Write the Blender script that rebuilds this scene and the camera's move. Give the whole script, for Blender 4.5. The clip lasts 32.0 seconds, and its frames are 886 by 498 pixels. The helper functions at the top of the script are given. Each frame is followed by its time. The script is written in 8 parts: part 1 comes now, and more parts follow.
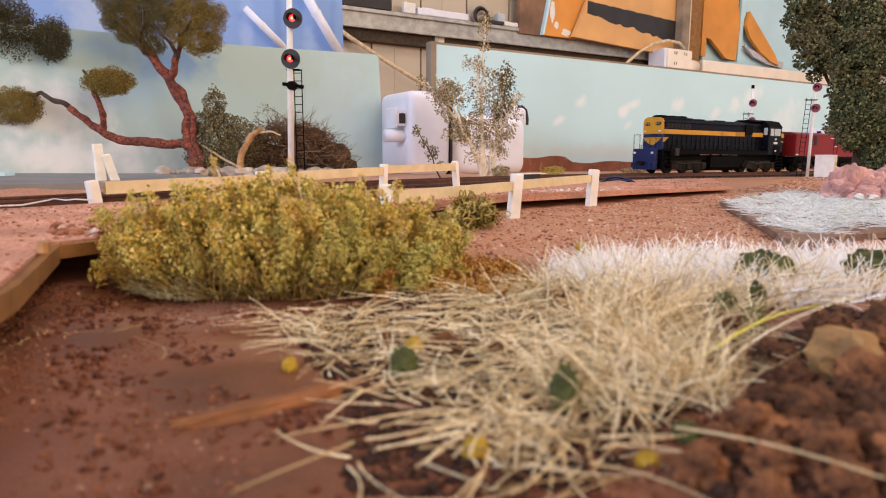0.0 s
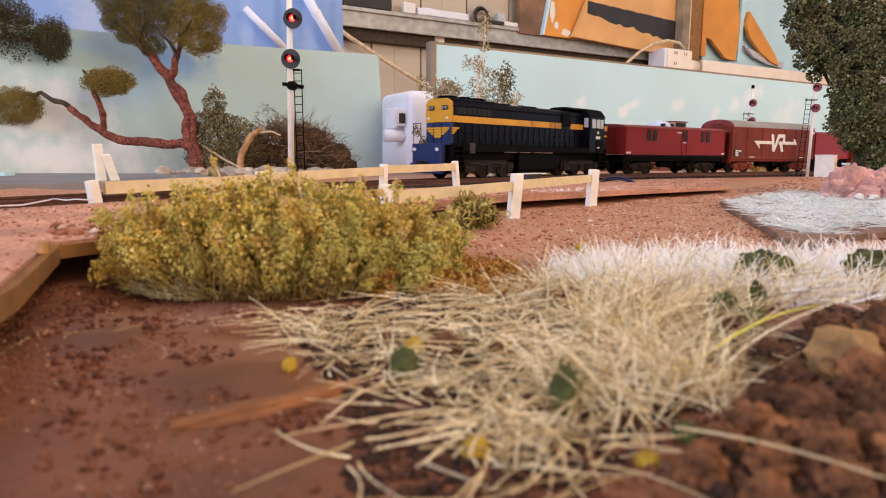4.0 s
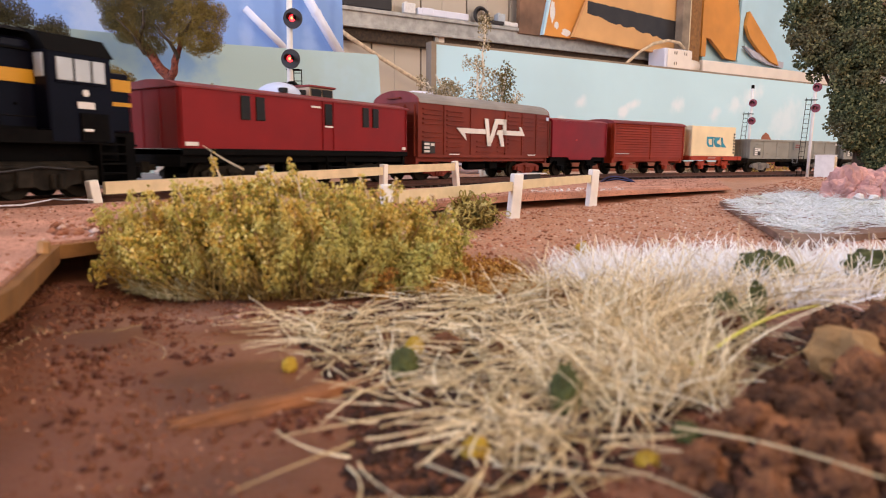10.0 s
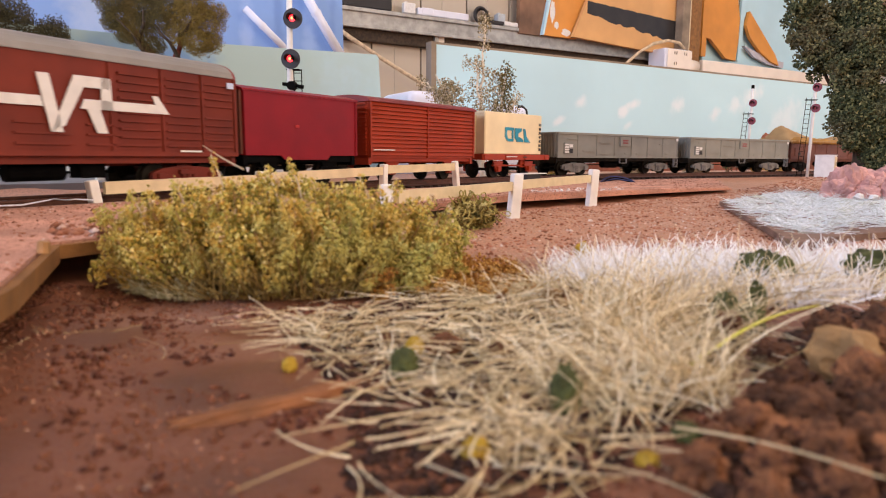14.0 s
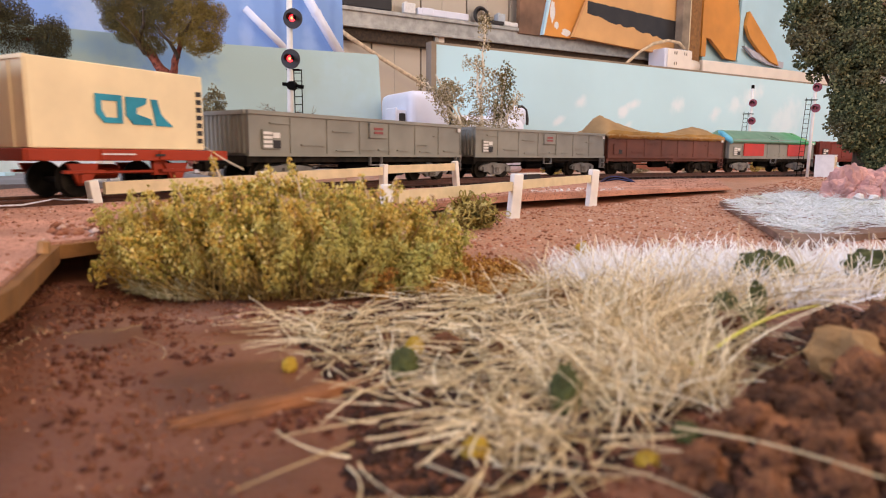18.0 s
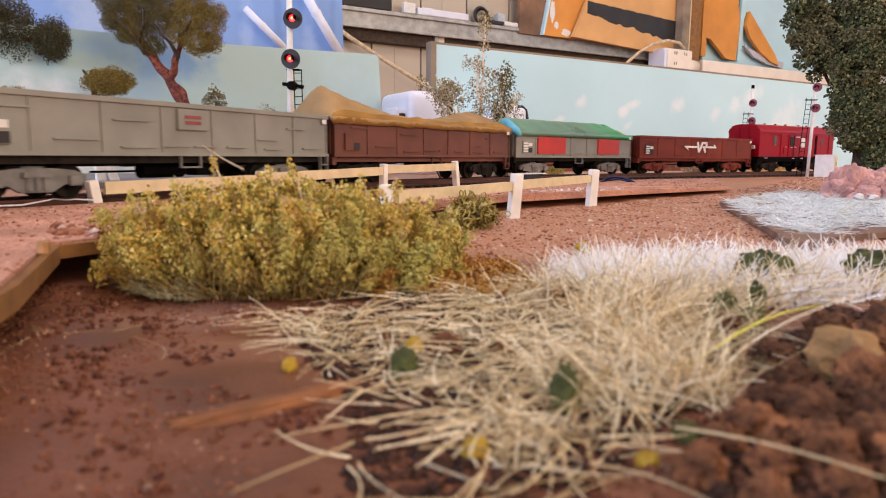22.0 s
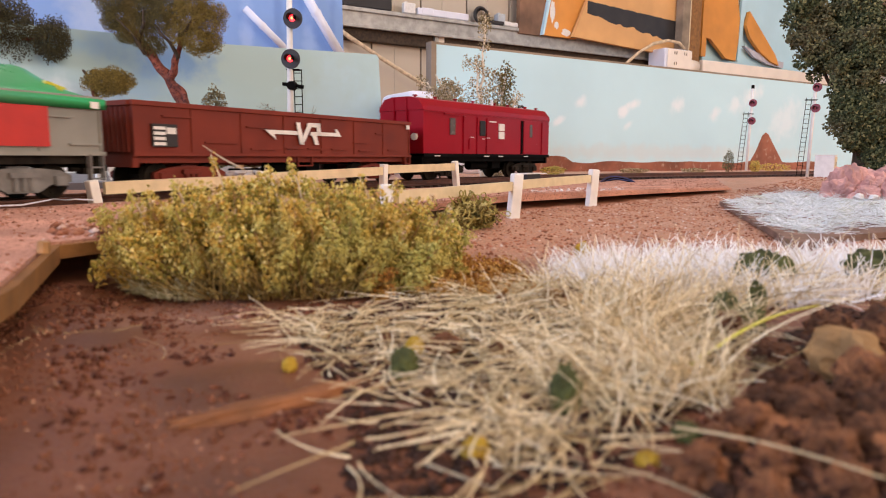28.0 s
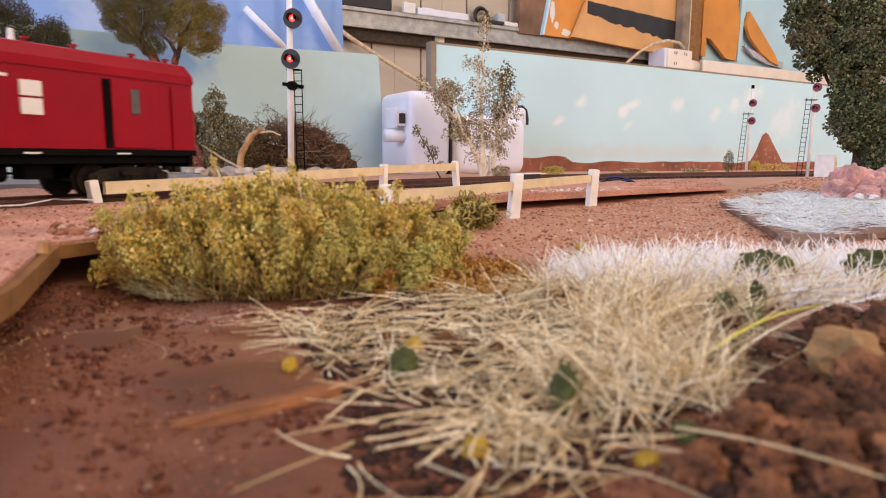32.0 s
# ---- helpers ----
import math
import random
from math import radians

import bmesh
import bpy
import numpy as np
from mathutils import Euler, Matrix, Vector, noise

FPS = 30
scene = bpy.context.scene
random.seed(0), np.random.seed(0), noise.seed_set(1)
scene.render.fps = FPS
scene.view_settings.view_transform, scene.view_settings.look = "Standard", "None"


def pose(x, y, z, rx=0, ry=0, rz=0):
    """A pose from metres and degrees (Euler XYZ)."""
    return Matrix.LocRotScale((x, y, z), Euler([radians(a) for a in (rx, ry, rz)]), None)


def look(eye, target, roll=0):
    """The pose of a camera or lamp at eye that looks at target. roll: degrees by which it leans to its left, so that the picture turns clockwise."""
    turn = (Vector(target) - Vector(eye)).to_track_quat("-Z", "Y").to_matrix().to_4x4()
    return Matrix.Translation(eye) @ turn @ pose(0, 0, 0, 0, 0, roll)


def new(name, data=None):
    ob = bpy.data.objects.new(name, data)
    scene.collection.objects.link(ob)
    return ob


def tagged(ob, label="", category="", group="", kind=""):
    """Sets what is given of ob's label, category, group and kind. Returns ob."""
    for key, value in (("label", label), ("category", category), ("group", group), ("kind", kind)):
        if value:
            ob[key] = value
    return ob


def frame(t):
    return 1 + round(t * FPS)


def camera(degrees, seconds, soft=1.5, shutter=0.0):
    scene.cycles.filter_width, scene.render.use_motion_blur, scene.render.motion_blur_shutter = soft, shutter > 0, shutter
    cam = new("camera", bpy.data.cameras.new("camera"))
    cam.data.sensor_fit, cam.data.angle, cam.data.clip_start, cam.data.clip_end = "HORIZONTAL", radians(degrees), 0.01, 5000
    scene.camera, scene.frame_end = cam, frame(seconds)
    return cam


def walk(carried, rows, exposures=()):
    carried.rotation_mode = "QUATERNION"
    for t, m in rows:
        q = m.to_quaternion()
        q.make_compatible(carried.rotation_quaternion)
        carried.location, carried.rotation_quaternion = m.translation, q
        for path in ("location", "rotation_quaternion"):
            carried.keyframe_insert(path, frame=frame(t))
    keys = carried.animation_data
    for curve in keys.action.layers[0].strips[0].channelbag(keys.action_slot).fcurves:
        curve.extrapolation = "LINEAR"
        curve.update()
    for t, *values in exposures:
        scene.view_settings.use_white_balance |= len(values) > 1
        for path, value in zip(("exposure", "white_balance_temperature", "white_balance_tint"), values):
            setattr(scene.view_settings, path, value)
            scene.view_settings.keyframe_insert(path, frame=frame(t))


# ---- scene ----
# ---- camera: stands still on the ground of the layout ----
EYE = (0.0, 0.0, 0.01248)
cam = camera(68.57, 32.0, soft=1.05, shutter=0.5)
cam.data.dof.use_dof, cam.data.dof.focus_distance, cam.data.dof.aperture_fstop = True, 0.36, 54
AIM = look(EYE, (0.0, math.cos(0.1415), 0.01248 - math.sin(0.1415)), 0.346)
walk(cam, [(0, AIM), (32, AIM)], exposures=[(0, 0.0, 7050, 12), (5.5, 0.0, 7050, 12), (9, 0.03, 6750, 13), (32, 0.0, 6700, 13)])

# ---- light: cool daylight through the open side door, warmer light from the wide front door ----
world = bpy.data.worlds.new("sky")
scene.world = world
world.use_nodes = True
wn = world.node_tree
sky = wn.nodes.new("ShaderNodeTexSky")
sky.sky_type, sky.sun_disc, sky.sun_elevation, sky.sun_rotation = "NISHITA", False, radians(38), radians(200)
wn.links.new(sky.outputs[0], wn.nodes["Background"].inputs[0])
wn.nodes["Background"].inputs[1].default_value = 0.1

ROOM = 30.6  # degrees by which the shed is turned against the view
RC, RS = math.cos(radians(ROOM)), math.sin(radians(ROOM))


def room(u, v, z):
    """Shed coordinates (along the back wall, away from it, up) to the world."""
    return Vector((u * RC - v * RS, u * RS + v * RC, z))


def area_light(name, eye, target, sx, sy, watts, colour):
    d = bpy.data.lights.new(name, "AREA")
    d.shape, d.size, d.size_y, d.energy, d.color = "RECTANGLE", sx, sy, watts, colour
    ob = new(name, d)
    ob.matrix_world = look(eye, target)
    return ob


area_light("side_door_daylight", room(-2.25, -0.1, 0.82), room(0.4, 0.3, 0.05), 1.9, 0.9, 60, (0.61, 0.71, 1.0))
area_light("front_door_daylight", room(0.9, -1.95, 0.80), room(0.3, 0.6, 0.0), 2.4, 1.1, 41, (1.0, 0.765, 0.575))
area_light("east_window_daylight", room(2.55, -0.3, 0.65), room(0.4, 0.3, 0.05), 1.5, 1.1, 8, (0.60, 0.76, 1.0))
# added fill lamp overhead to brighten the ground; its source is unseen
area_light("overhead_fill", room(0.75, 0.05, 1.52), room(0.75, 0.05, 0.0), 1.0, 0.9, 15, (1.0, 0.92, 0.93))
# ---- materials ----
def mat(name, colour, rough=0.6, metal=0.0, vary=0.25, scale=120.0, fine=900.0, bump=0.15, second=None, mix=0.5, depth=0.0003, per_object=0.0, spec=0.4):
    """A painted or natural surface: colour varied at two scales, optional second colour in patches, fine relief."""
    m = bpy.data.materials.new(name)
    m.use_nodes = True
    nt = m.node_tree
    b = nt.nodes["Principled BSDF"]
    b.inputs["Roughness"].default_value, b.inputs["Metallic"].default_value = rough, metal
    b.inputs["Specular IOR Level"].default_value = spec
    tc = nt.nodes.new("ShaderNodeTexCoord")
    n1 = nt.nodes.new("ShaderNodeTexNoise")
    n1.inputs["Scale"].default_value, n1.inputs["Detail"].default_value = scale, 6
    n2 = nt.nodes.new("ShaderNodeTexNoise")
    n2.inputs["Scale"].default_value, n2.inputs["Detail"].default_value = fine, 4
    for n in (n1, n2):
        nt.links.new(tc.outputs["Object"], n.inputs["Vector"])
    r1 = nt.nodes.new("ShaderNodeValToRGB")
    dark = [c * (1 - vary) for c in colour]
    light = [min(1, c * (1 + vary)) for c in colour]
    r1.color_ramp.elements[0].position, r1.color_ramp.elements[1].position = 0.32, 0.68
    r1.color_ramp.elements[0].color, r1.color_ramp.elements[1].color = (*dark, 1), (*light, 1)
    nt.links.new(n1.outputs["Fac"], r1.inputs["Fac"])
    out = r1.outputs["Color"]
    if second:
        r2 = nt.nodes.new("ShaderNodeValToRGB")
        r2.color_ramp.elements[0].position, r2.color_ramp.elements[1].position = mix - 0.07, mix + 0.07
        nt.links.new(n2.outputs["Fac"], r2.inputs["Fac"])
        mx = nt.nodes.new("ShaderNodeMix")
        mx.data_type = "RGBA"
        nt.links.new(r2.outputs["Color"], mx.inputs["Factor"])
        nt.links.new(out, mx.inputs["A"])
        mx.inputs["B"].default_value = (*second, 1)
        out = mx.outputs["Result"]
    if per_object:
        info = nt.nodes.new("ShaderNodeObjectInfo")
        hsv = nt.nodes.new("ShaderNodeHueSaturation")
        mr = nt.nodes.new("ShaderNodeMapRange")
        mr.inputs["To Min"].default_value, mr.inputs["To Max"].default_value = 1 - per_object, 1 + per_object
        nt.links.new(info.outputs["Random"], mr.inputs["Value"])
        nt.links.new(mr.outputs["Result"], hsv.inputs["Value"])
        nt.links.new(out, hsv.inputs["Color"])
        out = hsv.outputs["Color"]
    nt.links.new(out, b.inputs["Base Color"])
    if bump:
        bp = nt.nodes.new("ShaderNodeBump")
        bp.inputs["Strength"].default_value, bp.inputs["Distance"].default_value = bump, depth
        nt.links.new(n2.outputs["Fac"], bp.inputs["Height"])
        nt.links.new(bp.outputs["Normal"], b.inputs["Normal"])
    rr = nt.nodes.new("ShaderNodeMapRange")
    rr.inputs["To Min"].default_value, rr.inputs["To Max"].default_value = max(0.02, rough - 0.12), min(1, rough + 0.12)
    nt.links.new(n1.outputs["Fac"], rr.inputs["Value"])
    nt.links.new(rr.outputs["Result"], b.inputs["Roughness"])
    return m


def island_mat(name, ramp, rough=0.7, bump=0.0, trans=0.0):
    """For grass, leaves and gravel: each loose piece takes its own colour from the ramp."""
    m = bpy.data.materials.new(name)
    m.use_nodes = True
    nt = m.node_tree
    b = nt.nodes["Principled BSDF"]
    b.inputs["Roughness"].default_value = rough
    b.inputs["Specular IOR Level"].default_value = 0.25
    geo = nt.nodes.new("ShaderNodeNewGeometry")
    r = nt.nodes.new("ShaderNodeValToRGB")
    for i, (p, c) in enumerate(ramp):
        e = r.color_ramp.elements[i] if i < 2 else r.color_ramp.elements.new(p)
        e.position, e.color = p, (*c, 1)
    nt.links.new(geo.outputs["Random Per Island"], r.inputs["Fac"])
    nt.links.new(r.outputs["Color"], b.inputs["Base Color"])
    return m


def glow(name, colour, strength):
    m = bpy.data.materials.new(name)
    m.use_nodes = True
    b = m.node_tree.nodes["Principled BSDF"]
    b.inputs["Base Color"].default_value = (*colour, 1)
    b.inputs["Emission Color"].default_value = (*colour, 1)
    b.inputs["Emission Strength"].default_value = strength
    b.inputs["Roughness"].default_value = 0.3
    return m


NAVY = mat("navy_paint", (0.0030, 0.0033, 0.0080), 0.42, vary=0.3, scale=60, fine=2500, bump=0.05, spec=0.09)
BLUE = mat("royal_blue_paint", (0.009, 0.020, 0.085), 0.4, vary=0.25, scale=80, spec=0.25)
YELLOW = mat("golden_yellow_paint", (0.54, 0.265, 0.013), 0.45, vary=0.12, scale=70, fine=2500, bump=0.05)
BLACK = mat("black_underframe", (0.0036, 0.0032, 0.003), 0.65, vary=0.4, scale=300, spec=0.05)
SOOT = mat("grimy_black", (0.019, 0.015, 0.011), 0.75, vary=0.6, scale=250, spec=0.12)
STEEL = mat("worn_steel", (0.30, 0.28, 0.26), 0.35, 0.9, vary=0.3, scale=300)
VANRED = mat("van_red_paint", (0.21, 0.011, 0.012), 0.5, vary=0.10, scale=60, fine=2500, bump=0.05, spec=0.2)
VANROOF = mat("weathered_red_roof", (0.20, 0.03, 0.03), 0.6)
WAGONRED = mat("wagon_red_paint", (0.170, 0.027, 0.014), 0.6, vary=0.2, scale=60, fine=2500, bump=0.08, spec=0.25)
BOXRED = mat("box_van_red", (0.22, 0.008, 0.013), 0.42, vary=0.12, scale=60, spec=0.22)
LOUVRED = mat("louvre_orange_red", (0.33, 0.038, 0.012), 0.45, vary=0.15, scale=60, spec=0.25)
CRIMSON = mat("crimson_paint", (0.27, 0.003, 0.011), 0.38, vary=0.1, scale=50, fine=2500, bump=0.04, spec=0.14)
GREYPAINT = mat("wagon_grey_paint", (0.25, 0.243, 0.205), 0.48, vary=0.16, scale=55, fine=2500, bump=0.06)
BROWN = mat("faded_brown_paint", (0.145, 0.050, 0.032), 0.65, vary=0.25, scale=55, fine=1800)
PANELRED = mat("red_door_panel", (0.48, 0.03, 0.02), 0.5, vary=0.1)
TARP_TAN = mat("ochre_canvas", (0.36, 0.22, 0.095), 0.85, vary=0.25, scale=45, fine=1500, bump=0.3)
TARP_GREEN = mat("green_tarpaulin", (0.13, 0.27, 0.19), 0.30, vary=0.2, scale=30, fine=400, bump=0.2)


def bright_end(m, colour, start, stop):
    """The sheet is unfaded and brighter towards one end."""
    nt = m.node_tree
    b = nt.nodes["Principled BSDF"]
    out = b.inputs["Base Color"].links[0].from_socket
    tc = nt.nodes.new("ShaderNodeTexCoord")
    sep = nt.nodes.new("ShaderNodeSeparateXYZ")
    nt.links.new(tc.outputs["Object"], sep.inputs["Vector"])
    rg = nt.nodes.new("ShaderNodeMapRange")
    rg.inputs["From Min"].default_value, rg.inputs["From Max"].default_value = start, stop
    nt.links.new(sep.outputs["X"], rg.inputs["Value"])
    mx = nt.nodes.new("ShaderNodeMix")
    mx.data_type = "RGBA"
    nt.links.new(rg.outputs["Result"], mx.inputs["Factor"])
    nt.links.new(out, mx.inputs["A"])
    mx.inputs["B"].default_value = (*colour, 1)
    nt.links.new(mx.outputs["Result"], b.inputs["Base Color"])


bright_end(TARP_GREEN, (0.025, 0.36, 0.12), 0.010, 0.055)
YELLOWTAPE = mat("yellow_tape", (0.62, 0.56, 0.05), 0.45, vary=0.1)
TARP_BLUE = mat("pale_blue_cloth", (0.12, 0.42, 0.55), 0.6)
ROOFGREY = mat("roof_grey", (0.26, 0.24, 0.22), 0.6, vary=0.18, scale=60)
CREAM = mat("container_cream", (0.82, 0.68, 0.42), 0.5, vary=0.1, scale=50, fine=2000, bump=0.05)
TEAL = mat("teal_lettering_paint", (0.015, 0.25, 0.36), 0.5)
WHITE = mat("white_paint", (0.72, 0.70, 0.66), 0.55, vary=0.08, scale=200)
GLASS = mat("cab_glass", (0.44, 0.47, 0.48), 0.12, vary=0.2, scale=60, bump=0)
DARKGLASS = mat("dark_window", (0.016, 0.014, 0.012), 0.35, vary=0.3, bump=0, spec=0.15)
PALEBLUE = mat("pale_blue_plastic", (0.55, 0.62, 0.78), 0.4, vary=0.1, scale=40)
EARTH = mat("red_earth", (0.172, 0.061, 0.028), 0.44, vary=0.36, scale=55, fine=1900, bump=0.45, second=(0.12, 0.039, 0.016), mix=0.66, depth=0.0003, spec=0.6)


def sandy_part(m, colour):
    """Coarse pale sand farther out, uneven border; the darker near clay also carries painted shade."""
    nt = m.node_tree
    b = nt.nodes["Principled BSDF"]
    out = b.inputs["Base Color"].links[0].from_socket
    tc = nt.nodes.new("ShaderNodeTexCoord")
    sep = nt.nodes.new("ShaderNodeSeparateXYZ")
    nt.links.new(tc.outputs["Object"], sep.inputs["Vector"])
    patch = nt.nodes.new("ShaderNodeTexNoise")
    patch.inputs["Scale"].default_value, patch.inputs["Detail"].default_value = 40, 8
    nt.links.new(tc.outputs["Object"], patch.inputs["Vector"])
    ad = nt.nodes.new("ShaderNodeMath")
    ad.operation = "MULTIPLY_ADD"
    nt.links.new(patch.outputs["Fac"], ad.inputs[0])
    ad.inputs[1].default_value = 0.07
    nt.links.new(sep.outputs["Y"], ad.inputs[2])
    rg = nt.nodes.new("ShaderNodeMapRange")
    rg.interpolation_type = "SMOOTHSTEP"
    rg.inputs["From Min"].default_value, rg.inputs["From Max"].default_value = 0.115, 0.20
    nt.links.new(ad.outputs["Value"], rg.inputs["Value"])
    grain = nt.nodes.new("ShaderNodeTexNoise")
    grain.inputs["Scale"].default_value, grain.inputs["Detail"].default_value = 1300, 3
    nt.links.new(tc.outputs["Object"], grain.inputs["Vector"])
    cr = nt.nodes.new("ShaderNodeValToRGB")
    cr.color_ramp.elements[0].position, cr.color_ramp.elements[1].position = 0.36, 0.66
    cr.color_ramp.elements[0].color = (*[c * 0.68 for c in colour], 1)
    cr.color_ramp.elements[1].color = (*[min(1, c * 1.35) for c in colour], 1)
    nt.links.new(grain.outputs["Fac"], cr.inputs["Fac"])
    mx = nt.nodes.new("ShaderNodeMix")
    mx.data_type = "RGBA"
    nt.links.new(rg.outputs["Result"], mx.inputs["Factor"])
    nt.links.new(out, mx.inputs["A"])
    nt.links.new(cr.outputs["Color"], mx.inputs["B"])
    nt.links.new(mx.outputs["Result"], b.inputs["Base Color"])


sandy_part(EARTH, (0.47, 0.225, 0.130))


def sheen_patch(m, x, y, rx, ry, colour, k):
    """A paler patch with a ragged border, round x, y: sheen on the clay, put into its colour."""
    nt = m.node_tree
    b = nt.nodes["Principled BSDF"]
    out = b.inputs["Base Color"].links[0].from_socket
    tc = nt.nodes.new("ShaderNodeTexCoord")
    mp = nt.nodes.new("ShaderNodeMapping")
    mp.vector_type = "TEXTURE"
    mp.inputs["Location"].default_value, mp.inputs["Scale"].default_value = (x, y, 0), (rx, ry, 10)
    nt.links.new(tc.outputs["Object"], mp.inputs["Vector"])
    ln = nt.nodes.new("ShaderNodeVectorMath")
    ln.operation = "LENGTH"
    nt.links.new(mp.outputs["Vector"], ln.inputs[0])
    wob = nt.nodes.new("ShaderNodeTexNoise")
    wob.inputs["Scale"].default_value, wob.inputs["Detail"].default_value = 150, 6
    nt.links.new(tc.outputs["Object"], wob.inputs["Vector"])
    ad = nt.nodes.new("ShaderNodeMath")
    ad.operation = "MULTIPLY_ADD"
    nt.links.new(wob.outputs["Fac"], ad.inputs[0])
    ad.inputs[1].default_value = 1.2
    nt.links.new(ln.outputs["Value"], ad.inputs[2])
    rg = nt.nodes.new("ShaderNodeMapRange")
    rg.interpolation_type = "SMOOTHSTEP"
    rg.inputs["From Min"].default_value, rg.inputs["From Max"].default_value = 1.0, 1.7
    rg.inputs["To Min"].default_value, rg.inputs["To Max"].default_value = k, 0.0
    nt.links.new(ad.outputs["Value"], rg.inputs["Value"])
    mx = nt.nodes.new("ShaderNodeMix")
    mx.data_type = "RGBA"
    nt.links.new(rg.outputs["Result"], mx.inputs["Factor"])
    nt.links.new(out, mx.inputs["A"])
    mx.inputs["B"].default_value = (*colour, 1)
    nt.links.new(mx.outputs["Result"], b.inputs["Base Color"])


# painted sheen on the clay left of and before the bush
sheen_patch(EARTH, -0.0330, 0.0830, 0.0150, 0.0100, (0.30, 0.155, 0.115), 0.85)
sheen_patch(EARTH, -0.0240, 0.0680, 0.0120, 0.0050, (0.26, 0.12, 0.075), 0.7)
SLABTOP = mat("red_sand_road", (0.60, 0.31, 0.215), 0.9, vary=0.25, scale=50, fine=1300, bump=0.9, second=(0.30, 0.12, 0.07), mix=0.58, depth=0.0005)
PLANK = mat("raw_wood_edge", (0.25, 0.115, 0.035), 0.75, vary=0.3, scale=150, fine=1400, bump=0.5)
FENCEWOOD = mat("cream_painted_wood", (0.68, 0.55, 0.34), 0.7, vary=0.1, scale=180, fine=1500, bump=0.3)
FENCEWHITE = mat("white_painted_wood", (0.80, 0.76, 0.68), 0.65, vary=0.07, scale=200, fine=1500, bump=0.3)
BALLAST = mat("brown_ballast", (0.13, 0.06, 0.04), 0.9, vary=0.45, scale=200, fine=1300, bump=1.0, depth=0.0008)
SLEEPER = mat("sleeper_brown", (0.05, 0.028, 0.02), 0.8, vary=0.3, scale=300, per_object=0.3)
RAIL = mat("rusty_rail", (0.13, 0.055, 0.035), 0.5, 0.4, vary=0.3, scale=300)
def painted_sky(name, colour, patches):
    """Board paint with soft brushed patches: rows of x, z, width, height, colour, strength in the board's own metres."""
    m = mat(name, colour, 0.7, vary=0.05, scale=9, fine=260, bump=0.08)
    nt = m.node_tree
    b = nt.nodes["Principled BSDF"]
    out = b.inputs["Base Color"].links[0].from_socket
    tc = nt.nodes.new("ShaderNodeTexCoord")
    wob = nt.nodes.new("ShaderNodeTexNoise")
    wob.inputs["Scale"].default_value, wob.inputs["Detail"].default_value = 70, 7
    nt.links.new(tc.outputs["Object"], wob.inputs["Vector"])
    for x, z, w, h, c, k in patches:
        mp = nt.nodes.new("ShaderNodeMapping")
        mp.vector_type = "TEXTURE"
        mp.inputs["Location"].default_value = (x, 0, z)
        mp.inputs["Scale"].default_value = (w, 10, h)
        mp.inputs["Rotation"].default_value = (0, radians(-28) if c is PUFF else 0, 0)
        nt.links.new(tc.outputs["Object"], mp.inputs["Vector"])
        ln = nt.nodes.new("ShaderNodeVectorMath")
        ln.operation = "LENGTH"
        nt.links.new(mp.outputs["Vector"], ln.inputs[0])
        ad = nt.nodes.new("ShaderNodeMath")
        ad.operation = "MULTIPLY_ADD"
        nt.links.new(wob.outputs["Fac"], ad.inputs[0])
        ad.inputs[1].default_value = 1.5
        nt.links.new(ln.outputs["Value"], ad.inputs[2])
        rg = nt.nodes.new("ShaderNodeMapRange")
        rg.interpolation_type = "SMOOTHSTEP"
        rg.inputs["From Min"].default_value, rg.inputs["From Max"].default_value = 0.85, 1.75
        rg.inputs["To Min"].default_value, rg.inputs["To Max"].default_value = k, 0.0
        nt.links.new(ad.outputs["Value"], rg.inputs["Value"])
        mx = nt.nodes.new("ShaderNodeMix")
        mx.data_type = "RGBA"
        nt.links.new(rg.outputs["Result"], mx.inputs["Factor"])
        nt.links.new(out, mx.inputs["A"])
        mx.inputs["B"].default_value = (*c, 1)
        out = mx.outputs["Result"]
    nt.links.new(out, b.inputs["Base Color"])
    return m


PUFF, HAZE, DEEP = (0.78, 0.84, 0.88), (0.80, 0.84, 0.86), (0.18, 0.36, 0.66)
SKYBOARD = painted_sky("painted_sky_board", (0.50, 0.73, 0.80), [(0.222, 0.0590, 0.014, 0.008, PUFF, 0.85), (0.236, 0.0670, 0.013, 0.007, PUFF, 0.85), (0.303, 0.0690, 0.016, 0.011, PUFF, 0.75), (0.136, 0.0465, 0.011, 0.005, PUFF, 0.75),
                       (0.366, 0.0620, 0.014, 0.009, PUFF, 0.7), (0.165, 0.0665, 0.010, 0.008, PUFF, 0.75), (0.430, 0.085, 0.035, 0.012, PUFF, 0.7), (0.230, 0.046, 0.012, 0.005, PUFF, 0.6), (0.40, 0.072, 0.02, 0.014, PUFF, 0.6), (0.50, 0.06, 0.05, 0.03, PUFF, 0.5),
                       (0.30, 0.018, 0.40, 0.012, (0.62, 0.60, 0.58), 0.40)])
PLAINSKY = painted_sky("plain_sky_paint", (0.50, 0.73, 0.80), [])
LEFTSKY = painted_sky("painted_sky_board_green", (0.44, 0.60, 0.60), [(-0.235, 0.040, 0.060, 0.030, HAZE, 0.95), (-0.215, 0.012, 0.080, 0.022, HAZE, 0.8), (-0.150, 0.078, 0.040, 0.020, DEEP, 0.75), (-0.175, 0.055, 0.030, 0.018, (0.35, 0.55, 0.72), 0.5),
                      (-0.205, 0.085, 0.030, 0.012, (0.30, 0.52, 0.74), 0.6), (-0.03, 0.045, 0.05, 0.06, (0.48, 0.68, 0.76), 0.7)])
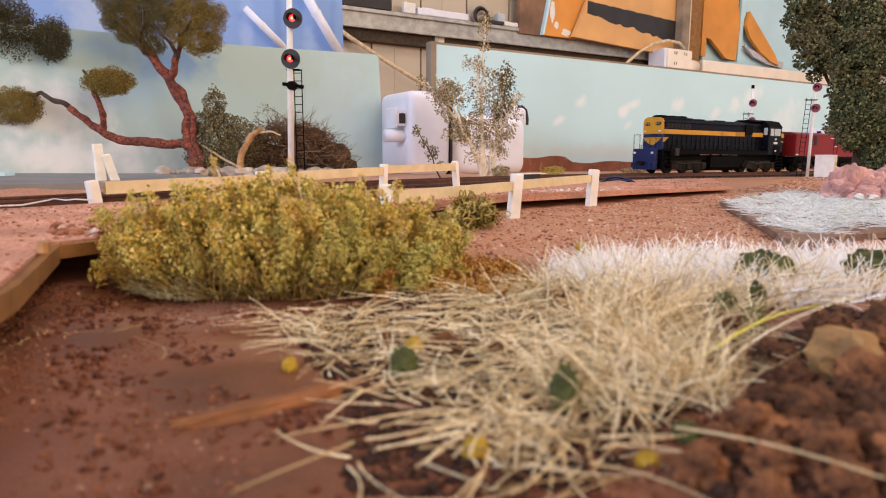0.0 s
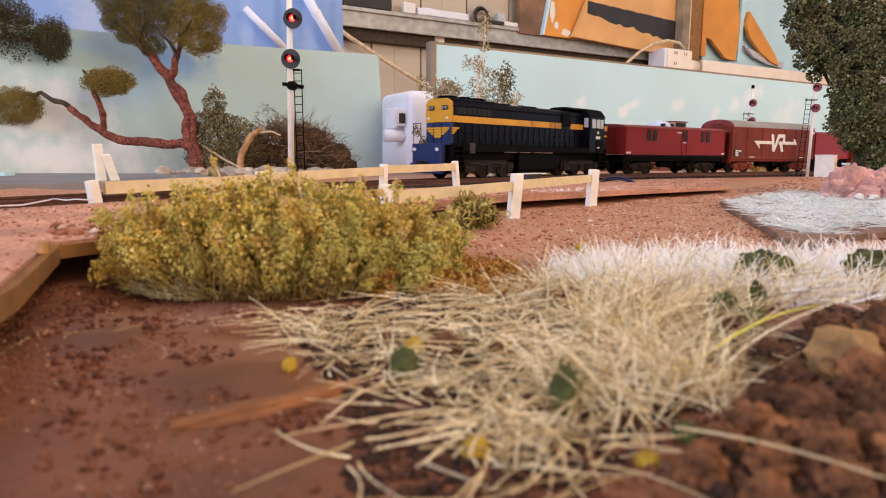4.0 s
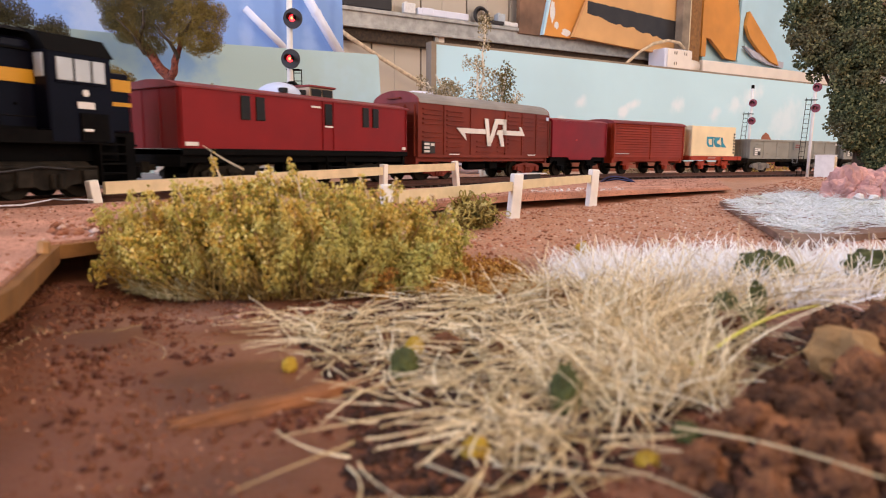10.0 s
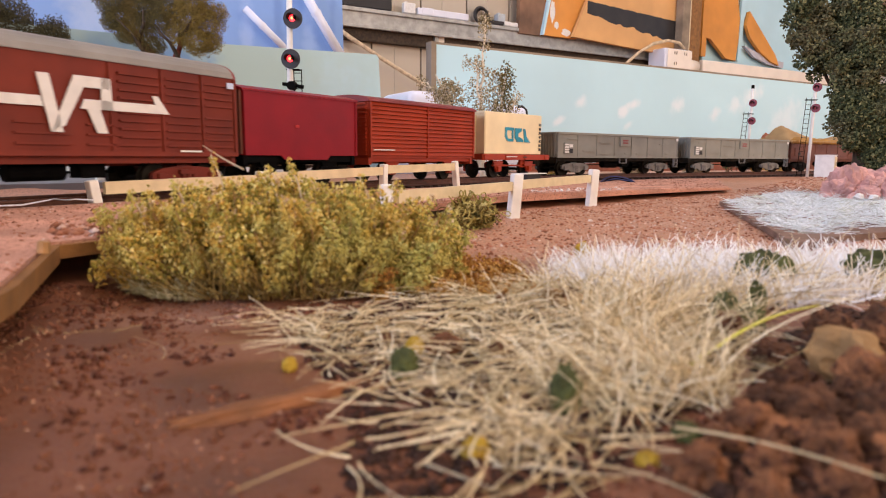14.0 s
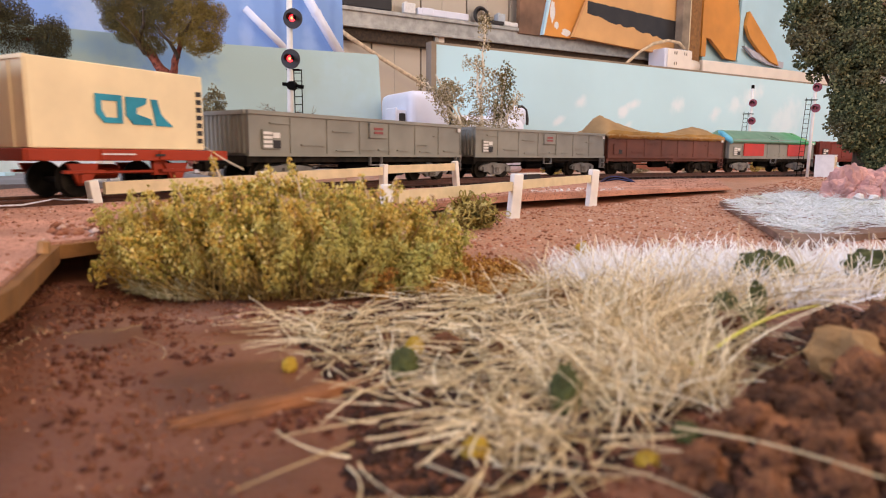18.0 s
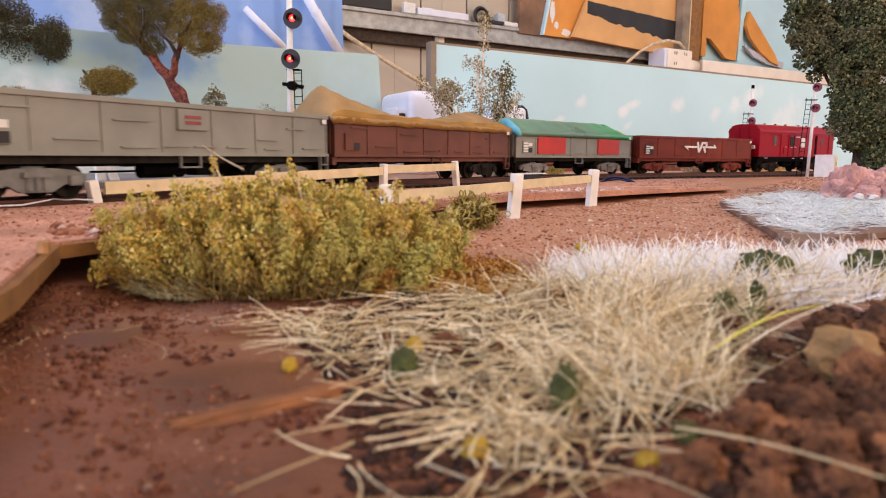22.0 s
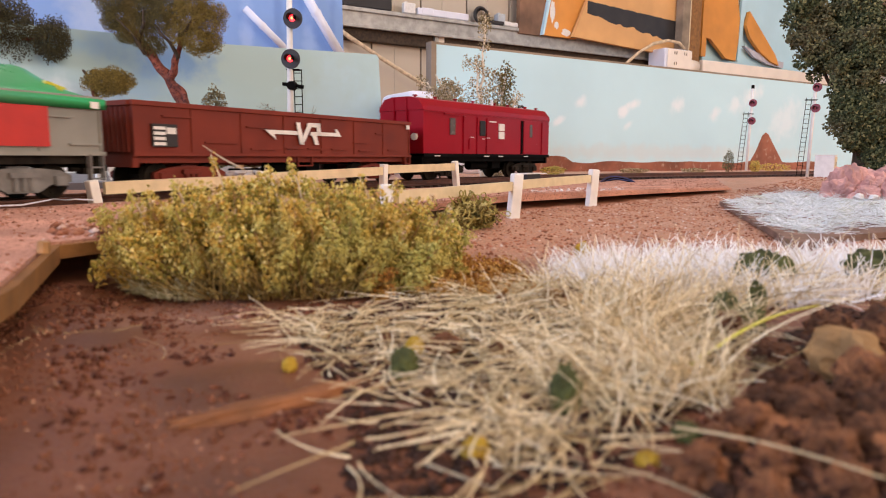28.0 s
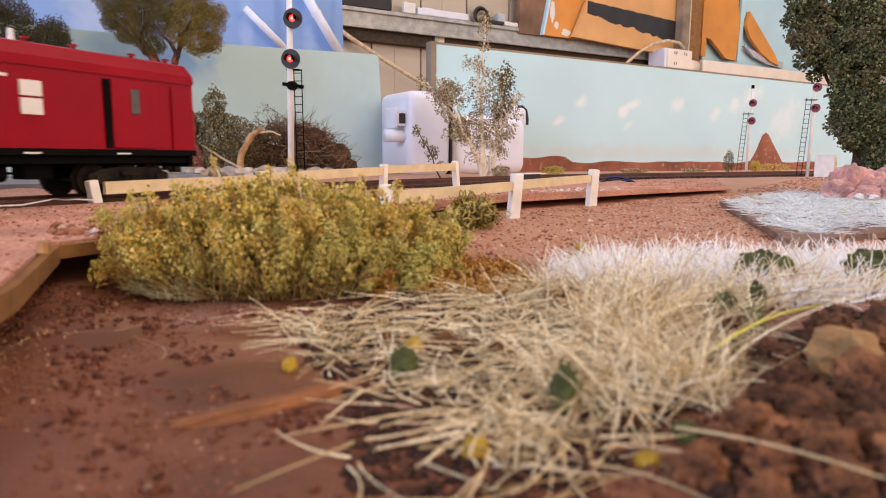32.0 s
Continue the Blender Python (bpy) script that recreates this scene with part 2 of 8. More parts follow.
BLUEPAINT = painted_sky("deep_blue_board", (0.22, 0.37, 0.70), [(-0.175, 0.13, 0.014, 0.12, (0.42, 0.58, 0.86), 0.7), (-0.150, 0.15, 0.007, 0.10, (0.13, 0.24, 0.55), 0.6), (-0.108, 0.13, 0.010, 0.09, (0.40, 0.55, 0.84), 0.6), (-0.075, 0.16, 0.008, 0.10, (0.14, 0.26, 0.58), 0.6), (-0.040, 0.13, 0.012, 0.10, (0.38, 0.54, 0.82), 0.6), (-0.015, 0.14, 0.006, 0.10, (0.15, 0.27, 0.58), 0.5), (-0.25, 0.14, 0.03, 0.10, (0.45, 0.56, 0.74), 0.6)])
RUSTHILL = mat("rust_hill_paint", (0.27, 0.095, 0.055), 0.85, vary=0.35, scale=35, fine=160, second=(0.40, 0.24, 0.17), mix=0.64)
CLADDING = mat("beige_cladding", (0.50, 0.42, 0.32), 0.5, vary=0.06, scale=4, fine=90, bump=0.05)
GALV = mat("galvanised_steel", (0.36, 0.35, 0.32), 0.5, 0.35, vary=0.25, scale=60, fine=300, bump=0.1)
ORANGE = mat("orange_plywood", (0.68, 0.28, 0.055), 0.65, vary=0.12, scale=12, fine=120, bump=0.1)
TANPLY = mat("tan_plywood", (0.66, 0.36, 0.14), 0.7, vary=0.1, scale=12, fine=120, bump=0.1)
TARBLACK = mat("black_paint", (0.025, 0.022, 0.022), 0.6, vary=0.3, scale=30)
GREYWOOD = mat("weathered_timber", (0.26, 0.20, 0.14), 0.8, vary=0.35, scale=25, fine=200, bump=0.5)
CONDUIT = mat("cream_conduit", (0.84, 0.73, 0.60), 0.45, vary=0.06, scale=20)
PLASTIC = mat("white_plastic", (0.70, 0.71, 0.78), 0.4, vary=0.05, scale=20)
CORD = mat("cream_cord", (0.60, 0.46, 0.30), 0.6)
TRUNK = mat("red_wire_trunk", (0.23, 0.062, 0.038), 0.85, vary=0.5, scale=160, fine=700, bump=1.0, second=(0.08, 0.02, 0.013), mix=0.55, depth=0.0012)
TWIG = mat("pale_twig", (0.58, 0.45, 0.29), 0.8, vary=0.25, scale=200)
DARKTWIG = mat("dark_twig", (0.06, 0.04, 0.025), 0.85, vary=0.4, scale=200)
STONE = mat("pale_stone", (0.42, 0.36, 0.30), 0.85, vary=0.25, scale=150, fine=900, bump=0.6, per_object=0.25)
LAVA = mat("red_scoria", (0.195, 0.078, 0.030), 0.95, vary=0.7, scale=330, fine=1300, bump=1.0, second=(0.075, 0.026, 0.012), mix=0.57, depth=0.0007, per_object=0.42)
PINKROCK = mat("pink_plaster_rock", (0.55, 0.30, 0.26), 0.9, vary=0.34, scale=90, fine=900, bump=0.8)
GREYBOARD = mat("grey_baseboard", (0.20, 0.20, 0.21), 0.7, vary=0.2, scale=30)
REDLENS = glow("red_signal_light", (1.0, 0.03, 0.04), 3.0)
HOTLENS = glow("bright_signal_core", (1.0, 0.16, 0.05), 6.0)
REDPAINT = mat("red_disc_paint", (0.30, 0.025, 0.03), 0.5)
GRASSPALE = island_mat("dry_sisal_grass", [(0.0, (0.30, 0.20, 0.08)), (1.0, (0.95, 0.83, 0.57)), (0.36, (0.72, 0.56, 0.32))])
GRASSCREAM = island_mat("cream_tuft_grass", [(0.0, (0.78, 0.70, 0.60)), (1.0, (0.96, 0.95, 0.93)), (0.5, (0.93, 0.90, 0.85))])
GRASSWHITE = island_mat("bleached_grass", [(0.0, (0.40, 0.42, 0.36)), (1.0, (0.90, 0.93, 0.93)), (0.3, (0.66, 0.72, 0.70))])
BUSHLEAF = island_mat("olive_foam_leaf", [(0.0, (0.14, 0.10, 0.018)), (1.0, (0.92, 0.74, 0.28)), (0.30, (0.40, 0.35, 0.060)), (0.55, (0.70, 0.42, 0.085)), (0.8, (0.62, 0.52, 0.13))])
TREELEAF = island_mat("dark_olive_leaf", [(0.0, (0.045, 0.040, 0.014)), (1.0, (0.27, 0.21, 0.065)), (0.5, (0.12, 0.10, 0.032))])
GREENLEAF = island_mat("dark_green_leaf", [(0.0, (0.022, 0.030, 0.011)), (1.0, (0.30, 0.27, 0.12)), (0.5, (0.066, 0.078, 0.030)), (0.85, (0.16, 0.16, 0.065))])
DRYLEAF = island_mat("dry_brown_leaf", [(0.0, (0.14, 0.075, 0.035)), (1.0, (0.66, 0.46, 0.28)), (0.5, (0.38, 0.22, 0.12))])
PALELEAF = island_mat("dusty_leaf", [(0.0, (0.14, 0.10, 0.045)), (1.0, (0.66, 0.52, 0.34)), (0.5, (0.32, 0.25, 0.115))])


def patchy(m, colour, scale, low, high, k):
    """Second tone in soft uneven patches over the pieces' own colours."""
    nt = m.node_tree
    b = nt.nodes["Principled BSDF"]
    out = b.inputs["Base Color"].links[0].from_socket
    tc = nt.nodes.new("ShaderNodeTexCoord")
    n = nt.nodes.new("ShaderNodeTexNoise")
    n.inputs["Scale"].default_value, n.inputs["Detail"].default_value = scale, 3
    nt.links.new(tc.outputs["Object"], n.inputs["Vector"])
    rg = nt.nodes.new("ShaderNodeMapRange")
    rg.interpolation_type = "SMOOTHSTEP"
    rg.inputs["From Min"].default_value, rg.inputs["From Max"].default_value = low, high
    rg.inputs["To Max"].default_value = k
    nt.links.new(n.outputs["Fac"], rg.inputs["Value"])
    mx = nt.nodes.new("ShaderNodeMix")
    mx.data_type = "RGBA"
    nt.links.new(rg.outputs["Result"], mx.inputs["Factor"])
    nt.links.new(out, mx.inputs["A"])
    mx.inputs["B"].default_value = (*colour, 1)
    nt.links.new(mx.outputs["Result"], b.inputs["Base Color"])


patchy(BUSHLEAF, (0.56, 0.29, 0.055), 95, 0.48, 0.64, 0.5)
patchy(BUSHLEAF, (0.46, 0.45, 0.13), 70, 0.48, 0.64, 0.6)
patchy(TREELEAF, (0.20, 0.13, 0.03), 70, 0.48, 0.65, 0.6)
patchy(GREENLEAF, (0.15, 0.12, 0.06), 45, 0.50, 0.68, 0.55)
patchy(GRASSWHITE, (0.50, 0.50, 0.24), 75, 0.60, 0.70, 0.6)
patchy(GRASSPALE, (0.46, 0.38, 0.20), 120, 0.48, 0.66, 0.4)
OLIVELEAF = island_mat("grey_olive_leaf", [(0.0, (0.06, 0.05, 0.025)), (1.0, (0.34, 0.28, 0.14)), (0.5, (0.15, 0.125, 0.06))])
MOSSY = island_mat("curled_moss", [(0.0, (0.14, 0.085, 0.02)), (1.0, (0.56, 0.46, 0.17)), (0.5, (0.32, 0.25, 0.06))])
CHIPS = island_mat("white_stone_chips", [(0.0, (0.55, 0.44, 0.38)), (1.0, (0.90, 0.86, 0.82))])
FRESHSTRAW = mat("yellow_green_straw", (0.62, 0.60, 0.10), 0.6, vary=0.2, scale=200)
TANSTONE = mat("tan_stone", (0.32, 0.185, 0.075), 0.9, vary=0.35, scale=200, fine=1300, bump=0.8, depth=0.0004)
DULLRED = mat("faded_red_lettering", (0.28, 0.07, 0.065), 0.6)
STUMP = mat("brown_stump_bark", (0.42, 0.23, 0.10), 0.85, vary=0.4, scale=180, fine=700, bump=0.8)
GRAVEL = island_mat("sand_grains", [(0.0, (0.15, 0.052, 0.024)), (1.0, (0.74, 0.60, 0.50)), (0.40, (0.36, 0.14, 0.075)), (0.82, (0.48, 0.23, 0.14))])
CRUMB = island_mat("dark_crumbs", [(0.0, (0.06, 0.016, 0.008)), (1.0, (0.28, 0.16, 0.10)), (0.75, (0.14, 0.045, 0.022)), (0.93, (0.22, 0.08, 0.04))])
FLOORMAT = mat("concrete_floor", (0.30, 0.28, 0.26), 0.8, vary=0.2, scale=3, fine=60)
WALLMAT = mat("shed_lining", (0.52, 0.46, 0.38), 0.7, vary=0.08, scale=3, fine=60)
# ---- mesh helpers ----
def box(bm, x0, x1, y0, y1, z0, z1, bev=0.0):
    g = bmesh.ops.create_cube(bm, size=1.0, matrix=Matrix.Translation(((x0 + x1) / 2, (y0 + y1) / 2, (z0 + z1) / 2)) @ Matrix.Diagonal((abs(x1 - x0), abs(y1 - y0), abs(z1 - z0), 1)))
    if bev:
        es = list({e for v in g["verts"] for e in v.link_edges})
        bmesh.ops.bevel(bm, geom=es, offset=bev, segments=2, affect="EDGES", profile=0.5)
    return bm


def rod(bm, p0, p1, r0, r1=None, seg=8):
    p0, p1 = Vector(p0), Vector(p1)
    d = p1 - p0
    m = Matrix.Translation((p0 + p1) / 2) @ d.to_track_quat("Z", "Y").to_matrix().to_4x4()
    bmesh.ops.create_cone(bm, cap_ends=True, segments=seg, radius1=r0, radius2=r0 if r1 is None else r1, depth=d.length, matrix=m)
    return bm


def tube(bm, pts, radii, seg=7):
    """A bent limb: rings along a line of points, closed at both ends; the ring's frame is carried along without twist."""
    rings, side = [], None
    for i, p in enumerate(pts):
        d = (Vector(pts[min(len(pts) - 1, i + 1)]) - Vector(pts[max(0, i - 1)])).normalized()
        if side is None:
            side = d.orthogonal().normalized()
        side = (side - d * side.dot(d)).normalized()
        up = d.cross(side)
        rings.append([bm.verts.new(Vector(p) + (side * math.cos(k * 2 * math.pi / seg) + up * math.sin(k * 2 * math.pi / seg)) * radii[i]) for k in range(seg)])
    for a, b in zip(rings, rings[1:]):
        for k in range(seg):
            bm.faces.new((a[k], a[(k + 1) % seg], b[(k + 1) % seg], b[k]))
    bm.faces.new(rings[0][::-1])
    bm.faces.new(rings[-1])
    return bm


def prism(bm, prof, y0, y1):
    """A profile in (x, z), drawn counter-clockwise seen from -y, extruded along y."""
    a = [bm.verts.new((x, y0, z)) for x, z in prof]
    b = [bm.verts.new((x, y1, z)) for x, z in prof]
    n = len(prof)
    bm.faces.new(a)
    bm.faces.new(b[::-1])
    for i in range(n):
        bm.faces.new((a[i], b[i], b[(i + 1) % n], a[(i + 1) % n]))
    return bm


def slab_poly(bm, pts, z0, z1):
    """A flat polygon in (x, y) with thickness; z1 may be a function of x and y."""
    top = z1 if callable(z1) else (lambda x, y: z1)
    a = [bm.verts.new((x, y, z0)) for x, y in pts]
    b = [bm.verts.new((x, y, top(x, y))) for x, y in pts]
    n = len(pts)
    bm.faces.new(a[::-1])
    bm.faces.new(b)
    for i in range(n):
        bm.faces.new((a[i], a[(i + 1) % n], b[(i + 1) % n], b[i]))
    return bm


def loft_x(bm, xs, prof):
    """Cross-section (y, z) carried along x, with closed ends."""
    rings = [[bm.verts.new((x, y, z)) for y, z in prof] for x in xs]
    n = len(prof)
    for a, b in zip(rings, rings[1:]):
        for k in range(n):
            bm.faces.new((a[k], b[k], b[(k + 1) % n], a[(k + 1) % n]))
    bm.faces.new(rings[0])
    bm.faces.new(rings[-1][::-1])
    return bm


def rock(bm, c, rx, ry, rz, seed, rough=0.35, sub=2, freq=1.6):
    g = bmesh.ops.create_icosphere(bm, subdivisions=sub, radius=1.0)
    off = Vector((seed * 3.17, seed * 1.3, -seed * 2.1))
    for v in g["verts"]:
        d = 1 + rough * noise.noise(v.co * freq + off) + rough * 0.45 * noise.noise(v.co * freq * 2.7 + off) + rough * 0.22 * noise.noise(v.co * freq * 7 + off)
        v.co = Vector((c[0] + v.co.x * d * rx, c[1] + v.co.y * d * ry, c[2] + v.co.z * d * rz))
    return bm


def finish(bm, name, material, smooth=False):
    bmesh.ops.recalc_face_normals(bm, faces=bm.faces)
    me = bpy.data.meshes.new(name)
    bm.to_mesh(me)
    bm.free()
    me.materials.append(material)
    if smooth:
        me.polygons.foreach_set("use_smooth", [True] * len(me.polygons))
    return me


def part(name, bm, material, parent, label="", smooth=False, at=None):
    ob = new(name, finish(bm, name, material, smooth))
    ob.parent = parent
    if at:
        ob.location = at
    if label:
        ob["label"] = label
    return ob


def boxes(name, rows, material, parent, bev=0.0):
    """Each row x0, x1, y0, y1, z0, z1 becomes a part of its own."""
    for r in rows:
        part(name, box(bmesh.new(), *r, bev), material, parent)


def again(name, source, parent, at=None, label=""):
    """Another object on the mesh of source."""
    ob = new(name, source.data)
    ob.parent = parent
    if at:
        ob.location = at
    if label:
        ob["label"] = label
    return ob


def thing(name, label, category, m=None, group="", kind=""):
    ob = new(name)
    ob.empty_display_size = 0.01
    if m is not None:
        ob.matrix_world = m
    return tagged(ob, label, category, group, kind)


def single(name, bm, material, label, category, m=None, group="", kind="", smooth=False):
    ob = new(name, finish(bm, name, material, smooth))
    if m is not None:
        ob.matrix_world = m
    return tagged(ob, label, category, group, kind)


def raw(name, verts, faces, material, smooth=False):
    me = bpy.data.meshes.new(name)
    me.from_pydata([tuple(v) for v in verts], [], faces)
    me.materials.append(material)
    if smooth:
        me.polygons.foreach_set("use_smooth", [True] * len(me.polygons))
    return me


# ---- the railway line: heading against distance, on the side that faces the camera ----
LINE_S = [-2.6, -1.0, -0.5, -0.4, -0.3, -0.2, -0.1, 0.0, 0.1, 0.2, 0.3, 0.45, 2.6]
LINE_H = [96, 96, 79.7, 73.5, 67.4, 61.5, 56.4, 51.8, 44.6, 35.6, 32.1, 32, 32]
_s = np.linspace(-2.6, 2.6, 5201)
_h = np.radians(np.interp(_s, LINE_S, LINE_H))
_x = np.concatenate([[0], np.cumsum((np.cos(_h[1:]) + np.cos(_h[:-1])) / 2 * 0.001)])
_y = np.concatenate([[0], np.cumsum((np.sin(_h[1:]) + np.sin(_h[:-1])) / 2 * 0.001)])
_x += 0.0137 - np.interp(0, _s, _x)
_y += 0.365 - np.interp(0, _s, _y)


def line(s, off=0.0):
    """x, y and heading (radians) at s; off: metres to the far side of the near flank of the train."""
    h = float(np.interp(s, _s, _h))
    return float(np.interp(s, _s, _x)) - off * math.sin(h), float(np.interp(s, _s, _y)) + off * math.cos(h), h


MID = 0.0155  # the track's centre behind the flank
TRAVEL = [-0.5239, -0.4662, -0.4084, -0.3505, -0.2923, -0.2334, -0.1745, -0.1166, -0.0587, 0.0001, 0.0593, 0.1191, 0.179, 0.2384, 0.2979, 0.3574, 0.4178,
          0.4797, 0.5427, 0.6067, 0.671, 0.7347, 0.7986, 0.8631, 0.9277, 0.9917, 1.0557, 1.1203, 1.1851, 1.25, 1.3147, 1.3788, 1.4427]


def travelled(t):
    i = min(31, int(t))
    a, b = TRAVEL[i], TRAVEL[i + 1]
    return a + (b - a) * (t - i)


def on_line(s, half):
    """The pose of a vehicle whose middle is at s and whose bogies sit half metres to each side."""
    x0, y0, _ = line(s - half, MID)
    x1, y1, _ = line(s + half, MID)
    return pose((x0 + x1) / 2, (y0 + y1) / 2, 0, 0, 0, math.degrees(math.atan2(y1 - y0, x1 - x0)))
# ---- the shed around the layout ----
def slab_wall(name, u0, u1, v0, v1, z0, z1, material, holes=()):
    """A wall of thickness between v0 and v1 (or u0 and u1), built round its openings along u."""
    bm = bmesh.new()
    box(bm, u0, u1, v0, v1, z0, z1)
    return tagged(new(name, finish(bm, name, material)), kind="structure")


def place_room(ob):
    ob.matrix_world = pose(0, 0, 0, 0, 0, ROOM)
    return ob


place_room(slab_wall("floor", -2.6, 2.9, -2.3, 1.5, -1.1, -1.0, FLOORMAT))
# unseen ceiling, with an opening made for the added fill lamp
bm = bmesh.new()
for u0, u1, v0, v1 in ((-2.6, 0.2, -2.3, 1.5), (1.3, 2.9, -2.3, 1.5), (0.2, 1.3, -2.3, -0.45), (0.2, 1.3, 0.55, 1.5)):
    box(bm, u0, u1, v0, v1, 1.5, 1.6)
place_room(tagged(new("ceiling", finish(bm, "ceiling", WALLMAT)), kind="structure"))
bm = bmesh.new()
box(bm, 2.6, 2.7, -2.3, -1.1, -1.0, 1.5)
box(bm, 2.6, 2.7, 0.5, 1.5, -1.0, 1.5)
box(bm, 2.6, 2.7, -1.1, 0.5, -1.0, 0.05)
box(bm, 2.6, 2.7, -1.1, 0.5, 1.25, 1.5)
place_room(tagged(new("wall_east", finish(bm, "wall_east", WALLMAT)), kind="structure"))
# west wall with the open side door, south wall with the wide front door
bm = bmesh.new()
box(bm, -2.4, -2.3, -2.3, -0.9, -1.0, 1.5)
box(bm, -2.4, -2.3, 1.1, 1.5, -1.0, 1.5)
box(bm, -2.4, -2.3, -0.9, 1.1, 1.32, 1.5)
place_room(tagged(new("wall_west", finish(bm, "wall_west", WALLMAT)), kind="structure"))
bm = bmesh.new()
box(bm, -2.3, -0.65, -2.1, -2.0, -1.0, 1.5)
box(bm, 2.05, 2.6, -2.1, -2.0, -1.0, 1.5)
box(bm, -0.65, 2.05, -2.1, -2.0, 1.38, 1.5)
place_room(tagged(new("wall_south", finish(bm, "wall_south", WALLMAT)), kind="structure"))
# back wall: ribbed sheet, each sheet with its own folded edge
back = thing("wall_north", "", "", kind="structure")
back.matrix_world = pose(0, 0, 0, 0, 0, ROOM)
WV = 1.276  # back wall in shed coordinates
bm = bmesh.new()
box(bm, -2.4, 2.6, WV + 0.012, WV + 0.06, -1.0, 1.5)
part("backing", bm, CLADDING, back)
sheet = None
for i in range(24):
    u0 = -1.4 + i * 0.1165
    if sheet is None:
        bm = bmesh.new()
        prism(bm, [(0.002, -1.0), (0.1145, -1.0), (0.1145, 1.5), (0.002, 1.5)], 0.002, 0.010)
        box(bm, 0.052, 0.062, 0.0, 0.004, -1.0, 1.5)
        sheet = part("cladding_sheet", bm, CLADDING, back, at=(u0, WV, 0))
    else:
        again("cladding_sheet", sheet, back, at=(u0, WV, 0))

# ---- ground ----
SLAB = [(-0.052, -0.30), (-0.0400, 0.045), (-0.0469, 0.0676), (-0.0606, 0.0988), (-0.040, 0.1365), (0.0257, 0.2568), (0.095, 0.3175), (0.1625, 0.3712)]


def flank_dist(x, y):
    """Metres from the near flank of the line, positive towards the camera."""
    i = int(np.argmin((_x - x) ** 2 + (_y - y) ** 2))
    return -(-(x - _x[i]) * math.sin(_h[i]) + (y - _y[i]) * math.cos(_h[i]))


def ground_z(x, y):
    d = flank_dist(x, y)
    far = min(1, max(0, (x - 0.085) / 0.10))
    near_line = min(1, max(0, (0.15 - d) / 0.10))
    z = -0.0082 + 0.0038 * far * near_line * near_line * (3 - 2 * near_line)
    if d < 0.012:
        z = max(z, -0.0045)
    if d < -0.05:
        z = min(-0.0015, -0.0045 + 0.0030 * min(1, (-d - 0.05) / 0.04))
    # the stony bank on the camera's other side
    b = max(0.0, 1 - ((x - 0.040) / 0.026) ** 2 - ((y - 0.035) / 0.030) ** 2)
    z += 0.0012 * b * min(1, max(0, (y - 0.012) / 0.012))
    if y > 0.02:
        z += 0.0007 * noise.noise(Vector((x * 60, y * 60, 0))) + 0.00035 * noise.noise(Vector((x * 260, y * 260, 3)))
    return z


def graded(a, b, dense0, dense1, fine, coarse):
    out, q = [], a
    while q < b:
        out.append(q)
        gap = max(dense0 - q, q - dense1, 0)
        q += min(coarse, fine + gap * 0.12)
    return out + [b]


us, vs = graded(-1.9, 2.4, -0.02, 0.30, 0.0022, 0.08), graded(-1.7, 1.15, 0.02, 0.30, 0.0022, 0.08)
verts = []
for v in vs:
    for u in us:
        p = room(u, v, 0)
        verts.append((p.x, p.y, ground_z(p.x, p.y)))
n = len(us)
faces = [(j * n + i, j * n + i + 1, (j + 1) * n + i + 1, (j + 1) * n + i) for j in range(len(vs) - 1) for i in range(n - 1)]
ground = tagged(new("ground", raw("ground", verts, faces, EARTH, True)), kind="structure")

# the layout's table under the ground
table = thing("layout_table", "plain timber table carrying the model railway", "table", pose(0, 0, 0, 0, 0, ROOM))
bm = bmesh.new()
box(bm, -1.9, 2.4, -1.7, 1.15, -0.045, -0.0175)
part("tabletop", bm, PLANK, table)
leg = None
for u in (-1.8, 0.2, 2.3):
    for v in (-1.6, 1.05):
        bm = bmesh.new()
        box(bm, u - 0.035, u + 0.035, v - 0.035, v + 0.035, -1.0, -0.045)
        part("leg", bm, PLANK, table)

# ---- the raised sand road beside the line, on a thin board ----
road = thing("road", "", "", kind="structure")


def slab_top(x, y):
    t = min(1, max(0, (y - 0.10) / 0.27))
    return -0.0010 - 0.0030 * t * t


edge = [line(s, -0.004)[:2] for s in np.linspace(0.28, -0.75, 60)]
outline = SLAB + edge
# a triangulated top with slight waves
bm = bmesh.new()
slab_poly(bm, outline, -0.0100, slab_top)
for v in bm.verts:
    if v.co.z < -0.009:
        v.co.z = slab_top(v.co.x, v.co.y) - 0.0016
bmesh.ops.triangulate(bm, faces=[f for f in bm.faces if len(f.verts) > 4])
part("road_surface", bm, SLABTOP, road)
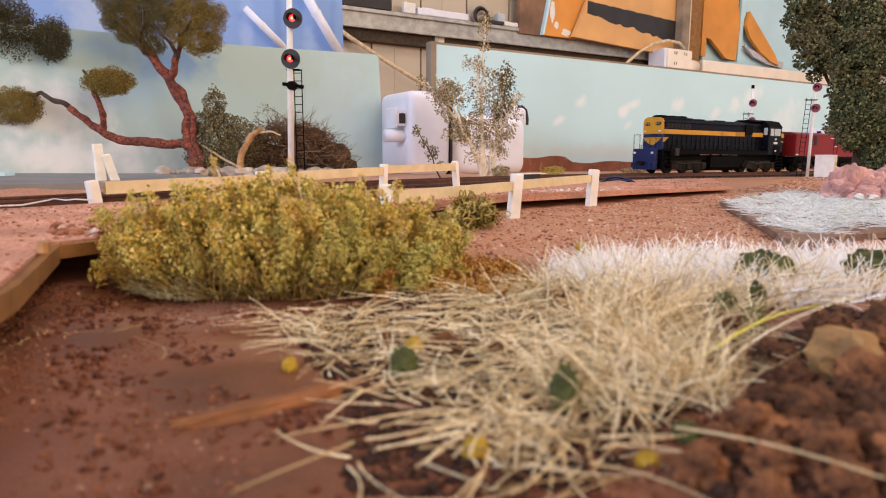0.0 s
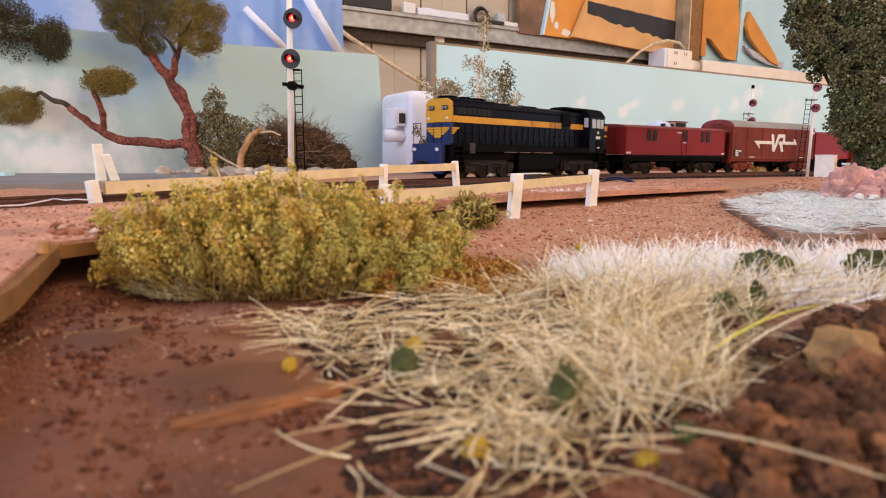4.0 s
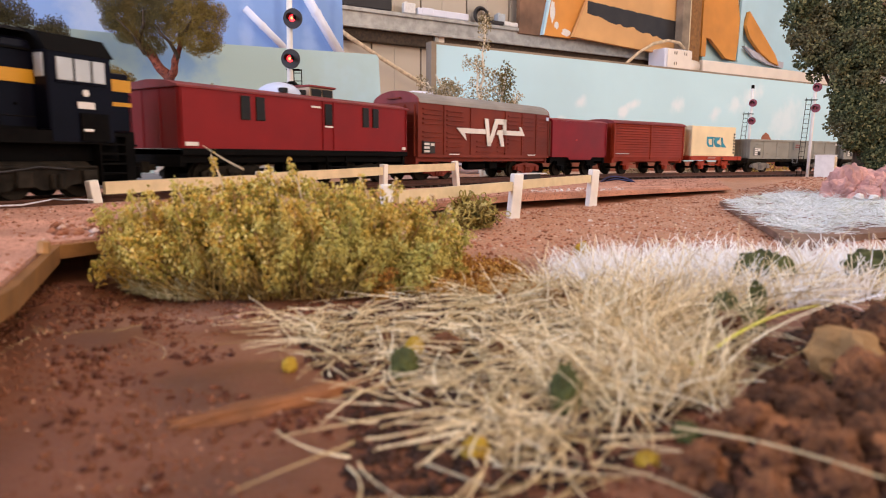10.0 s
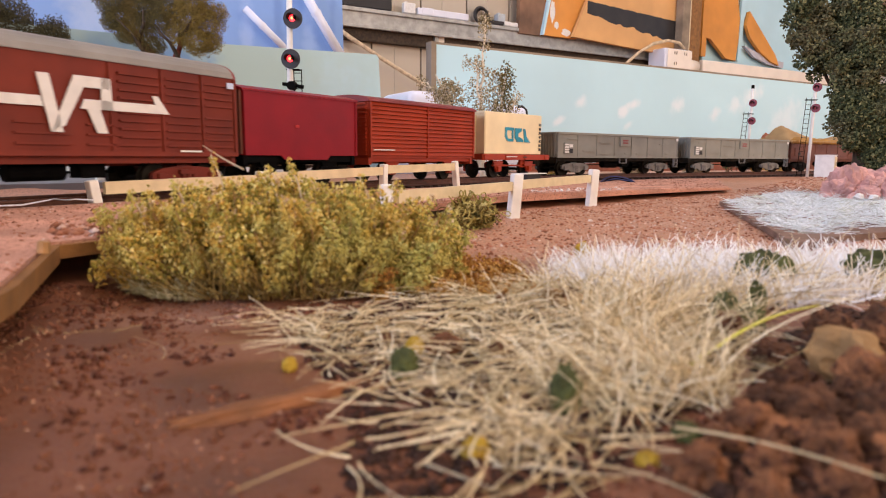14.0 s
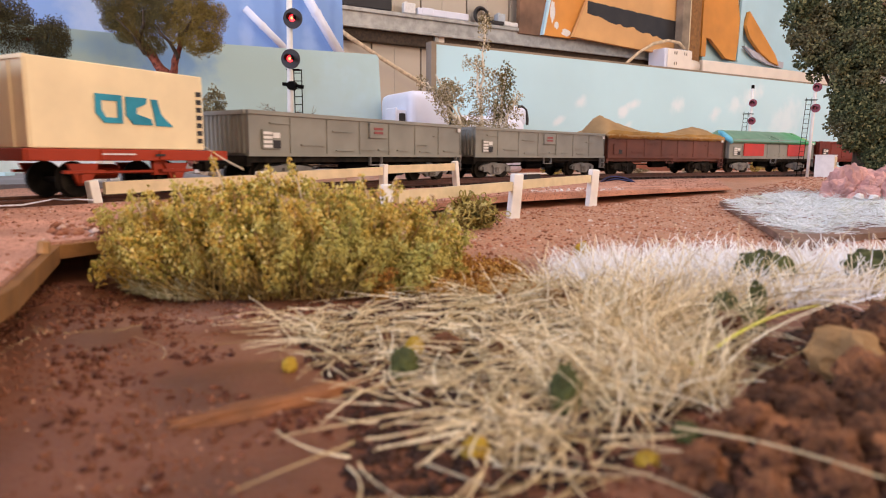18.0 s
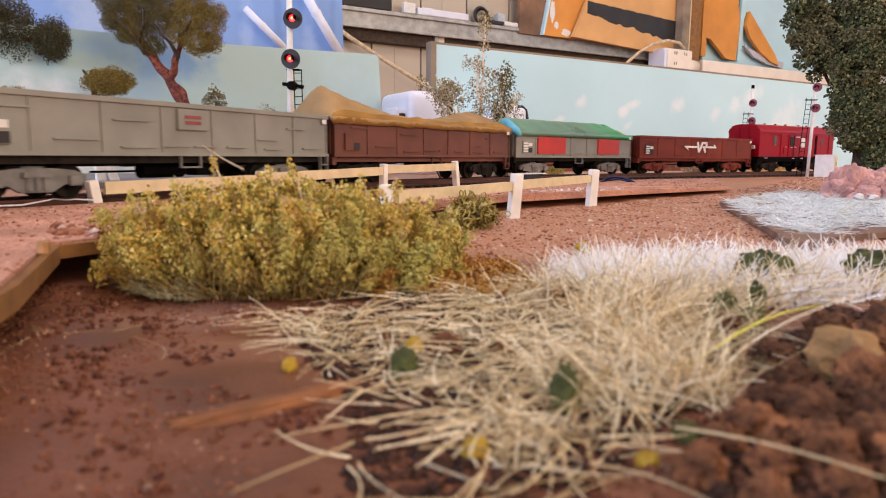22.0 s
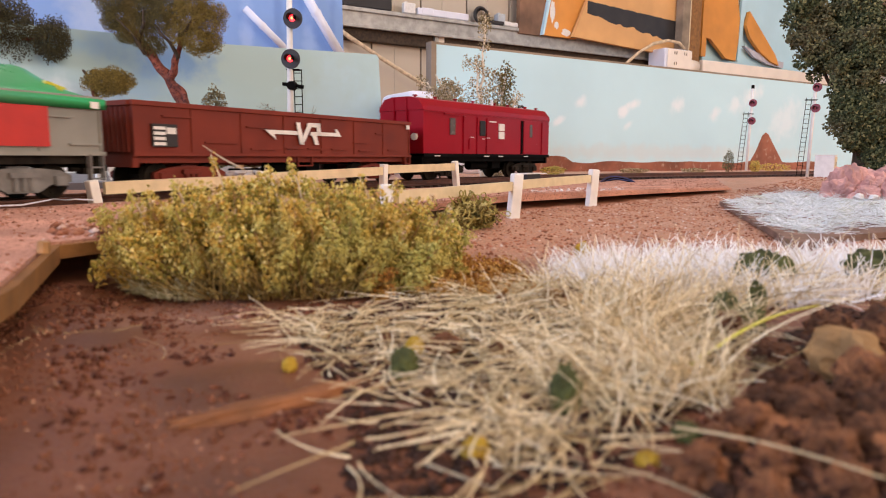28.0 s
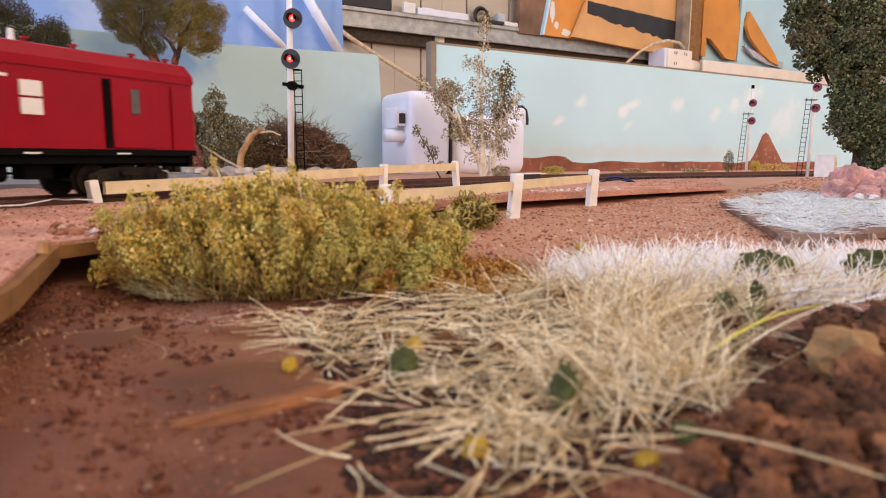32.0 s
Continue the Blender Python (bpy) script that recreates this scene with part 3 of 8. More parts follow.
# wooden edge boards along the near side
for a, b, th, th1 in [(1, 2, 0.0028, 0.0028), (2, 3, 0.0028, 0.0028), (3, 4, 0.0021, 0.0021), (4, 5, 0.0022, 0.0024), (5, 6, 0.0028, 0.0018), (6, 7, 0.0018, 0.0008)]:
    bm = bmesh.new()
    (xa, ya), (xb, yb) = SLAB[a], SLAB[b]
    d = Vector((xb - xa, yb - ya, 0)).normalized() * 0.0006
    nrm = Vector((d.y, -d.x, 0)).normalized()
    p = [Vector((xa, ya, slab_top(xa, ya) - 0.0004)) - d * 0.2, Vector((xb, yb, slab_top(xb, yb) - 0.0004)) + d * 0.2]
    q = []
    for c, th in zip(p, (th, th1)):
        q += [bm.verts.new(c + nrm * 0.0004), bm.verts.new(c + nrm * 0.0016), bm.verts.new(c + nrm * 0.0014 + Vector((0, 0, -th))), bm.verts.new(c + nrm * 0.0004 + Vector((0, 0, -th)))]
    for k in range(4):
        bm.faces.new((q[k], q[(k + 1) % 4], q[4 + (k + 1) % 4], q[4 + k]))
    bm.faces.new(q[:4][::-1])
    bm.faces.new(q[4:])
    part("edge_board", bm, PLANK if a < 4 else SLABTOP, road)

# ---- track ----
track = thing("railway_track", "brown-weathered model railway track on dark sleepers and ballast", "track")
for off in (MID - 0.0083, MID + 0.0083):
    verts, faces = [], []
    prof = [(-0.0013, -0.0026), (0.0013, -0.0026), (0.0013, -0.0022), (0.0004, -0.0019), (0.0004, -0.0009), (0.0006, -0.0006), (0.0006, 0), (-0.0006, 0), (-0.0006, -0.0006), (-0.0004, -0.0009), (-0.0004, -0.0019), (-0.0013, -0.0022)]
    ss = np.arange(-2.4, 2.4, 0.012)
    for s in ss:
        for w, z in prof:
            x, y, _ = line(s, off + w)
            verts.append((x, y, z))
    k = len(prof)
    for i in range(len(ss) - 1):
        for j in range(k):
            faces.append((i * k + j, i * k + (j + 1) % k, (i + 1) * k + (j + 1) % k, (i + 1) * k + j))
    ob = new("rail", raw("rail", verts, faces, RAIL))
    ob.parent = track
verts, faces = [], []
ss = np.arange(-2.4, 2.4, 0.006)
prof = [(-0.006, -0.0062), (-0.0035, -0.0047), (0.001, -0.0039), (0.030, -0.0039), (0.034, -0.0047), (0.037, -0.0062)]
for s in ss:
    for w, z in prof:
        x, y, _ = line(s, w)
        verts.append((x, y, z + 0.0006 * noise.noise(Vector((x * 400, y * 400, 0)))))
for i in range(len(ss) - 1):
    for j in range(5):
        faces.append((i * 6 + j, i * 6 + j + 1, (i + 1) * 6 + j + 1, (i + 1) * 6 + j))
ob = new("ballast_bed", raw("ballast_bed", verts, faces, BALLAST))
ob.parent = track
bm = bmesh.new()
box(bm, -0.0014, 0.0014, -0.0145, 0.0145, -0.0044, -0.0026, 0.0002)
tie = None
for i in range(190):
    s = -0.55 + i * 0.0072
    x, y, h = line(s, MID)
    if tie is None:
        tie = part("sleeper", bm, SLEEPER, track)
        ob = tie
    else:
        ob = again("sleeper", tie, track)
    ob.matrix_basis = pose(x, y, 0, 0, 0, math.degrees(h) + random.uniform(-1.5, 1.5))
# ---- the train: every vehicle runs along -x, its camera side is -y, z = 0 on the rail ----
TRAIN, WHEELS = [], []
HW = 0.0155


def wheel_mesh(r):
    bm = bmesh.new()
    for sy in (-1, 1):
        rod(bm, (0, sy * 0.0074, 0), (0, sy * 0.0092, 0), r * 0.98, seg=20)
        rod(bm, (0, sy * 0.0068, 0), (0, sy * 0.0074, 0), r * 1.1, seg=20)
        rod(bm, (0, sy * 0.0092, 0), (0, sy * 0.0096, 0), r * 0.35, seg=10)
        for k in range(3):
            a = k * 2.094
            rod(bm, (r * 0.6 * math.cos(a), sy * 0.0092, r * 0.6 * math.sin(a)), (r * 0.6 * math.cos(a), sy * 0.00945, r * 0.6 * math.sin(a)), r * 0.16, seg=6)
    rod(bm, (0, -0.0112, 0), (0, 0.0112, 0), 0.0009, seg=8)
    return finish(bm, "wheelset", SOOT)


WHEEL_SMALL, WHEEL_BIG = wheel_mesh(0.0050), wheel_mesh(0.0056)


def add_wheels(parent, xs, big=False):
    r = 0.0056 if big else 0.0050
    for x in xs:
        ob = new("wheelset", WHEEL_BIG if big else WHEEL_SMALL)
        ob.parent = parent
        ob.location = (x, 0, r)
        WHEELS.append((ob, x, r))


def bogie(parent, bx, material, wb=0.021):
    bm = bmesh.new()
    h = wb / 2
    for sy in (-1, 1):
        y0, y1 = (sy * 0.0108, sy * 0.0126)
        a, b = min(y0, y1), max(y0, y1)
        prism(bm, [(-h - 0.0035, 0.0046), (-h + 0.003, 0.0040), (-0.0042, 0.0020), (0.0042, 0.0020), (h - 0.003, 0.0040), (h + 0.0035, 0.0046), (h + 0.0035, 0.0066), (h, 0.0080), (0.005, 0.0086), (-0.005, 0.0086), (-h, 0.0080), (-h - 0.0035, 0.0066)], a, b)
        o = sy * 0.0126
        for x in (-h, h):
            box(bm, x - 0.0019, x + 0.0019, o, o + sy * 0.0011, 0.0036, 0.0066, 0.0003)
        for x in (-0.0022, 0.0, 0.0022):
            rod(bm, (x, o + sy * 0.0004, 0.0026), (x, o + sy * 0.0004, 0.0062), 0.0009, seg=6)
        box(bm, -0.0040, 0.0040, o, o + sy * 0.0014, 0.0062, 0.0076)
    box(bm, -0.0030, 0.0030, -0.0110, 0.0110, 0.0050, 0.0092)
    ob = part("bogie", bm, material, parent, at=(bx, 0, 0))
    add_wheels(ob, (-h, h))
    return ob


def coupler(parent, x, sign):
    bm = bmesh.new()
    box(bm, min(x, x + sign * 0.0055), max(x, x + sign * 0.0055), -0.0009, 0.0009, 0.0072, 0.0092)
    box(bm, x + sign * 0.0045 - 0.0014, x + sign * 0.0045 + 0.0014, -0.0022, 0.0016, 0.0064, 0.0102, 0.0003)
    part("coupler", bm, SOOT, parent)


def bars(parent, x, y, z, w, h, rows, material, name="marking"):
    """Small lettering too fine to read: plain bars."""
    bm = bmesh.new()
    for i in range(rows):
        zz = z + h * (i + 0.15) / rows
        box(bm, x, x + w, y - 0.00012, y + 0.0001, zz, zz + h * 0.6 / rows)
    part(name, bm, material, parent)


def arrow_emblem(parent, x, z, w, y, material, tall=1.0):
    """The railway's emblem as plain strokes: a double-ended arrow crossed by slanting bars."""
    bm = bmesh.new()
    k = w
    for n, prof in enumerate((
        [(0, 0.02 * k), (0.13 * k, -0.085 * k), (0.11 * k, -0.022 * k), (0.40 * k, -0.022 * k), (0.39 * k, 0.022 * k), (0.02 * k, 0.022 * k)],
        [(0.65 * k, -0.022 * k), (1.0 * k, -0.022 * k), (0.94 * k, 0.065 * k), (0.91 * k, 0.065 * k), (0.925 * k, 0.022 * k), (0.65 * k, 0.022 * k)],
        [(0.425 * k, 0.12 * k), (0.47 * k, -0.13 * k), (0.52 * k, -0.13 * k), (0.475 * k, 0.12 * k)],
        [(0.47 * k, -0.13 * k), (0.53 * k, -0.10 * k), (0.62 * k, 0.075 * k), (0.74 * k, 0.075 * k), (0.74 * k, 0.125 * k), (0.58 * k, 0.125 * k)],
        [(0.695 * k, -0.022 * k), (0.75 * k, -0.022 * k), (0.745 * k, 0.125 * k), (0.70 * k, 0.125 * k)],
        [(0.63 * k, -0.022 * k), (0.67 * k, -0.13 * k), (0.72 * k, -0.13 * k), (0.69 * k, -0.022 * k)],
        [(0.60 * k, -0.022 * k), (0.70 * k, -0.022 * k), (0.70 * k, 0.022 * k), (0.62 * k, 0.022 * k)],
    )):
        prism(bm, [(x + a - (0.045 * k if n > 1 else 0), z + b * tall) for a, b in prof], y - 0.00015, y + 0.0002)
    part("emblem", bm, material, parent, "white arrow emblem")


def vehicle(name, label, s0, s1, half, category="wagon"):
    ob = thing(name, label, category, on_line((s0 + s1) / 2, half), group="goods train")
    TRAIN.append((ob, (s0 + s1) / 2, half))
    return ob, (s1 - s0) / 2


SANDBOX = mat("dull_grey_casting", (0.036, 0.033, 0.032), 0.6, vary=0.3, scale=300, spec=0.2)
DULLGOLD = mat("dull_gold_louvre", (0.32, 0.155, 0.014), 0.5)
BROWNGLASS = mat("brown_window_glass", (0.085, 0.06, 0.045), 0.25, vary=0.3, scale=200, bump=0)


# -- locomotive --
def locomotive(s0, s1):
    ob, L = vehicle("diesel_locomotive", "dark navy diesel locomotive with golden yellow stripe and nose", s0, s1, 0.050, "locomotive")
    # along x: -L is the headstock, +L the rear one; the hood is narrower than deck and cab
    xh, xc, xr = -0.0786, 0.0580, 0.0775
    L = 0.0885
    hy, deck = 0.0094, 0.0190
    bm = bmesh.new()
    loft_x(bm, [xh + 0.0010, xc], [(-hy, deck), (-hy, 0.0396), (-hy + 0.0008, 0.0413), (-hy + 0.0035, 0.0424), (hy - 0.0035, 0.0424), (hy - 0.0008, 0.0413), (hy, 0.0396), (hy, deck)])
    part("long_hood", bm, NAVY, ob)
    bm = bmesh.new()
    loft_x(bm, [xh - 0.0005, xh + 0.0016], [(-hy - 0.0002, 0.0300), (-hy - 0.0002, 0.0400), (-hy + 0.0008, 0.0418), (-hy + 0.0035, 0.0431), (hy - 0.0035, 0.0431), (hy - 0.0008, 0.0418), (hy + 0.0002, 0.0400), (hy + 0.0002, 0.0300)])
    part("nose_panel", bm, YELLOW, ob, "golden yellow nose")
    bm = bmesh.new()
    box(bm, xh - 0.0004, xh + 0.0022, -hy - 0.0001, hy + 0.0001, deck, 0.0299, 0.0002)
    part("nose_lower", bm, BLUE, ob)
    bm = bmesh.new()
    for k, (w0, w1, z0, z1) in enumerate(((0.0088, 0.0088, 0.0262, 0.0272), (0.0070, 0.0080, 0.0246, 0.0260), (0.0045, 0.0060, 0.0230, 0.0244), (0.0020, 0.0035, 0.0214, 0.0228))):
        prism(bm, [(-w0, z0), (w0, z0), (w1, z1), (-w1, z1)], -0.0002, 0.0002)
    bmesh.ops.rotate(bm, verts=bm.verts, matrix=Matrix.Rotation(radians(90), 3, "Z"))
    bmesh.ops.translate(bm, verts=bm.verts, vec=(xh - 0.0007, 0, 0))
    part("winged_emblem", bm, YELLOW, ob, "stepped yellow wing emblem")
    for sy in (-1, 1):
        y0 = sy * (hy + 0.00025)
        bm = bmesh.new()
        for k, (w, z0, z1) in enumerate(((0.0068, 0.0262, 0.0272), (0.0048, 0.0247, 0.0260), (0.0030, 0.0234, 0.0245))):
            prism(bm, [(xh + 0.0008, z0), (xh + w - 0.001, z0), (xh + w, z1), (xh + 0.0008, z1)], y0 - 0.0003, y0 + 0.0003)
        part("side_flash", bm, YELLOW, ob)
        for a, b in ((xh + 0.0014, xc - 0.0280), (xc - 0.0165, xc - 0.0004)):
            bm = bmesh.new()
            box(bm, a, b, y0 - 0.0003, y0 + 0.0003, 0.0300, 0.0336)
            part("stripe", bm, YELLOW, ob, "yellow waist stripe")
        bm = bmesh.new()
        for i in range(21):
            x = xh + 0.006 + i * 0.0060
            if x > xc - 0.004:
                break
            part("door_seam", box(bmesh.new(), x, x + 0.00025, y0 - 0.00016, y0 + 0.00012, deck + 0.0010, 0.0294), BLACK, ob)
            part("door_latch", box(bmesh.new(), x + 0.0045, x + 0.0052, y0 - 0.0003, y0 + 0.0002, 0.0240, 0.0247), BLACK, ob)
        box(bm, xh + 0.001, xc - 0.001, y0 - 0.0005, y0 + 0.0003, 0.0386, 0.0391)
        box(bm, xh + 0.001, xc - 0.001, y0 - 0.0004, y0 + 0.0003, deck, deck + 0.0009)
        part("hood_moulding", bm, BLACK, ob)
        for k, x in enumerate((xc - 0.062, xc - 0.0415, xc - 0.0365, xc - 0.0315)):
            bm = bmesh.new()
            for j in range(6):
                box(bm, x, x + 0.0030, y0 - 0.0006, y0 + 0.0003, 0.0303 + j * 0.00055, 0.0306 + j * 0.00055)
            part("grille", bm, DULLGOLD, ob)
        bm = bmesh.new()
        box(bm, xc - 0.0275, xc - 0.0168, y0 - 0.0008, y0 + 0.0004, 0.0316, 0.0405, 0.0002)
        part("air_intake", bm, BLACK, ob)
        bm = bmesh.new()
        box(bm, xh + 0.003, xh + 0.034, y0 - 0.0003, y0 + 0.0003, 0.0346, 0.0384, 0.0001)
        for j in range(7):
            box(bm, xh + 0.0045 + j * 0.0043, xh + 0.0053 + j * 0.0043, y0 - 0.0006, y0 + 0.0003, 0.0348, 0.0382)
        part("radiator_grille", bm, DARKGLASS, ob)
        # deck edge, valance, handrail
        bm = bmesh.new()
        yd = sy * 0.0148
        box(bm, -L + 0.0140, L - 0.0140, yd - 0.0004, yd + 0.0004, deck - 0.0036, deck)
        part("valance", bm, BLACK, ob)
        bm = bmesh.new()
        for i in range(10):
            x = xh + 0.004 + i * 0.0148
            if x > xc - 0.002:
                break
            rod(bm, (x, yd, deck), (x, yd, deck + 0.0020), 0.0003, seg=5)
        rod(bm, (xh + 0.004, yd, deck + 0.0018), (xc - 0.004, yd, deck + 0.0018), 0.00018, seg=5)
        part("deck_handrail", bm, BLACK, ob)
        bm = bmesh.new()
        for x, w in ((-0.034, 0.012), (-0.018, 0.010), (-0.004, 0.009), (0.007, 0.010)):
            box(bm, x, x + w, sy * 0.0124 - 0.0002, sy * 0.0124 + 0.0002, 0.0150, 0.0157)
        part("pipe_run", bm, WHITE, ob)
        bm = bmesh.new()
        box(bm, xh + 0.0095, xh + 0.0140, sy * 0.0150 - 0.0006, sy * 0.0150 + 0.0006, 0.0142, 0.0200, 0.0002)
        part("sand_box", bm, SANDBOX, ob)
    # roof fans and hatches
    for x in (xh + 0.0075, xh + 0.020, xh + 0.0325):
        bm = bmesh.new()
        rod(bm, (x, 0, 0.0424), (x, 0, 0.0446), 0.0056, seg=22)
        rod(bm, (x, 0, 0.0446), (x, 0, 0.0450), 0.0046, seg=22)
        part("roof_fan", bm, BLACK, ob)
    for a, b, z in ((xh + 0.001, xh + 0.040, 0.0434), (xh + 0.0405, xh + 0.056, 0.0430), (xh + 0.070, xh + 0.084, 0.0429)):
        bm = bmesh.new()
        box(bm, a, b, -0.0070, 0.0070, 0.0420, z, 0.0003)
        part("roof_hatch", bm, NAVY, ob)
    for y in (-0.0052, 0.0052):
        bm = bmesh.new()
        box(bm, xh - 0.0010, xh, y - 0.0025, y + 0.0025, 0.0367, 0.0392, 0.0008)
        lampbox = part("headlight_box", bm, DARKGLASS, ob)
        for d in (-0.0012, 0.0012):
            bm = bmesh.new()
            rod(bm, (xh - 0.0013, y + d, 0.0380), (xh - 0.0009, y + d, 0.0380), 0.0009, seg=12)
            part("headlight", bm, STEEL, lampbox)
    for y in (-0.0072, 0.0072):
        bm = bmesh.new()
        box(bm, xh - 0.0010, xh, y - 0.0009, y + 0.0009, 0.0318, 0.0328)
        part("marker_light", bm, WHITE, ob)
    # cab
    cy = 0.0154
    sect = [(-cy, 0.0160), (-cy, 0.0388), (-cy + 0.0040, 0.0436), (-0.005, 0.0449), (0.005, 0.0449), (cy - 0.0040, 0.0436), (cy, 0.0388), (cy, 0.0160)]
    bm = bmesh.new()
    loft_x(bm, [xc, xr], sect)
    part("cab", bm, NAVY, ob)
    bm = bmesh.new()
    loft_x(bm, [xc - 0.0004, xr + 0.0010], [(-cy - 0.0003, 0.0388), (-cy + 0.0038, 0.0440), (-0.005, 0.0453), (0.005, 0.0453), (cy - 0.0038, 0.0440), (cy + 0.0003, 0.0388)])
    loft_x(bm, [xc - 0.0170, xc - 0.0004], [(-0.0092, 0.0436), (-0.0050, 0.0452), (0.0050, 0.0452), (0.0092, 0.0436)])
    part("cab_roof", bm, BLACK, ob)
    for sy in (-1, 1):
        y0 = sy * (cy + 0.0002)
        # front wall of the cab beside the hood: blue, with a window
        bm = bmesh.new()
        yc = sorted((sy * (hy + 0.0004), sy * (cy - 0.0002)))
        box(bm, xc - 0.0005, xc + 0.0002, yc[0], yc[1], deck + 0.0004, 0.0390)
        wall = part("cab_front", bm, NAVY, ob)
        bm = bmesh.new()
        ym = sorted((sy * (hy + 0.0014), sy * (cy - 0.0012)))
        box(bm, xc - 0.0009, xc - 0.0004, ym[0], ym[1], 0.0318, 0.0382, 0.0003)
        part("front_window", bm, GLASS, wall)
        for a, b in ((xc + 0.0022, xc + 0.0125), (xc + 0.0132, xc + 0.0172)):
            bm = bmesh.new()
            box(bm, a, b, y0 - 0.0003, y0 + 0.0003, 0.0312, 0.0374, 0.0002)
            part("cab_window", bm, GLASS, ob, "pale cab side window")
        bm = bmesh.new()
        box(bm, xc + 0.0070, xc + 0.0074, y0 - 0.0006, y0 + 0.0004, 0.0310, 0.0376)
        box(bm, xc + 0.0018, xc + 0.0178, y0 - 0.0005, y0 + 0.0003, 0.0306, 0.0311)
        part("window_bar", bm, NAVY, ob)
        bars(ob, xc + 0.0078, y0 - 0.0001, 0.0233, 0.0054, 0.0032, 1, WHITE, "number_panel")
        bm = bmesh.new()
        rod(bm, (xc + 0.0106, y0 - 0.0003, 0.0282), (xc + 0.0106, y0 + 0.0003, 0.0282), 0.0010, seg=14)
        part("badge", bm, WHITE, ob)
        bm = bmesh.new()
        box(bm, xc + 0.0085, xr - 0.002, y0 - 0.0004, y0 + 0.0003, 0.0162, 0.0226)
        part("step_recess", bm, BLACK, ob)
        bm = bmesh.new()
        box(bm, xc + 0.0090, xc + 0.0122, y0 - 0.0007, y0 + 0.0003, 0.0188, 0.0197, 0.0003)
        part("step_lamp", bm, WHITE, ob)
    # short hood behind the cab
    bm = bmesh.new()
    box(bm, xr, L - 0.0016, -0.0118, 0.0118, deck, 0.0356, 0.0008)
    part("short_hood", bm, NAVY, ob)
    for z0, z1 in ((0.0300, 0.0336), (0.0256, 0.0268)):
        bm = bmesh.new()
        box(bm, xr + 0.0002, L - 0.0013, -0.0121, 0.0121, z0, z1)
        part("short_hood_stripe", bm, YELLOW, ob)
    # frame, deck, headstocks
    bm = bmesh.new()
    box(bm, -L + 0.0065, L - 0.0065, -0.0147, 0.0147, deck - 0.0012, deck - 0.0001)
    box(bm, -L + 0.002, L - 0.002, -0.0110, 0.0110, deck - 0.0012, deck - 0.0001)
    box(bm, -L + 0.004, L - 0.004, -0.0095, 0.0095, 0.0105, deck - 0.0012)
    part("frame", bm, BLACK, ob)
    for x, sg in ((-L, 1), (L, -1)):
        bm = bmesh.new()
        box(bm, min(x, x + sg * 0.0035), max(x, x + sg * 0.0035), -0.0112, 0.0112, 0.0030, deck + 0.0006, 0.0004)
        hs = part("headstock", bm, BLUE if sg > 0 else BLACK, ob, "royal blue headstock" if sg > 0 else "")
        bm = bmesh.new()
        for y in (-0.0105, -0.0075, 0.0075, 0.0105):
            box(bm, x - sg * 0.0008 - 0.0006, x - sg * 0.0008 + 0.0006, y - 0.0010, y + 0.0010, 0.0050, 0.0088, 0.0002)
        box(bm, x - sg * 0.0004 - 0.0004, x - sg * 0.0004 + 0.0004, -0.0110, 0.0110, 0.0150, 0.0156)
        part("air_hoses", bm, BLUE if sg > 0 else BLACK, hs)
        bm = bmesh.new()
        box(bm, x - sg * 0.0005 - 0.0003, x - sg * 0.0005 + 0.0003, -0.0098, -0.0078, 0.0155, 0.0172, 0.0002)
        box(bm, x - sg * 0.0005 - 0.0003, x - sg * 0.0005 + 0.0003, 0.0078, 0.0098, 0.0155, 0.0172, 0.0002)
        part("ditch_light", bm, WHITE, hs)
        for sy in (-1, 1):
            bm = bmesh.new()
            a = x + sg * 0.0150
            box(bm, min(a, a + sg * 0.0006), max(a, a + sg * 0.0006), sy * 0.0130 - 0.0016, sy * 0.0130 + 0.0016, 0.0034, deck - 0.0013)
            a = x + sg * 0.0060
            box(bm, min(a, a + sg * 0.0006), max(a, a + sg * 0.0006), sy * 0.0130 - 0.0016, sy * 0.0130 + 0.0016, 0.0034, deck - 0.0013)
            well = part("step_well", bm, BLACK, ob)
            for j in range(5):
                bm = bmesh.new()
                a = x + sg * 0.0066
                box(bm, min(a, a + sg * 0.0084), max(a, a + sg * 0.0084), sy * 0.0130 - 0.0015, sy * 0.0130 + 0.0015, 0.0036 + j * 0.0029, 0.0042 + j * 0.0029)
                part("step", bm, BLACK, well)
        bm = bmesh.new()
        for ya, yb in ((-0.0110, -0.0050), (0.0050, 0.0110)):
            for y in (ya, yb):
                rod(bm, (x + sg * 0.0008, y, deck), (x + sg * 0.0008, y, 0.0292), 0.00022, seg=5)
            rod(bm, (x + sg * 0.0008, ya, 0.0292), (x + sg * 0.0008, yb, 0.0292), 0.00022, seg=5)
        part("end_handrail", bm, BLACK, ob)
        coupler(ob, x, -sg)
    bm = bmesh.new()
    loft_x(bm, [-0.020, 0.022], [(-0.0128, 0.0140), (-0.0128, 0.0050), (-0.0100, 0.0022), (0.0100, 0.0022), (0.0128, 0.0050), (0.0128, 0.0140)])
    part("fuel_tank", bm, BLACK, ob)
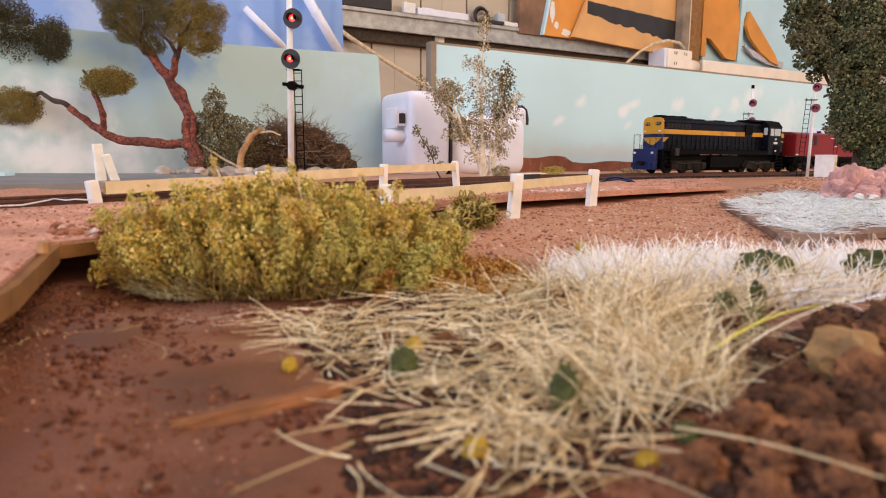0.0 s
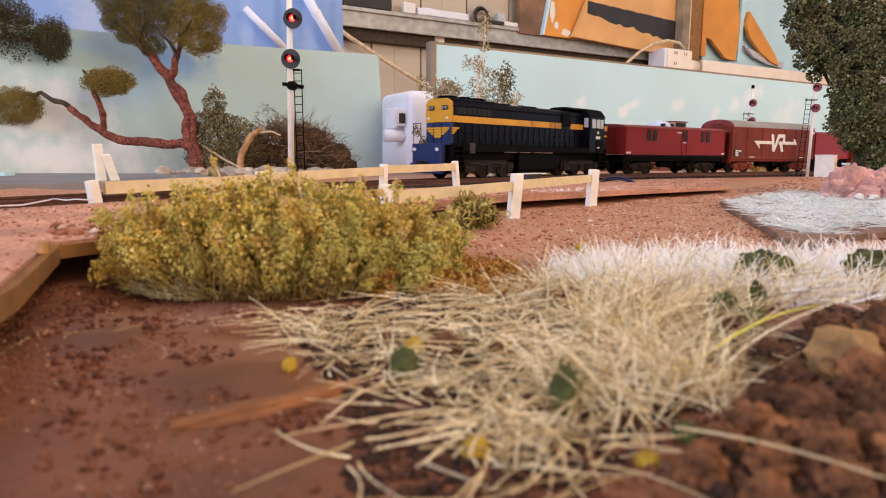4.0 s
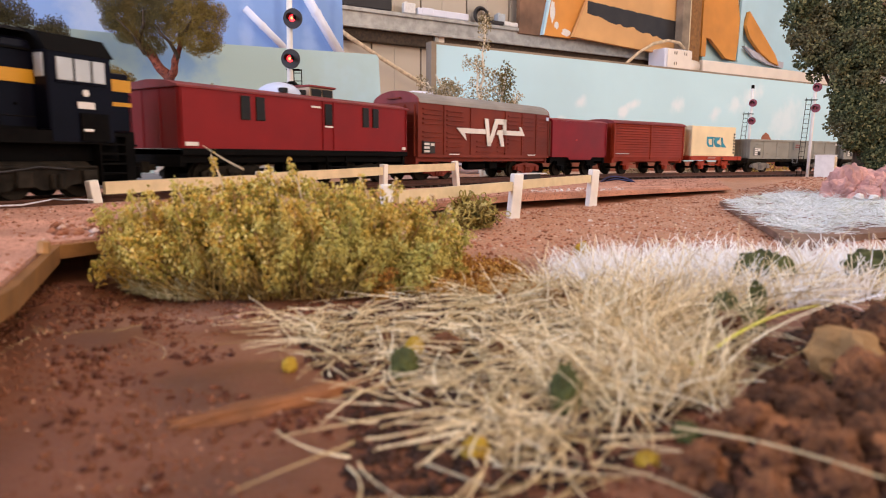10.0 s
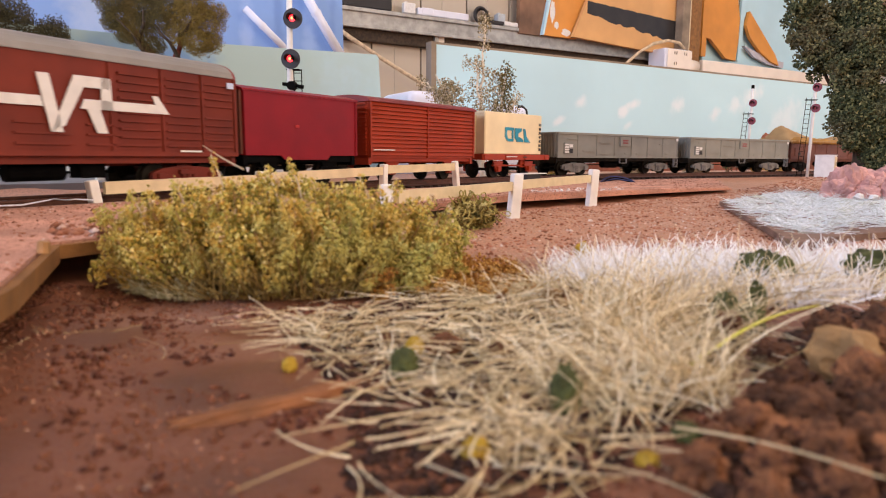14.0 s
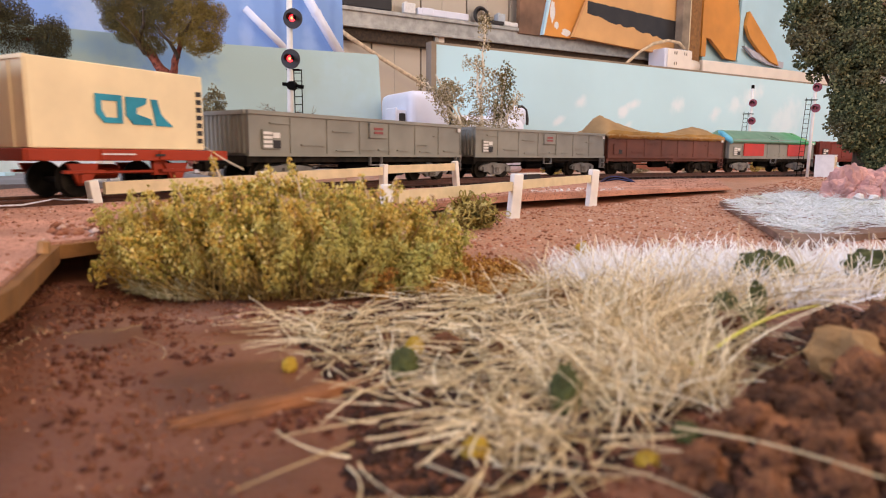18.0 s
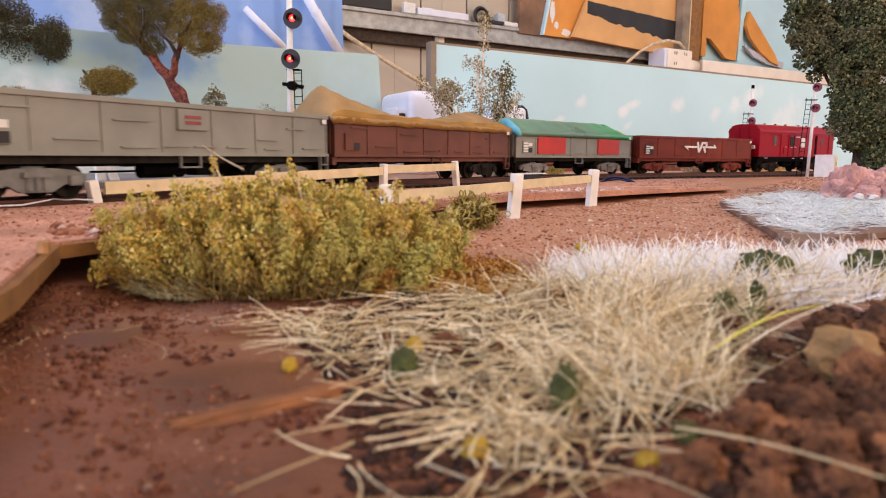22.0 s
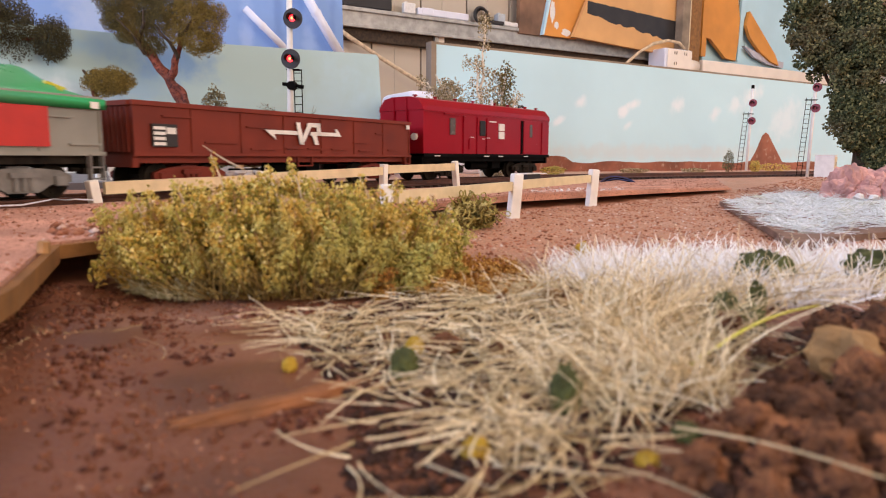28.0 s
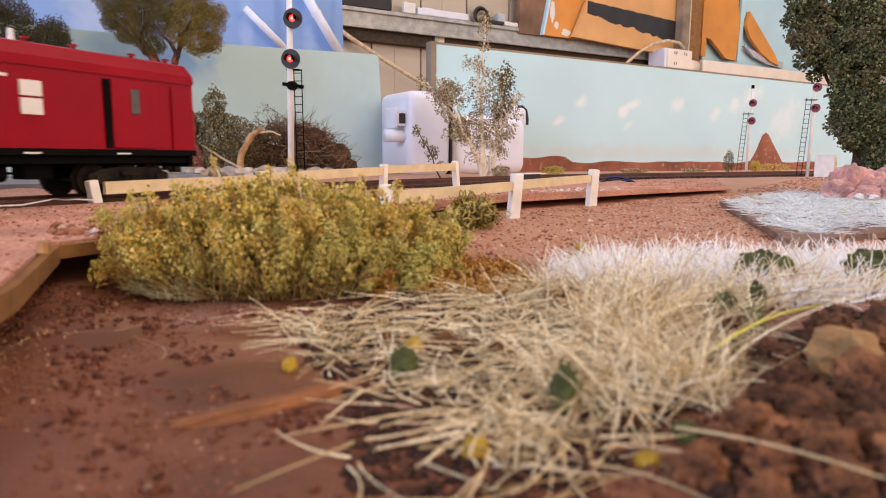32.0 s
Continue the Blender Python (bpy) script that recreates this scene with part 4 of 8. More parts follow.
    for bx in (-0.050, 0.050):
        bm = bmesh.new()
        for sy in (-1, 1):
            a, b = sorted((sy * 0.0112, sy * 0.0132))
            prism(bm, [(-0.024, 0.0050), (-0.014, 0.0038), (-0.012, 0.0026), (-0.004, 0.0026), (-0.002, 0.0038), (0.003, 0.0038), (0.005, 0.0026), (0.012, 0.0026), (0.014, 0.0038), (0.024, 0.0050), (0.024, 0.0082), (0.015, 0.0098), (-0.015, 0.0098), (-0.024, 0.0082)], a, b)
            o = sy * 0.0132
            for x in (-0.0195, 0.0, 0.0195):
                box(bm, x - 0.0022, x + 0.0022, o, o + sy * 0.0012, 0.0034, 0.0080, 0.0003)
            for x in (-0.0105, -0.0082, 0.0082, 0.0105):
                rod(bm, (x, o + sy * 0.0004, 0.0030), (x, o + sy * 0.0004, 0.0070), 0.0009, seg=6)
            rod(bm, (-0.022, o + sy * 0.0008, 0.0088), (0.022, o + sy * 0.0008, 0.0088), 0.0004, seg=5)
        box(bm, -0.020, 0.020, -0.0112, 0.0112, 0.0060, 0.0104)
        bo = part("bogie", bm, SOOT, ob, at=(bx, 0, 0))
        for sy in (-1, 1):
            bm = bmesh.new()
            tube(bm, [(-0.016, sy * 0.0142, 0.0092), (-0.006, sy * 0.0146, 0.0078), (0.004, sy * 0.0144, 0.0090), (0.014, sy * 0.0142, 0.0082)], [0.0003] * 4, 5)
            part("brake_pipe", bm, SANDBOX, bo)
        add_wheels(bo, (-0.0195, 0.0, 0.0195), True)
    return ob


def lift(ob, above, by):
    """The bodywork above a height stands by metres higher on its frame."""
    for c in ob.children_recursive:
        if c.data and c.name.split(".")[0] not in ("wheelset", "bogie", "brake_pipe", "step_well", "step"):
            for v in c.data.vertices:
                if v.co.z > above:
                    v.co.z += by


lift(locomotive(-0.3141, -0.1251), 0.0205, 0.0015)


# -- guard's van with louvre-free panelled sides and a roof lookout --
LOOKFRAME = mat("lookout_cream", (0.52, 0.38, 0.27), 0.6)


def guards_van(s0, s1):
    ob, L = vehicle("guards_van", "dull red guard's van with roof lookout and narrow windows", s0, s1, 0.040, "van")
    bm = bmesh.new()
    loft_x(bm, [-L, L], [(-HW, 0.0147), (-HW, 0.0350), (HW, 0.0350), (HW, 0.0147)])
    part("body", bm, VANRED, ob)
    arc = [(-HW - 0.0006, 0.0348), (-HW - 0.0006, 0.0354), (-0.010, 0.0371), (0, 0.0378), (0.010, 0.0371), (HW + 0.0006, 0.0354), (HW + 0.0006, 0.0348)]
    bm = bmesh.new()
    loft_x(bm, [-L - 0.0012, L + 0.0012], arc)
    part("roof", bm, VANROOF, ob)
    # glazed lookout on the roof, with a pale dome before it
    bm = bmesh.new()
    loft_x(bm, [0.0044, 0.0188], [(-0.0085, 0.0355), (-0.0080, 0.0410), (0.0080, 0.0410), (0.0085, 0.0355)])
    look_out = part("lookout", bm, LOOKFRAME, ob, "cream-framed glazed lookout on the roof")
    part("lookout_roof", box(bmesh.new(), 0.0036, 0.0198, -0.0092, 0.0092, 0.0410, 0.0419, 0.0003), VANROOF, look_out)
    for x in (0.0052, 0.0120):
        for y in (-0.0084, 0.0084):
            part("lookout_window", box(bmesh.new(), x, x + 0.0060, y - 0.0003, y + 0.0003, 0.0374, 0.0404), DARKGLASS, look_out)
    bm = bmesh.new()
    rock(bm, (-0.0050, 0, 0.0366), 0.0088, 0.0098, 0.0058, 3, 0.03, 3)
    dome = part("roof_dome", bm, PALEBLUE, ob, "pale domed roof cover", smooth=True)
    for x in (-0.0112, -0.0010):
        part("dome_window", box(bmesh.new(), x, x + 0.0026, -0.0092, -0.0060, 0.0372, 0.0394, 0.0003), DARKGLASS, dome)
    for sy in (-1, 1):
        y = sy * (HW + 0.0002)
        for x in (-L + 0.0250, -L + 0.0320, 0.0054, L - 0.0335, L - 0.0265):
            bm = bmesh.new()
            box(bm, x, x + 0.0042, y - 0.0004, y + 0.0003, 0.0252, 0.0338, 0.0002)
            part("window", bm, DARKGLASS, ob)
        boxes("trim_strip", [(x, x + 0.0005, y - 0.0003, y + 0.0003, 0.0150, 0.0347) for x in (-L + 0.0005, 0.0040, 0.0105, L - 0.0010)], VANRED, ob)
        part("sole_bar", box(bmesh.new(), -L, L, y - 0.0004, y + 0.0003, 0.0125, 0.0146), BLACK, ob)
        bars(ob, -0.0028, y - 0.0003, 0.0316, 0.0055, 0.0012, 1, WHITE)
        bars(ob, -L + 0.0012, y - 0.0003, 0.0152, 0.0050, 0.0022, 1, WHITE)
        bars(ob, L - 0.0045, y - 0.0003, 0.0152, 0.0030, 0.0022, 1, WHITE)
        bars(ob, 0.0050, y - 0.0003, 0.0240, 0.0050, 0.0010, 1, WHITE)
        bm = bmesh.new()
        for x in (0.006, 0.018):
            box(bm, x, x + 0.0006, y - 0.0004, y + 0.0004, 0.0030, 0.0125)
        for z in (0.0035, 0.0075):
            box(bm, 0.006, 0.0186, y - 0.0006, y + 0.0006, z, z + 0.0006)
        part("step_ladder", bm, BLACK, ob)
    boxes("end_post", [(x, x + 0.0015, y, y + 0.001, 0.0148, 0.0347) for x in (-L - 0.0003, L - 0.0012) for y in (-0.0145, -0.005, 0.005, 0.0135)], VANRED, ob)
    under(ob, L, BLACK)
    for bx in (-L + 0.024, L - 0.024):
        bogie(ob, bx, SOOT)
    return ob


def under(ob, L, material, deep=True):
    bm = bmesh.new()
    box(bm, -L + 0.001, L - 0.001, -0.0138, -0.0122, 0.0098, 0.0126)
    box(bm, -L + 0.001, L - 0.001, 0.0122, 0.0138, 0.0098, 0.0126)
    box(bm, -L + 0.001, L - 0.001, -0.0025, 0.0025, 0.0088, 0.0126)
    box(bm, -L, -L + 0.002, -0.0145, 0.0145, 0.0085, 0.0126)
    box(bm, L - 0.002, L, -0.0145, 0.0145, 0.0085, 0.0126)
    part("underframe", bm, material, ob)
    if deep:
        bm = bmesh.new()
        rod(bm, (-0.012, -0.006, 0.0075), (0.004, -0.006, 0.0075), 0.0026, seg=12)
        box(bm, 0.008, 0.016, -0.009, -0.003, 0.0055, 0.0100, 0.0003)
        rod(bm, (-0.025, 0.0, 0.0070), (0.025, 0.0, 0.0070), 0.0004, seg=5)
        part("brake_gear", bm, BLACK, ob)
    coupler(ob, -L, -1)
    coupler(ob, L, 1)


guards_van(-0.1190, 0.0075)


# -- long louvred van with the arrow emblem --
def louvre_van_long(s0, s1):
    ob, L = vehicle("louvred_van", "red-brown louvred goods van with grey curved roof", s0, s1, 0.040, "van")
    bm = bmesh.new()
    loft_x(bm, [-L, L], [(-HW, 0.0120), (-HW, 0.0395), (HW, 0.0395), (HW, 0.0120)])
    part("body", bm, WAGONRED, ob)
    arc = [(-HW - 0.0005, 0.0392)] + [(math.cos(math.pi - a) * (HW + 0.0005), 0.0396 + 0.0062 * math.sin(a)) for a in np.linspace(0, math.pi, 13)] + [(HW + 0.0005, 0.0392)]
    bm = bmesh.new()
    loft_x(bm, [-L + 0.0012, L - 0.0012], arc)
    part("roof", bm, ROOFGREY, ob, "grey curved roof")
    for x0, x1 in ((-L, -L + 0.0012), (L - 0.0012, L)):
        bm = bmesh.new()
        loft_x(bm, [x0, x1], [(y * 0.995, z) for y, z in arc])
        part("end_cap", bm, VANROOF, ob)
    for sy in (-1, 1):
        y = sy * (HW + 0.0002)
        xs = [(-L + 0.004, -L + 0.019), (-L + 0.023, -L + 0.037), (L - 0.047, L - 0.033), (L - 0.0305, L - 0.017), (L - 0.0145, L - 0.002)]
        for a, b in xs:
            for z0, n in ((0.0150, 5), (0.0288, 4)):
                boxes("louvre", [(a, b, y - 0.00055, y + 0.0003, z0 + j * 0.0024, z0 + j * 0.0024 + 0.0007) for j in range(n)], WAGONRED, ob)
        boxes("door_rib", [(a, a + 0.015, y - 0.0004, y + 0.0003, 0.0150 + j * 0.0028, 0.0156 + j * 0.0028) for j in range(3) for a in (-0.014, 0.006)], WAGONRED, ob)
        boxes("side_post", [(x, x + 0.0012, y - 0.0004, y + 0.0003, 0.0135, 0.0390) for x in (-L, -L + 0.0205, -0.020, L - 0.050, L - 0.0320, L - 0.0158, L - 0.0012)], WAGONRED, ob)
        part("sole_bar", box(bmesh.new(), -L, L, y - 0.0005, y + 0.0003, 0.0120, 0.0134), WAGONRED, ob)
        if sy < 0:
            arrow_emblem(ob, -L + 0.0305, 0.0265, 0.067, y - 0.0007, WHITE, 0.92)
        bm = bmesh.new()
        box(bm, -L + 0.0035, -L + 0.0125, y - 0.0010, y + 0.0002, 0.0140, 0.0200)
        part("data_panel", bm, TARBLACK, ob)
        bars(ob, -L + 0.0040, y - 0.0011, 0.0142, 0.0040, 0.0056, 3, WHITE)
        bars(ob, -L + 0.0090, y - 0.0011, 0.0175, 0.0026, 0.0022, 1, WHITE)
        for x in (-L + 0.024, L - 0.026):
            bars(ob, x, y - 0.0011, 0.0132, 0.0085, 0.0010, 1, WHITE)
        bars(ob, L - 0.0048, y - 0.0009, 0.0350, 0.0030, 0.0035, 1, PALEBLUE)
    for sx in (-1, 1):
        boxes("rung", [(sx * L - 0.0008, sx * L + 0.0008, -0.0133, -0.0076, 0.0140 + j * 0.0032, 0.0146 + j * 0.0032) for j in range(7)], WAGONRED, ob)
        boxes("end_post", [(sx * L - 0.0010, sx * L + 0.0010, y, y + 0.0009, 0.0125, 0.0385) for y in (-0.0143, -0.0075, 0.0, 0.0075, 0.0135)], WAGONRED, ob)
        part("end_handle", box(bmesh.new(), sx * L - 0.0014, sx * L + 0.0014, -0.0045, 0.0045, 0.0415, 0.0422), WAGONRED, ob)
    under(ob, L, WAGONRED)
    for bx in (-L + 0.020, L - 0.020):
        bogie(ob, bx, WAGONRED)
    return ob


louvre_van_long(0.0162, 0.1434)


def four_wheel_gear(ob, L, material, wb):
    for i, x in enumerate((-wb, wb)):
        bm = bmesh.new()
        for sy in (-1, 1):
            a, b = sorted((sy * 0.0114, sy * 0.0126))
            prism(bm, [(-0.0048, 0.0098), (-0.0016, 0.0034), (0.0016, 0.0034), (0.0048, 0.0098)], a, b)
            box(bm, -0.0062, 0.0062, min(sy * 0.0118, sy * 0.0134), max(sy * 0.0118, sy * 0.0134), 0.0070, 0.0079)
            box(bm, -0.0016, 0.0016, min(sy * 0.0124, sy * 0.0138), max(sy * 0.0124, sy * 0.0138), 0.0038, 0.0068, 0.0003)
        w = part("axle_guard", bm, material, ob, at=(x, 0, 0))
        add_wheels(w, (0.0,))


def box_van(s0, s1):
    ob, L = vehicle("box_van", "plain red four-wheeled box van", s0, s1, 0.018, "van")
    bm = bmesh.new()
    loft_x(bm, [-L, L], [(-HW, 0.0125), (-HW, 0.0362), (-0.010, 0.0378), (0, 0.0384), (0.010, 0.0378), (HW, 0.0362), (HW, 0.0125)])
    part("body", bm, BOXRED, ob)
    bm = bmesh.new()
    loft_x(bm, [-L - 0.0008, L + 0.0008], [(-HW - 0.0005, 0.0360), (-HW - 0.0004, 0.0367), (-0.010, 0.0383), (0, 0.0389), (0.010, 0.0383), (HW + 0.0004, 0.0367), (HW + 0.0005, 0.0360)])
    part("roof", bm, BOXRED, ob)
    for sy in (-1, 1):
        y = sy * (HW + 0.0002)
        bm = bmesh.new()
        for x in (-L, L - 0.0008):
            box(bm, x, x + 0.0008, y - 0.0003, y + 0.0003, 0.0126, 0.0360)
        prism(bm, [(-0.014, 0.0125), (0.014, 0.0125), (0.012, 0.0108), (-0.012, 0.0108)], y - 0.0003, y + 0.0003)
        part("side_rail", bm, BOXRED, ob)
        bars(ob, -0.0060, y - 0.0004, 0.0232, 0.0018, 0.0018, 1, PANELRED)
    bm = bmesh.new()
    box(bm, -L - 0.0009, -L + 0.0005, -0.0145, -0.0115, 0.0130, 0.0360)
    box(bm, -L - 0.0012, -L + 0.0005, -0.0120, -0.0040, 0.0270, 0.0285)
    part("end_post", bm, BROWN, ob)
    under(ob, L, BLACK, False)
    four_wheel_gear(ob, L, BLACK, 0.017)
    return ob


box_van(0.1462, 0.2090)


def louvre_van_short(s0, s1):
    ob, L = vehicle("slatted_van", "orange-red four-wheeled van with horizontal louvred sides", s0, s1, 0.026, "van")
    bm = bmesh.new()
    loft_x(bm, [-L, L], [(-HW + 0.0008, 0.0115), (-HW + 0.0008, 0.0375), (HW - 0.0008, 0.0375), (HW - 0.0008, 0.0115)])
    part("body", bm, LOUVRED, ob)
    slat = None
    for sy in (-1, 1):
        for j in range(13):
            z = 0.0128 + j * 0.0019
            bm = bmesh.new()
            a, b = sorted((sy * (HW - 0.0009), sy * (HW + 0.0003)))
            c = -1 if sy < 0 else 1
            pts = [(sy * (HW - 0.0009), z), (sy * (HW + 0.0004), z), (sy * (HW - 0.0004), z + 0.0016), (sy * (HW - 0.0009), z + 0.0016)]
            loft_x(bm, [-L + 0.0005, L - 0.0005], pts)
            part("louvre", bm, LOUVRED, ob)
    boxes("end_louvre", [(sx * L - 0.0006, sx * L + 0.0006, -0.0135, 0.0135, 0.0128 + j * 0.0019, 0.0140 + j * 0.0019) for j in range(13) for sx in (-1, 1)], LOUVRED, ob)
    bm = bmesh.new()
    arc = [(-HW - 0.0010, 0.0372)] + [(math.cos(math.pi - a) * (HW + 0.0010), 0.0376 + 0.0030 * math.sin(a)) for a in np.linspace(0, math.pi, 11)] + [(HW + 0.0010, 0.0372)]
    loft_x(bm, [-L - 0.0012, L + 0.0012], arc)
    part("roof", bm, VANROOF, ob)
    boxes("corner_post", [(x, x + 0.0010, sy * (HW + 0.0001) - 0.0005, sy * (HW + 0.0001) + 0.0005, 0.0118, 0.0374) for sy in (-1, 1) for x in (-L, 0.0, L - 0.0010)], LOUVRED, ob)
    bars(ob, -L + 0.002, -HW - 0.0006, 0.0150, 0.015, 0.0008, 1, WHITE)
    under(ob, L, LOUVRED, False)
    four_wheel_gear(ob, L, LOUVRED, 0.0235)
    return ob


louvre_van_short(0.2185, 0.3035)


def container_flat(s0, s1):
    ob, L = vehicle("flat_wagon", "red four-wheeled flat wagon carrying a container", s0, s1, 0.018)
    bm = bmesh.new()
    box(bm, -L, L + 0.0022, -0.0148, 0.0148, 0.0106, 0.0140, 0.0002)
    for x in (-L + 0.001, -0.012, 0.008, L - 0.004):
        box(bm, x, x + 0.004, -0.0154, 0.0154, 0.0108, 0.0138, 0.0002)
    part("deck", bm, LOUVRED, ob)
    bars(ob, -0.0120, -0.0156, 0.0122, 0.0110, 0.0008, 1, WHITE)
    bars(ob, 0.0060, -0.0156, 0.0118, 0.0035, 0.0012, 1, TARBLACK)
    bm = bmesh.new()
    rod(bm, (-0.020, -0.0110, 0.0072), (0.022, -0.0110, 0.0072), 0.0005, seg=6)
    rod(bm, (-0.006, 0.004, 0.0070), (0.005, 0.004, 0.0070), 0.0024, seg=12)
    box(bm, 0.008, 0.013, -0.0118, -0.0100, 0.0060, 0.0106, 0.0002)
    part("brake_gear", bm, LOUVRED, ob)
    coupler(ob, -L, -1)
    coupler(ob, L, 1)
    four_wheel_gear(ob, L, LOUVRED, 0.016)
    bm = bmesh.new()
    cl = 0.0290
    cx = -0.0025
    box(bm, cx - cl, cx + cl, -0.0145, 0.0145, 0.0141, 0.0386, 0.0004)
    cont = part("container", bm, CREAM, ob, "cream shipping container with blue emblem")
    bm = bmesh.new()
    for y in (-0.0142, -0.0073, 0.0064, 0.0134):
        box(bm, cx - cl - 0.0005, cx - cl + 0.0005, y, y + 0.0008, 0.0143, 0.0382)
    box(bm, cx - cl - 0.0006, cx - cl + 0.0004, -0.0145, 0.0145, 0.0376, 0.0387)
    part("door_frame", bm, CREAM, cont)
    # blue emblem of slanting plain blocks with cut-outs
    bm = bmesh.new()
    y = -0.0146
    x0, z0 = cx - 0.0102, 0.0214

    def stroke(pts):
        prism(bm, [(x0 + a * 0.001, z0 + b * 0.001) for a, b in pts], y - 0.0003, y + 0.0002)
    stroke([(0, 8.6), (0, 3.0), (1.9, 4.0), (1.9, 6.8), (1.4, 8.6)])
    stroke([(1.4, 8.6), (1.9, 6.8), (7.0, 6.8), (8.6, 8.6)])
    stroke([(8.6, 8.6), (7.0, 6.8), (7.0, 1.9), (8.6, 0.3)])
    stroke([(0, 3.0), (2.6, 0.3), (8.6, 0.3), (7.0, 1.9), (3.2, 1.9), (1.9, 4.0)])
    stroke([(9.8, 8.4), (9.8, 2.8), (12.2, 0.2), (19.0, 0.2), (18.4, 2.0), (13.4, 3.4), (13.4, 5.2), (16.8, 6.6), (17.2, 8.4)])
    stroke([(18.6, 8.2), (20.2, 0.1), (26.4, 0.0), (22.2, 3.6), (20.8, 8.2)])
    part("blue_emblem", bm, TEAL, cont)
    bars(cont, cx + cl - 0.0030, y - 0.0001, 0.0160, 0.0020, 0.018, 7, TARBLACK)
    return ob


container_flat(0.3135, 0.3815)


def gondola(s0, s1, name, label, material, ztop=0.0288, emblem="plate", bogie_mat=None, ribs=7, panels=()):
    ob, L = vehicle(name, label, s0, s1, 0.050)
    z0 = 0.0123
    bm = bmesh.new()
    box(bm, -L, L, -HW + 0.001, HW - 0.001, z0, z0 + 0.0014)
    part("floor", bm, material, ob)
    for sy in (-1, 1):
        y = sy * HW
        bm = bmesh.new()
        box(bm, -L, L, min(y, y - sy * 0.0012), max(y, y - sy * 0.0012), z0, ztop)
        side = part("side", bm, material, ob)
        yo = y + sy * 0.0002
        bm = bmesh.new()
        box(bm, -L - 0.0003, L + 0.0003, yo - 0.0006, yo + 0.0006, ztop - 0.0012, ztop + 0.0004, 0.0002)
        part("top_rail", bm, material, side)
        part("bottom_rail", box(bmesh.new(), -L - 0.0003, L + 0.0003, yo - 0.0005, yo + 0.0005, z0 - 0.0002, z0 + 0.0009), material, side)
        boxes("rib", [(x, x + 0.0006, yo - 0.00025, yo + 0.00025, z0 + 0.0009, ztop - 0.0012) for x in [-L + (2 * L - 0.0010) * i / ribs for i in range(ribs + 1)]], material, side)
        for k, (x, z, w) in enumerate(((-L + 0.010, 0.0245, 0.011), (-L + 0.026, 0.0165, 0.013), (-L + 0.044, 0.0225, 0.012), (-L + 0.046, 0.0145, 0.012), (-0.010, 0.0150, 0.010), (0.002, 0.0150, 0.010), (0.016, 0.0150, 0.009), (0.030, 0.0180, 0.011), (0.046, 0.0225, 0.010), (0.034, 0.0145, 0.010), (0.055, 0.0150, 0.010))):
            part("door_latch", box(bmesh.new(), x, x + w, yo - 0.0005, yo + 0.0005, z, z + 0.0005), material, side)
        bm = bmesh.new()
        box(bm, -L + 0.0060, -L + 0.0150, yo - 0.0008, yo + 0.0005, 0.0150, 0.0222)
        part("data_panel", bm, TARBLACK if material is WAGONRED else material, side)
        if material is not BROWN:
            bars(side, -L + 0.0064, yo + sy * 0.0008, 0.0152, 0.0042, 0.0066, 4, WHITE)
            bars(side, -L + 0.0110, yo + sy * 0.0008, 0.0186, 0.0034, 0.0034, 1, WHITE)
        bm = bmesh.new()
        box(bm, -L + 0.0110, -L + 0.0146, yo - 0.0010, yo + 0.0006, 0.0152, 0.0182)
        part("black_plate", bm, TARBLACK, side)
        bars(side, L - 0.0040, yo + sy * 0.0008, 0.0250, 0.0026, 0.0032, 1, WHITE)
        if emblem == "plate":
            bm = bmesh.new()
            box(bm, -0.0045, 0.0075, yo - 0.0009, yo + 0.0006, 0.0205, 0.0272, 0.0002)
            pl = part("name_plate", bm, material, side)
            bars(side, -0.0018, yo + sy * 0.0010, 0.0221, 0.0062, 0.0036, 2, DULLRED)
        elif emblem == "arrow" and sy < 0:
            arrow_emblem(side, -L + 0.0522, 0.0213, 0.0426, yo - 0.0008, WHITE, 0.80)
        for a, b in panels:
            bm = bmesh.new()
            box(bm, a, b, yo - 0.0007, yo + 0.0005, 0.0145, 0.0270)
            part("door_panel", bm, PANELRED, side, "bright red door panel")
        # end ladder and foot steps
        bm = bmesh.new()
        for x in (L - 0.0052, L - 0.0010):
            box(bm, x, x + 0.0005, yo - 0.0008, yo + 0.0008, 0.0050, 0.0125)
        for z in (0.0052, 0.0085):
            box(bm, L - 0.0052, L - 0.0006, yo - 0.0008, yo + 0.0008, z, z + 0.0005)
        part("foot_step", bm, bogie_mat or material, side)
        bm = bmesh.new()
        for x in (-0.004, 0.004):
            box(bm, x, x + 0.0005, yo - 0.0005, yo + 0.0005, 0.0085, 0.0120)
        box(bm, -0.004, 0.0045, yo - 0.0005, yo + 0.0005, 0.0082, 0.0087)
        part("foot_step", bm, bogie_mat or material, side)
    for sx in (-1, 1):
        bm = bmesh.new()
        x = sx * L
        box(bm, min(x, x - sx * 0.0012), max(x, x - sx * 0.0012), -HW + 0.001, HW - 0.001, z0, ztop)
        end = part("end", bm, material, ob)
        boxes("end_rib", [(x - 0.0005, x + 0.0005, y, y + 0.0010, z0 + 0.001, ztop - 0.0013) for y in [-0.0135 + 0.0026 * k for k in range(11)]], material, end)
        part("end_rail", box(bmesh.new(), x - 0.0012, x + 0.0012, -HW + 0.0008, HW - 0.0008, ztop - 0.0012, ztop + 0.0003), material, end)
    under(ob, L, SOOT if material is GREYPAINT else material)
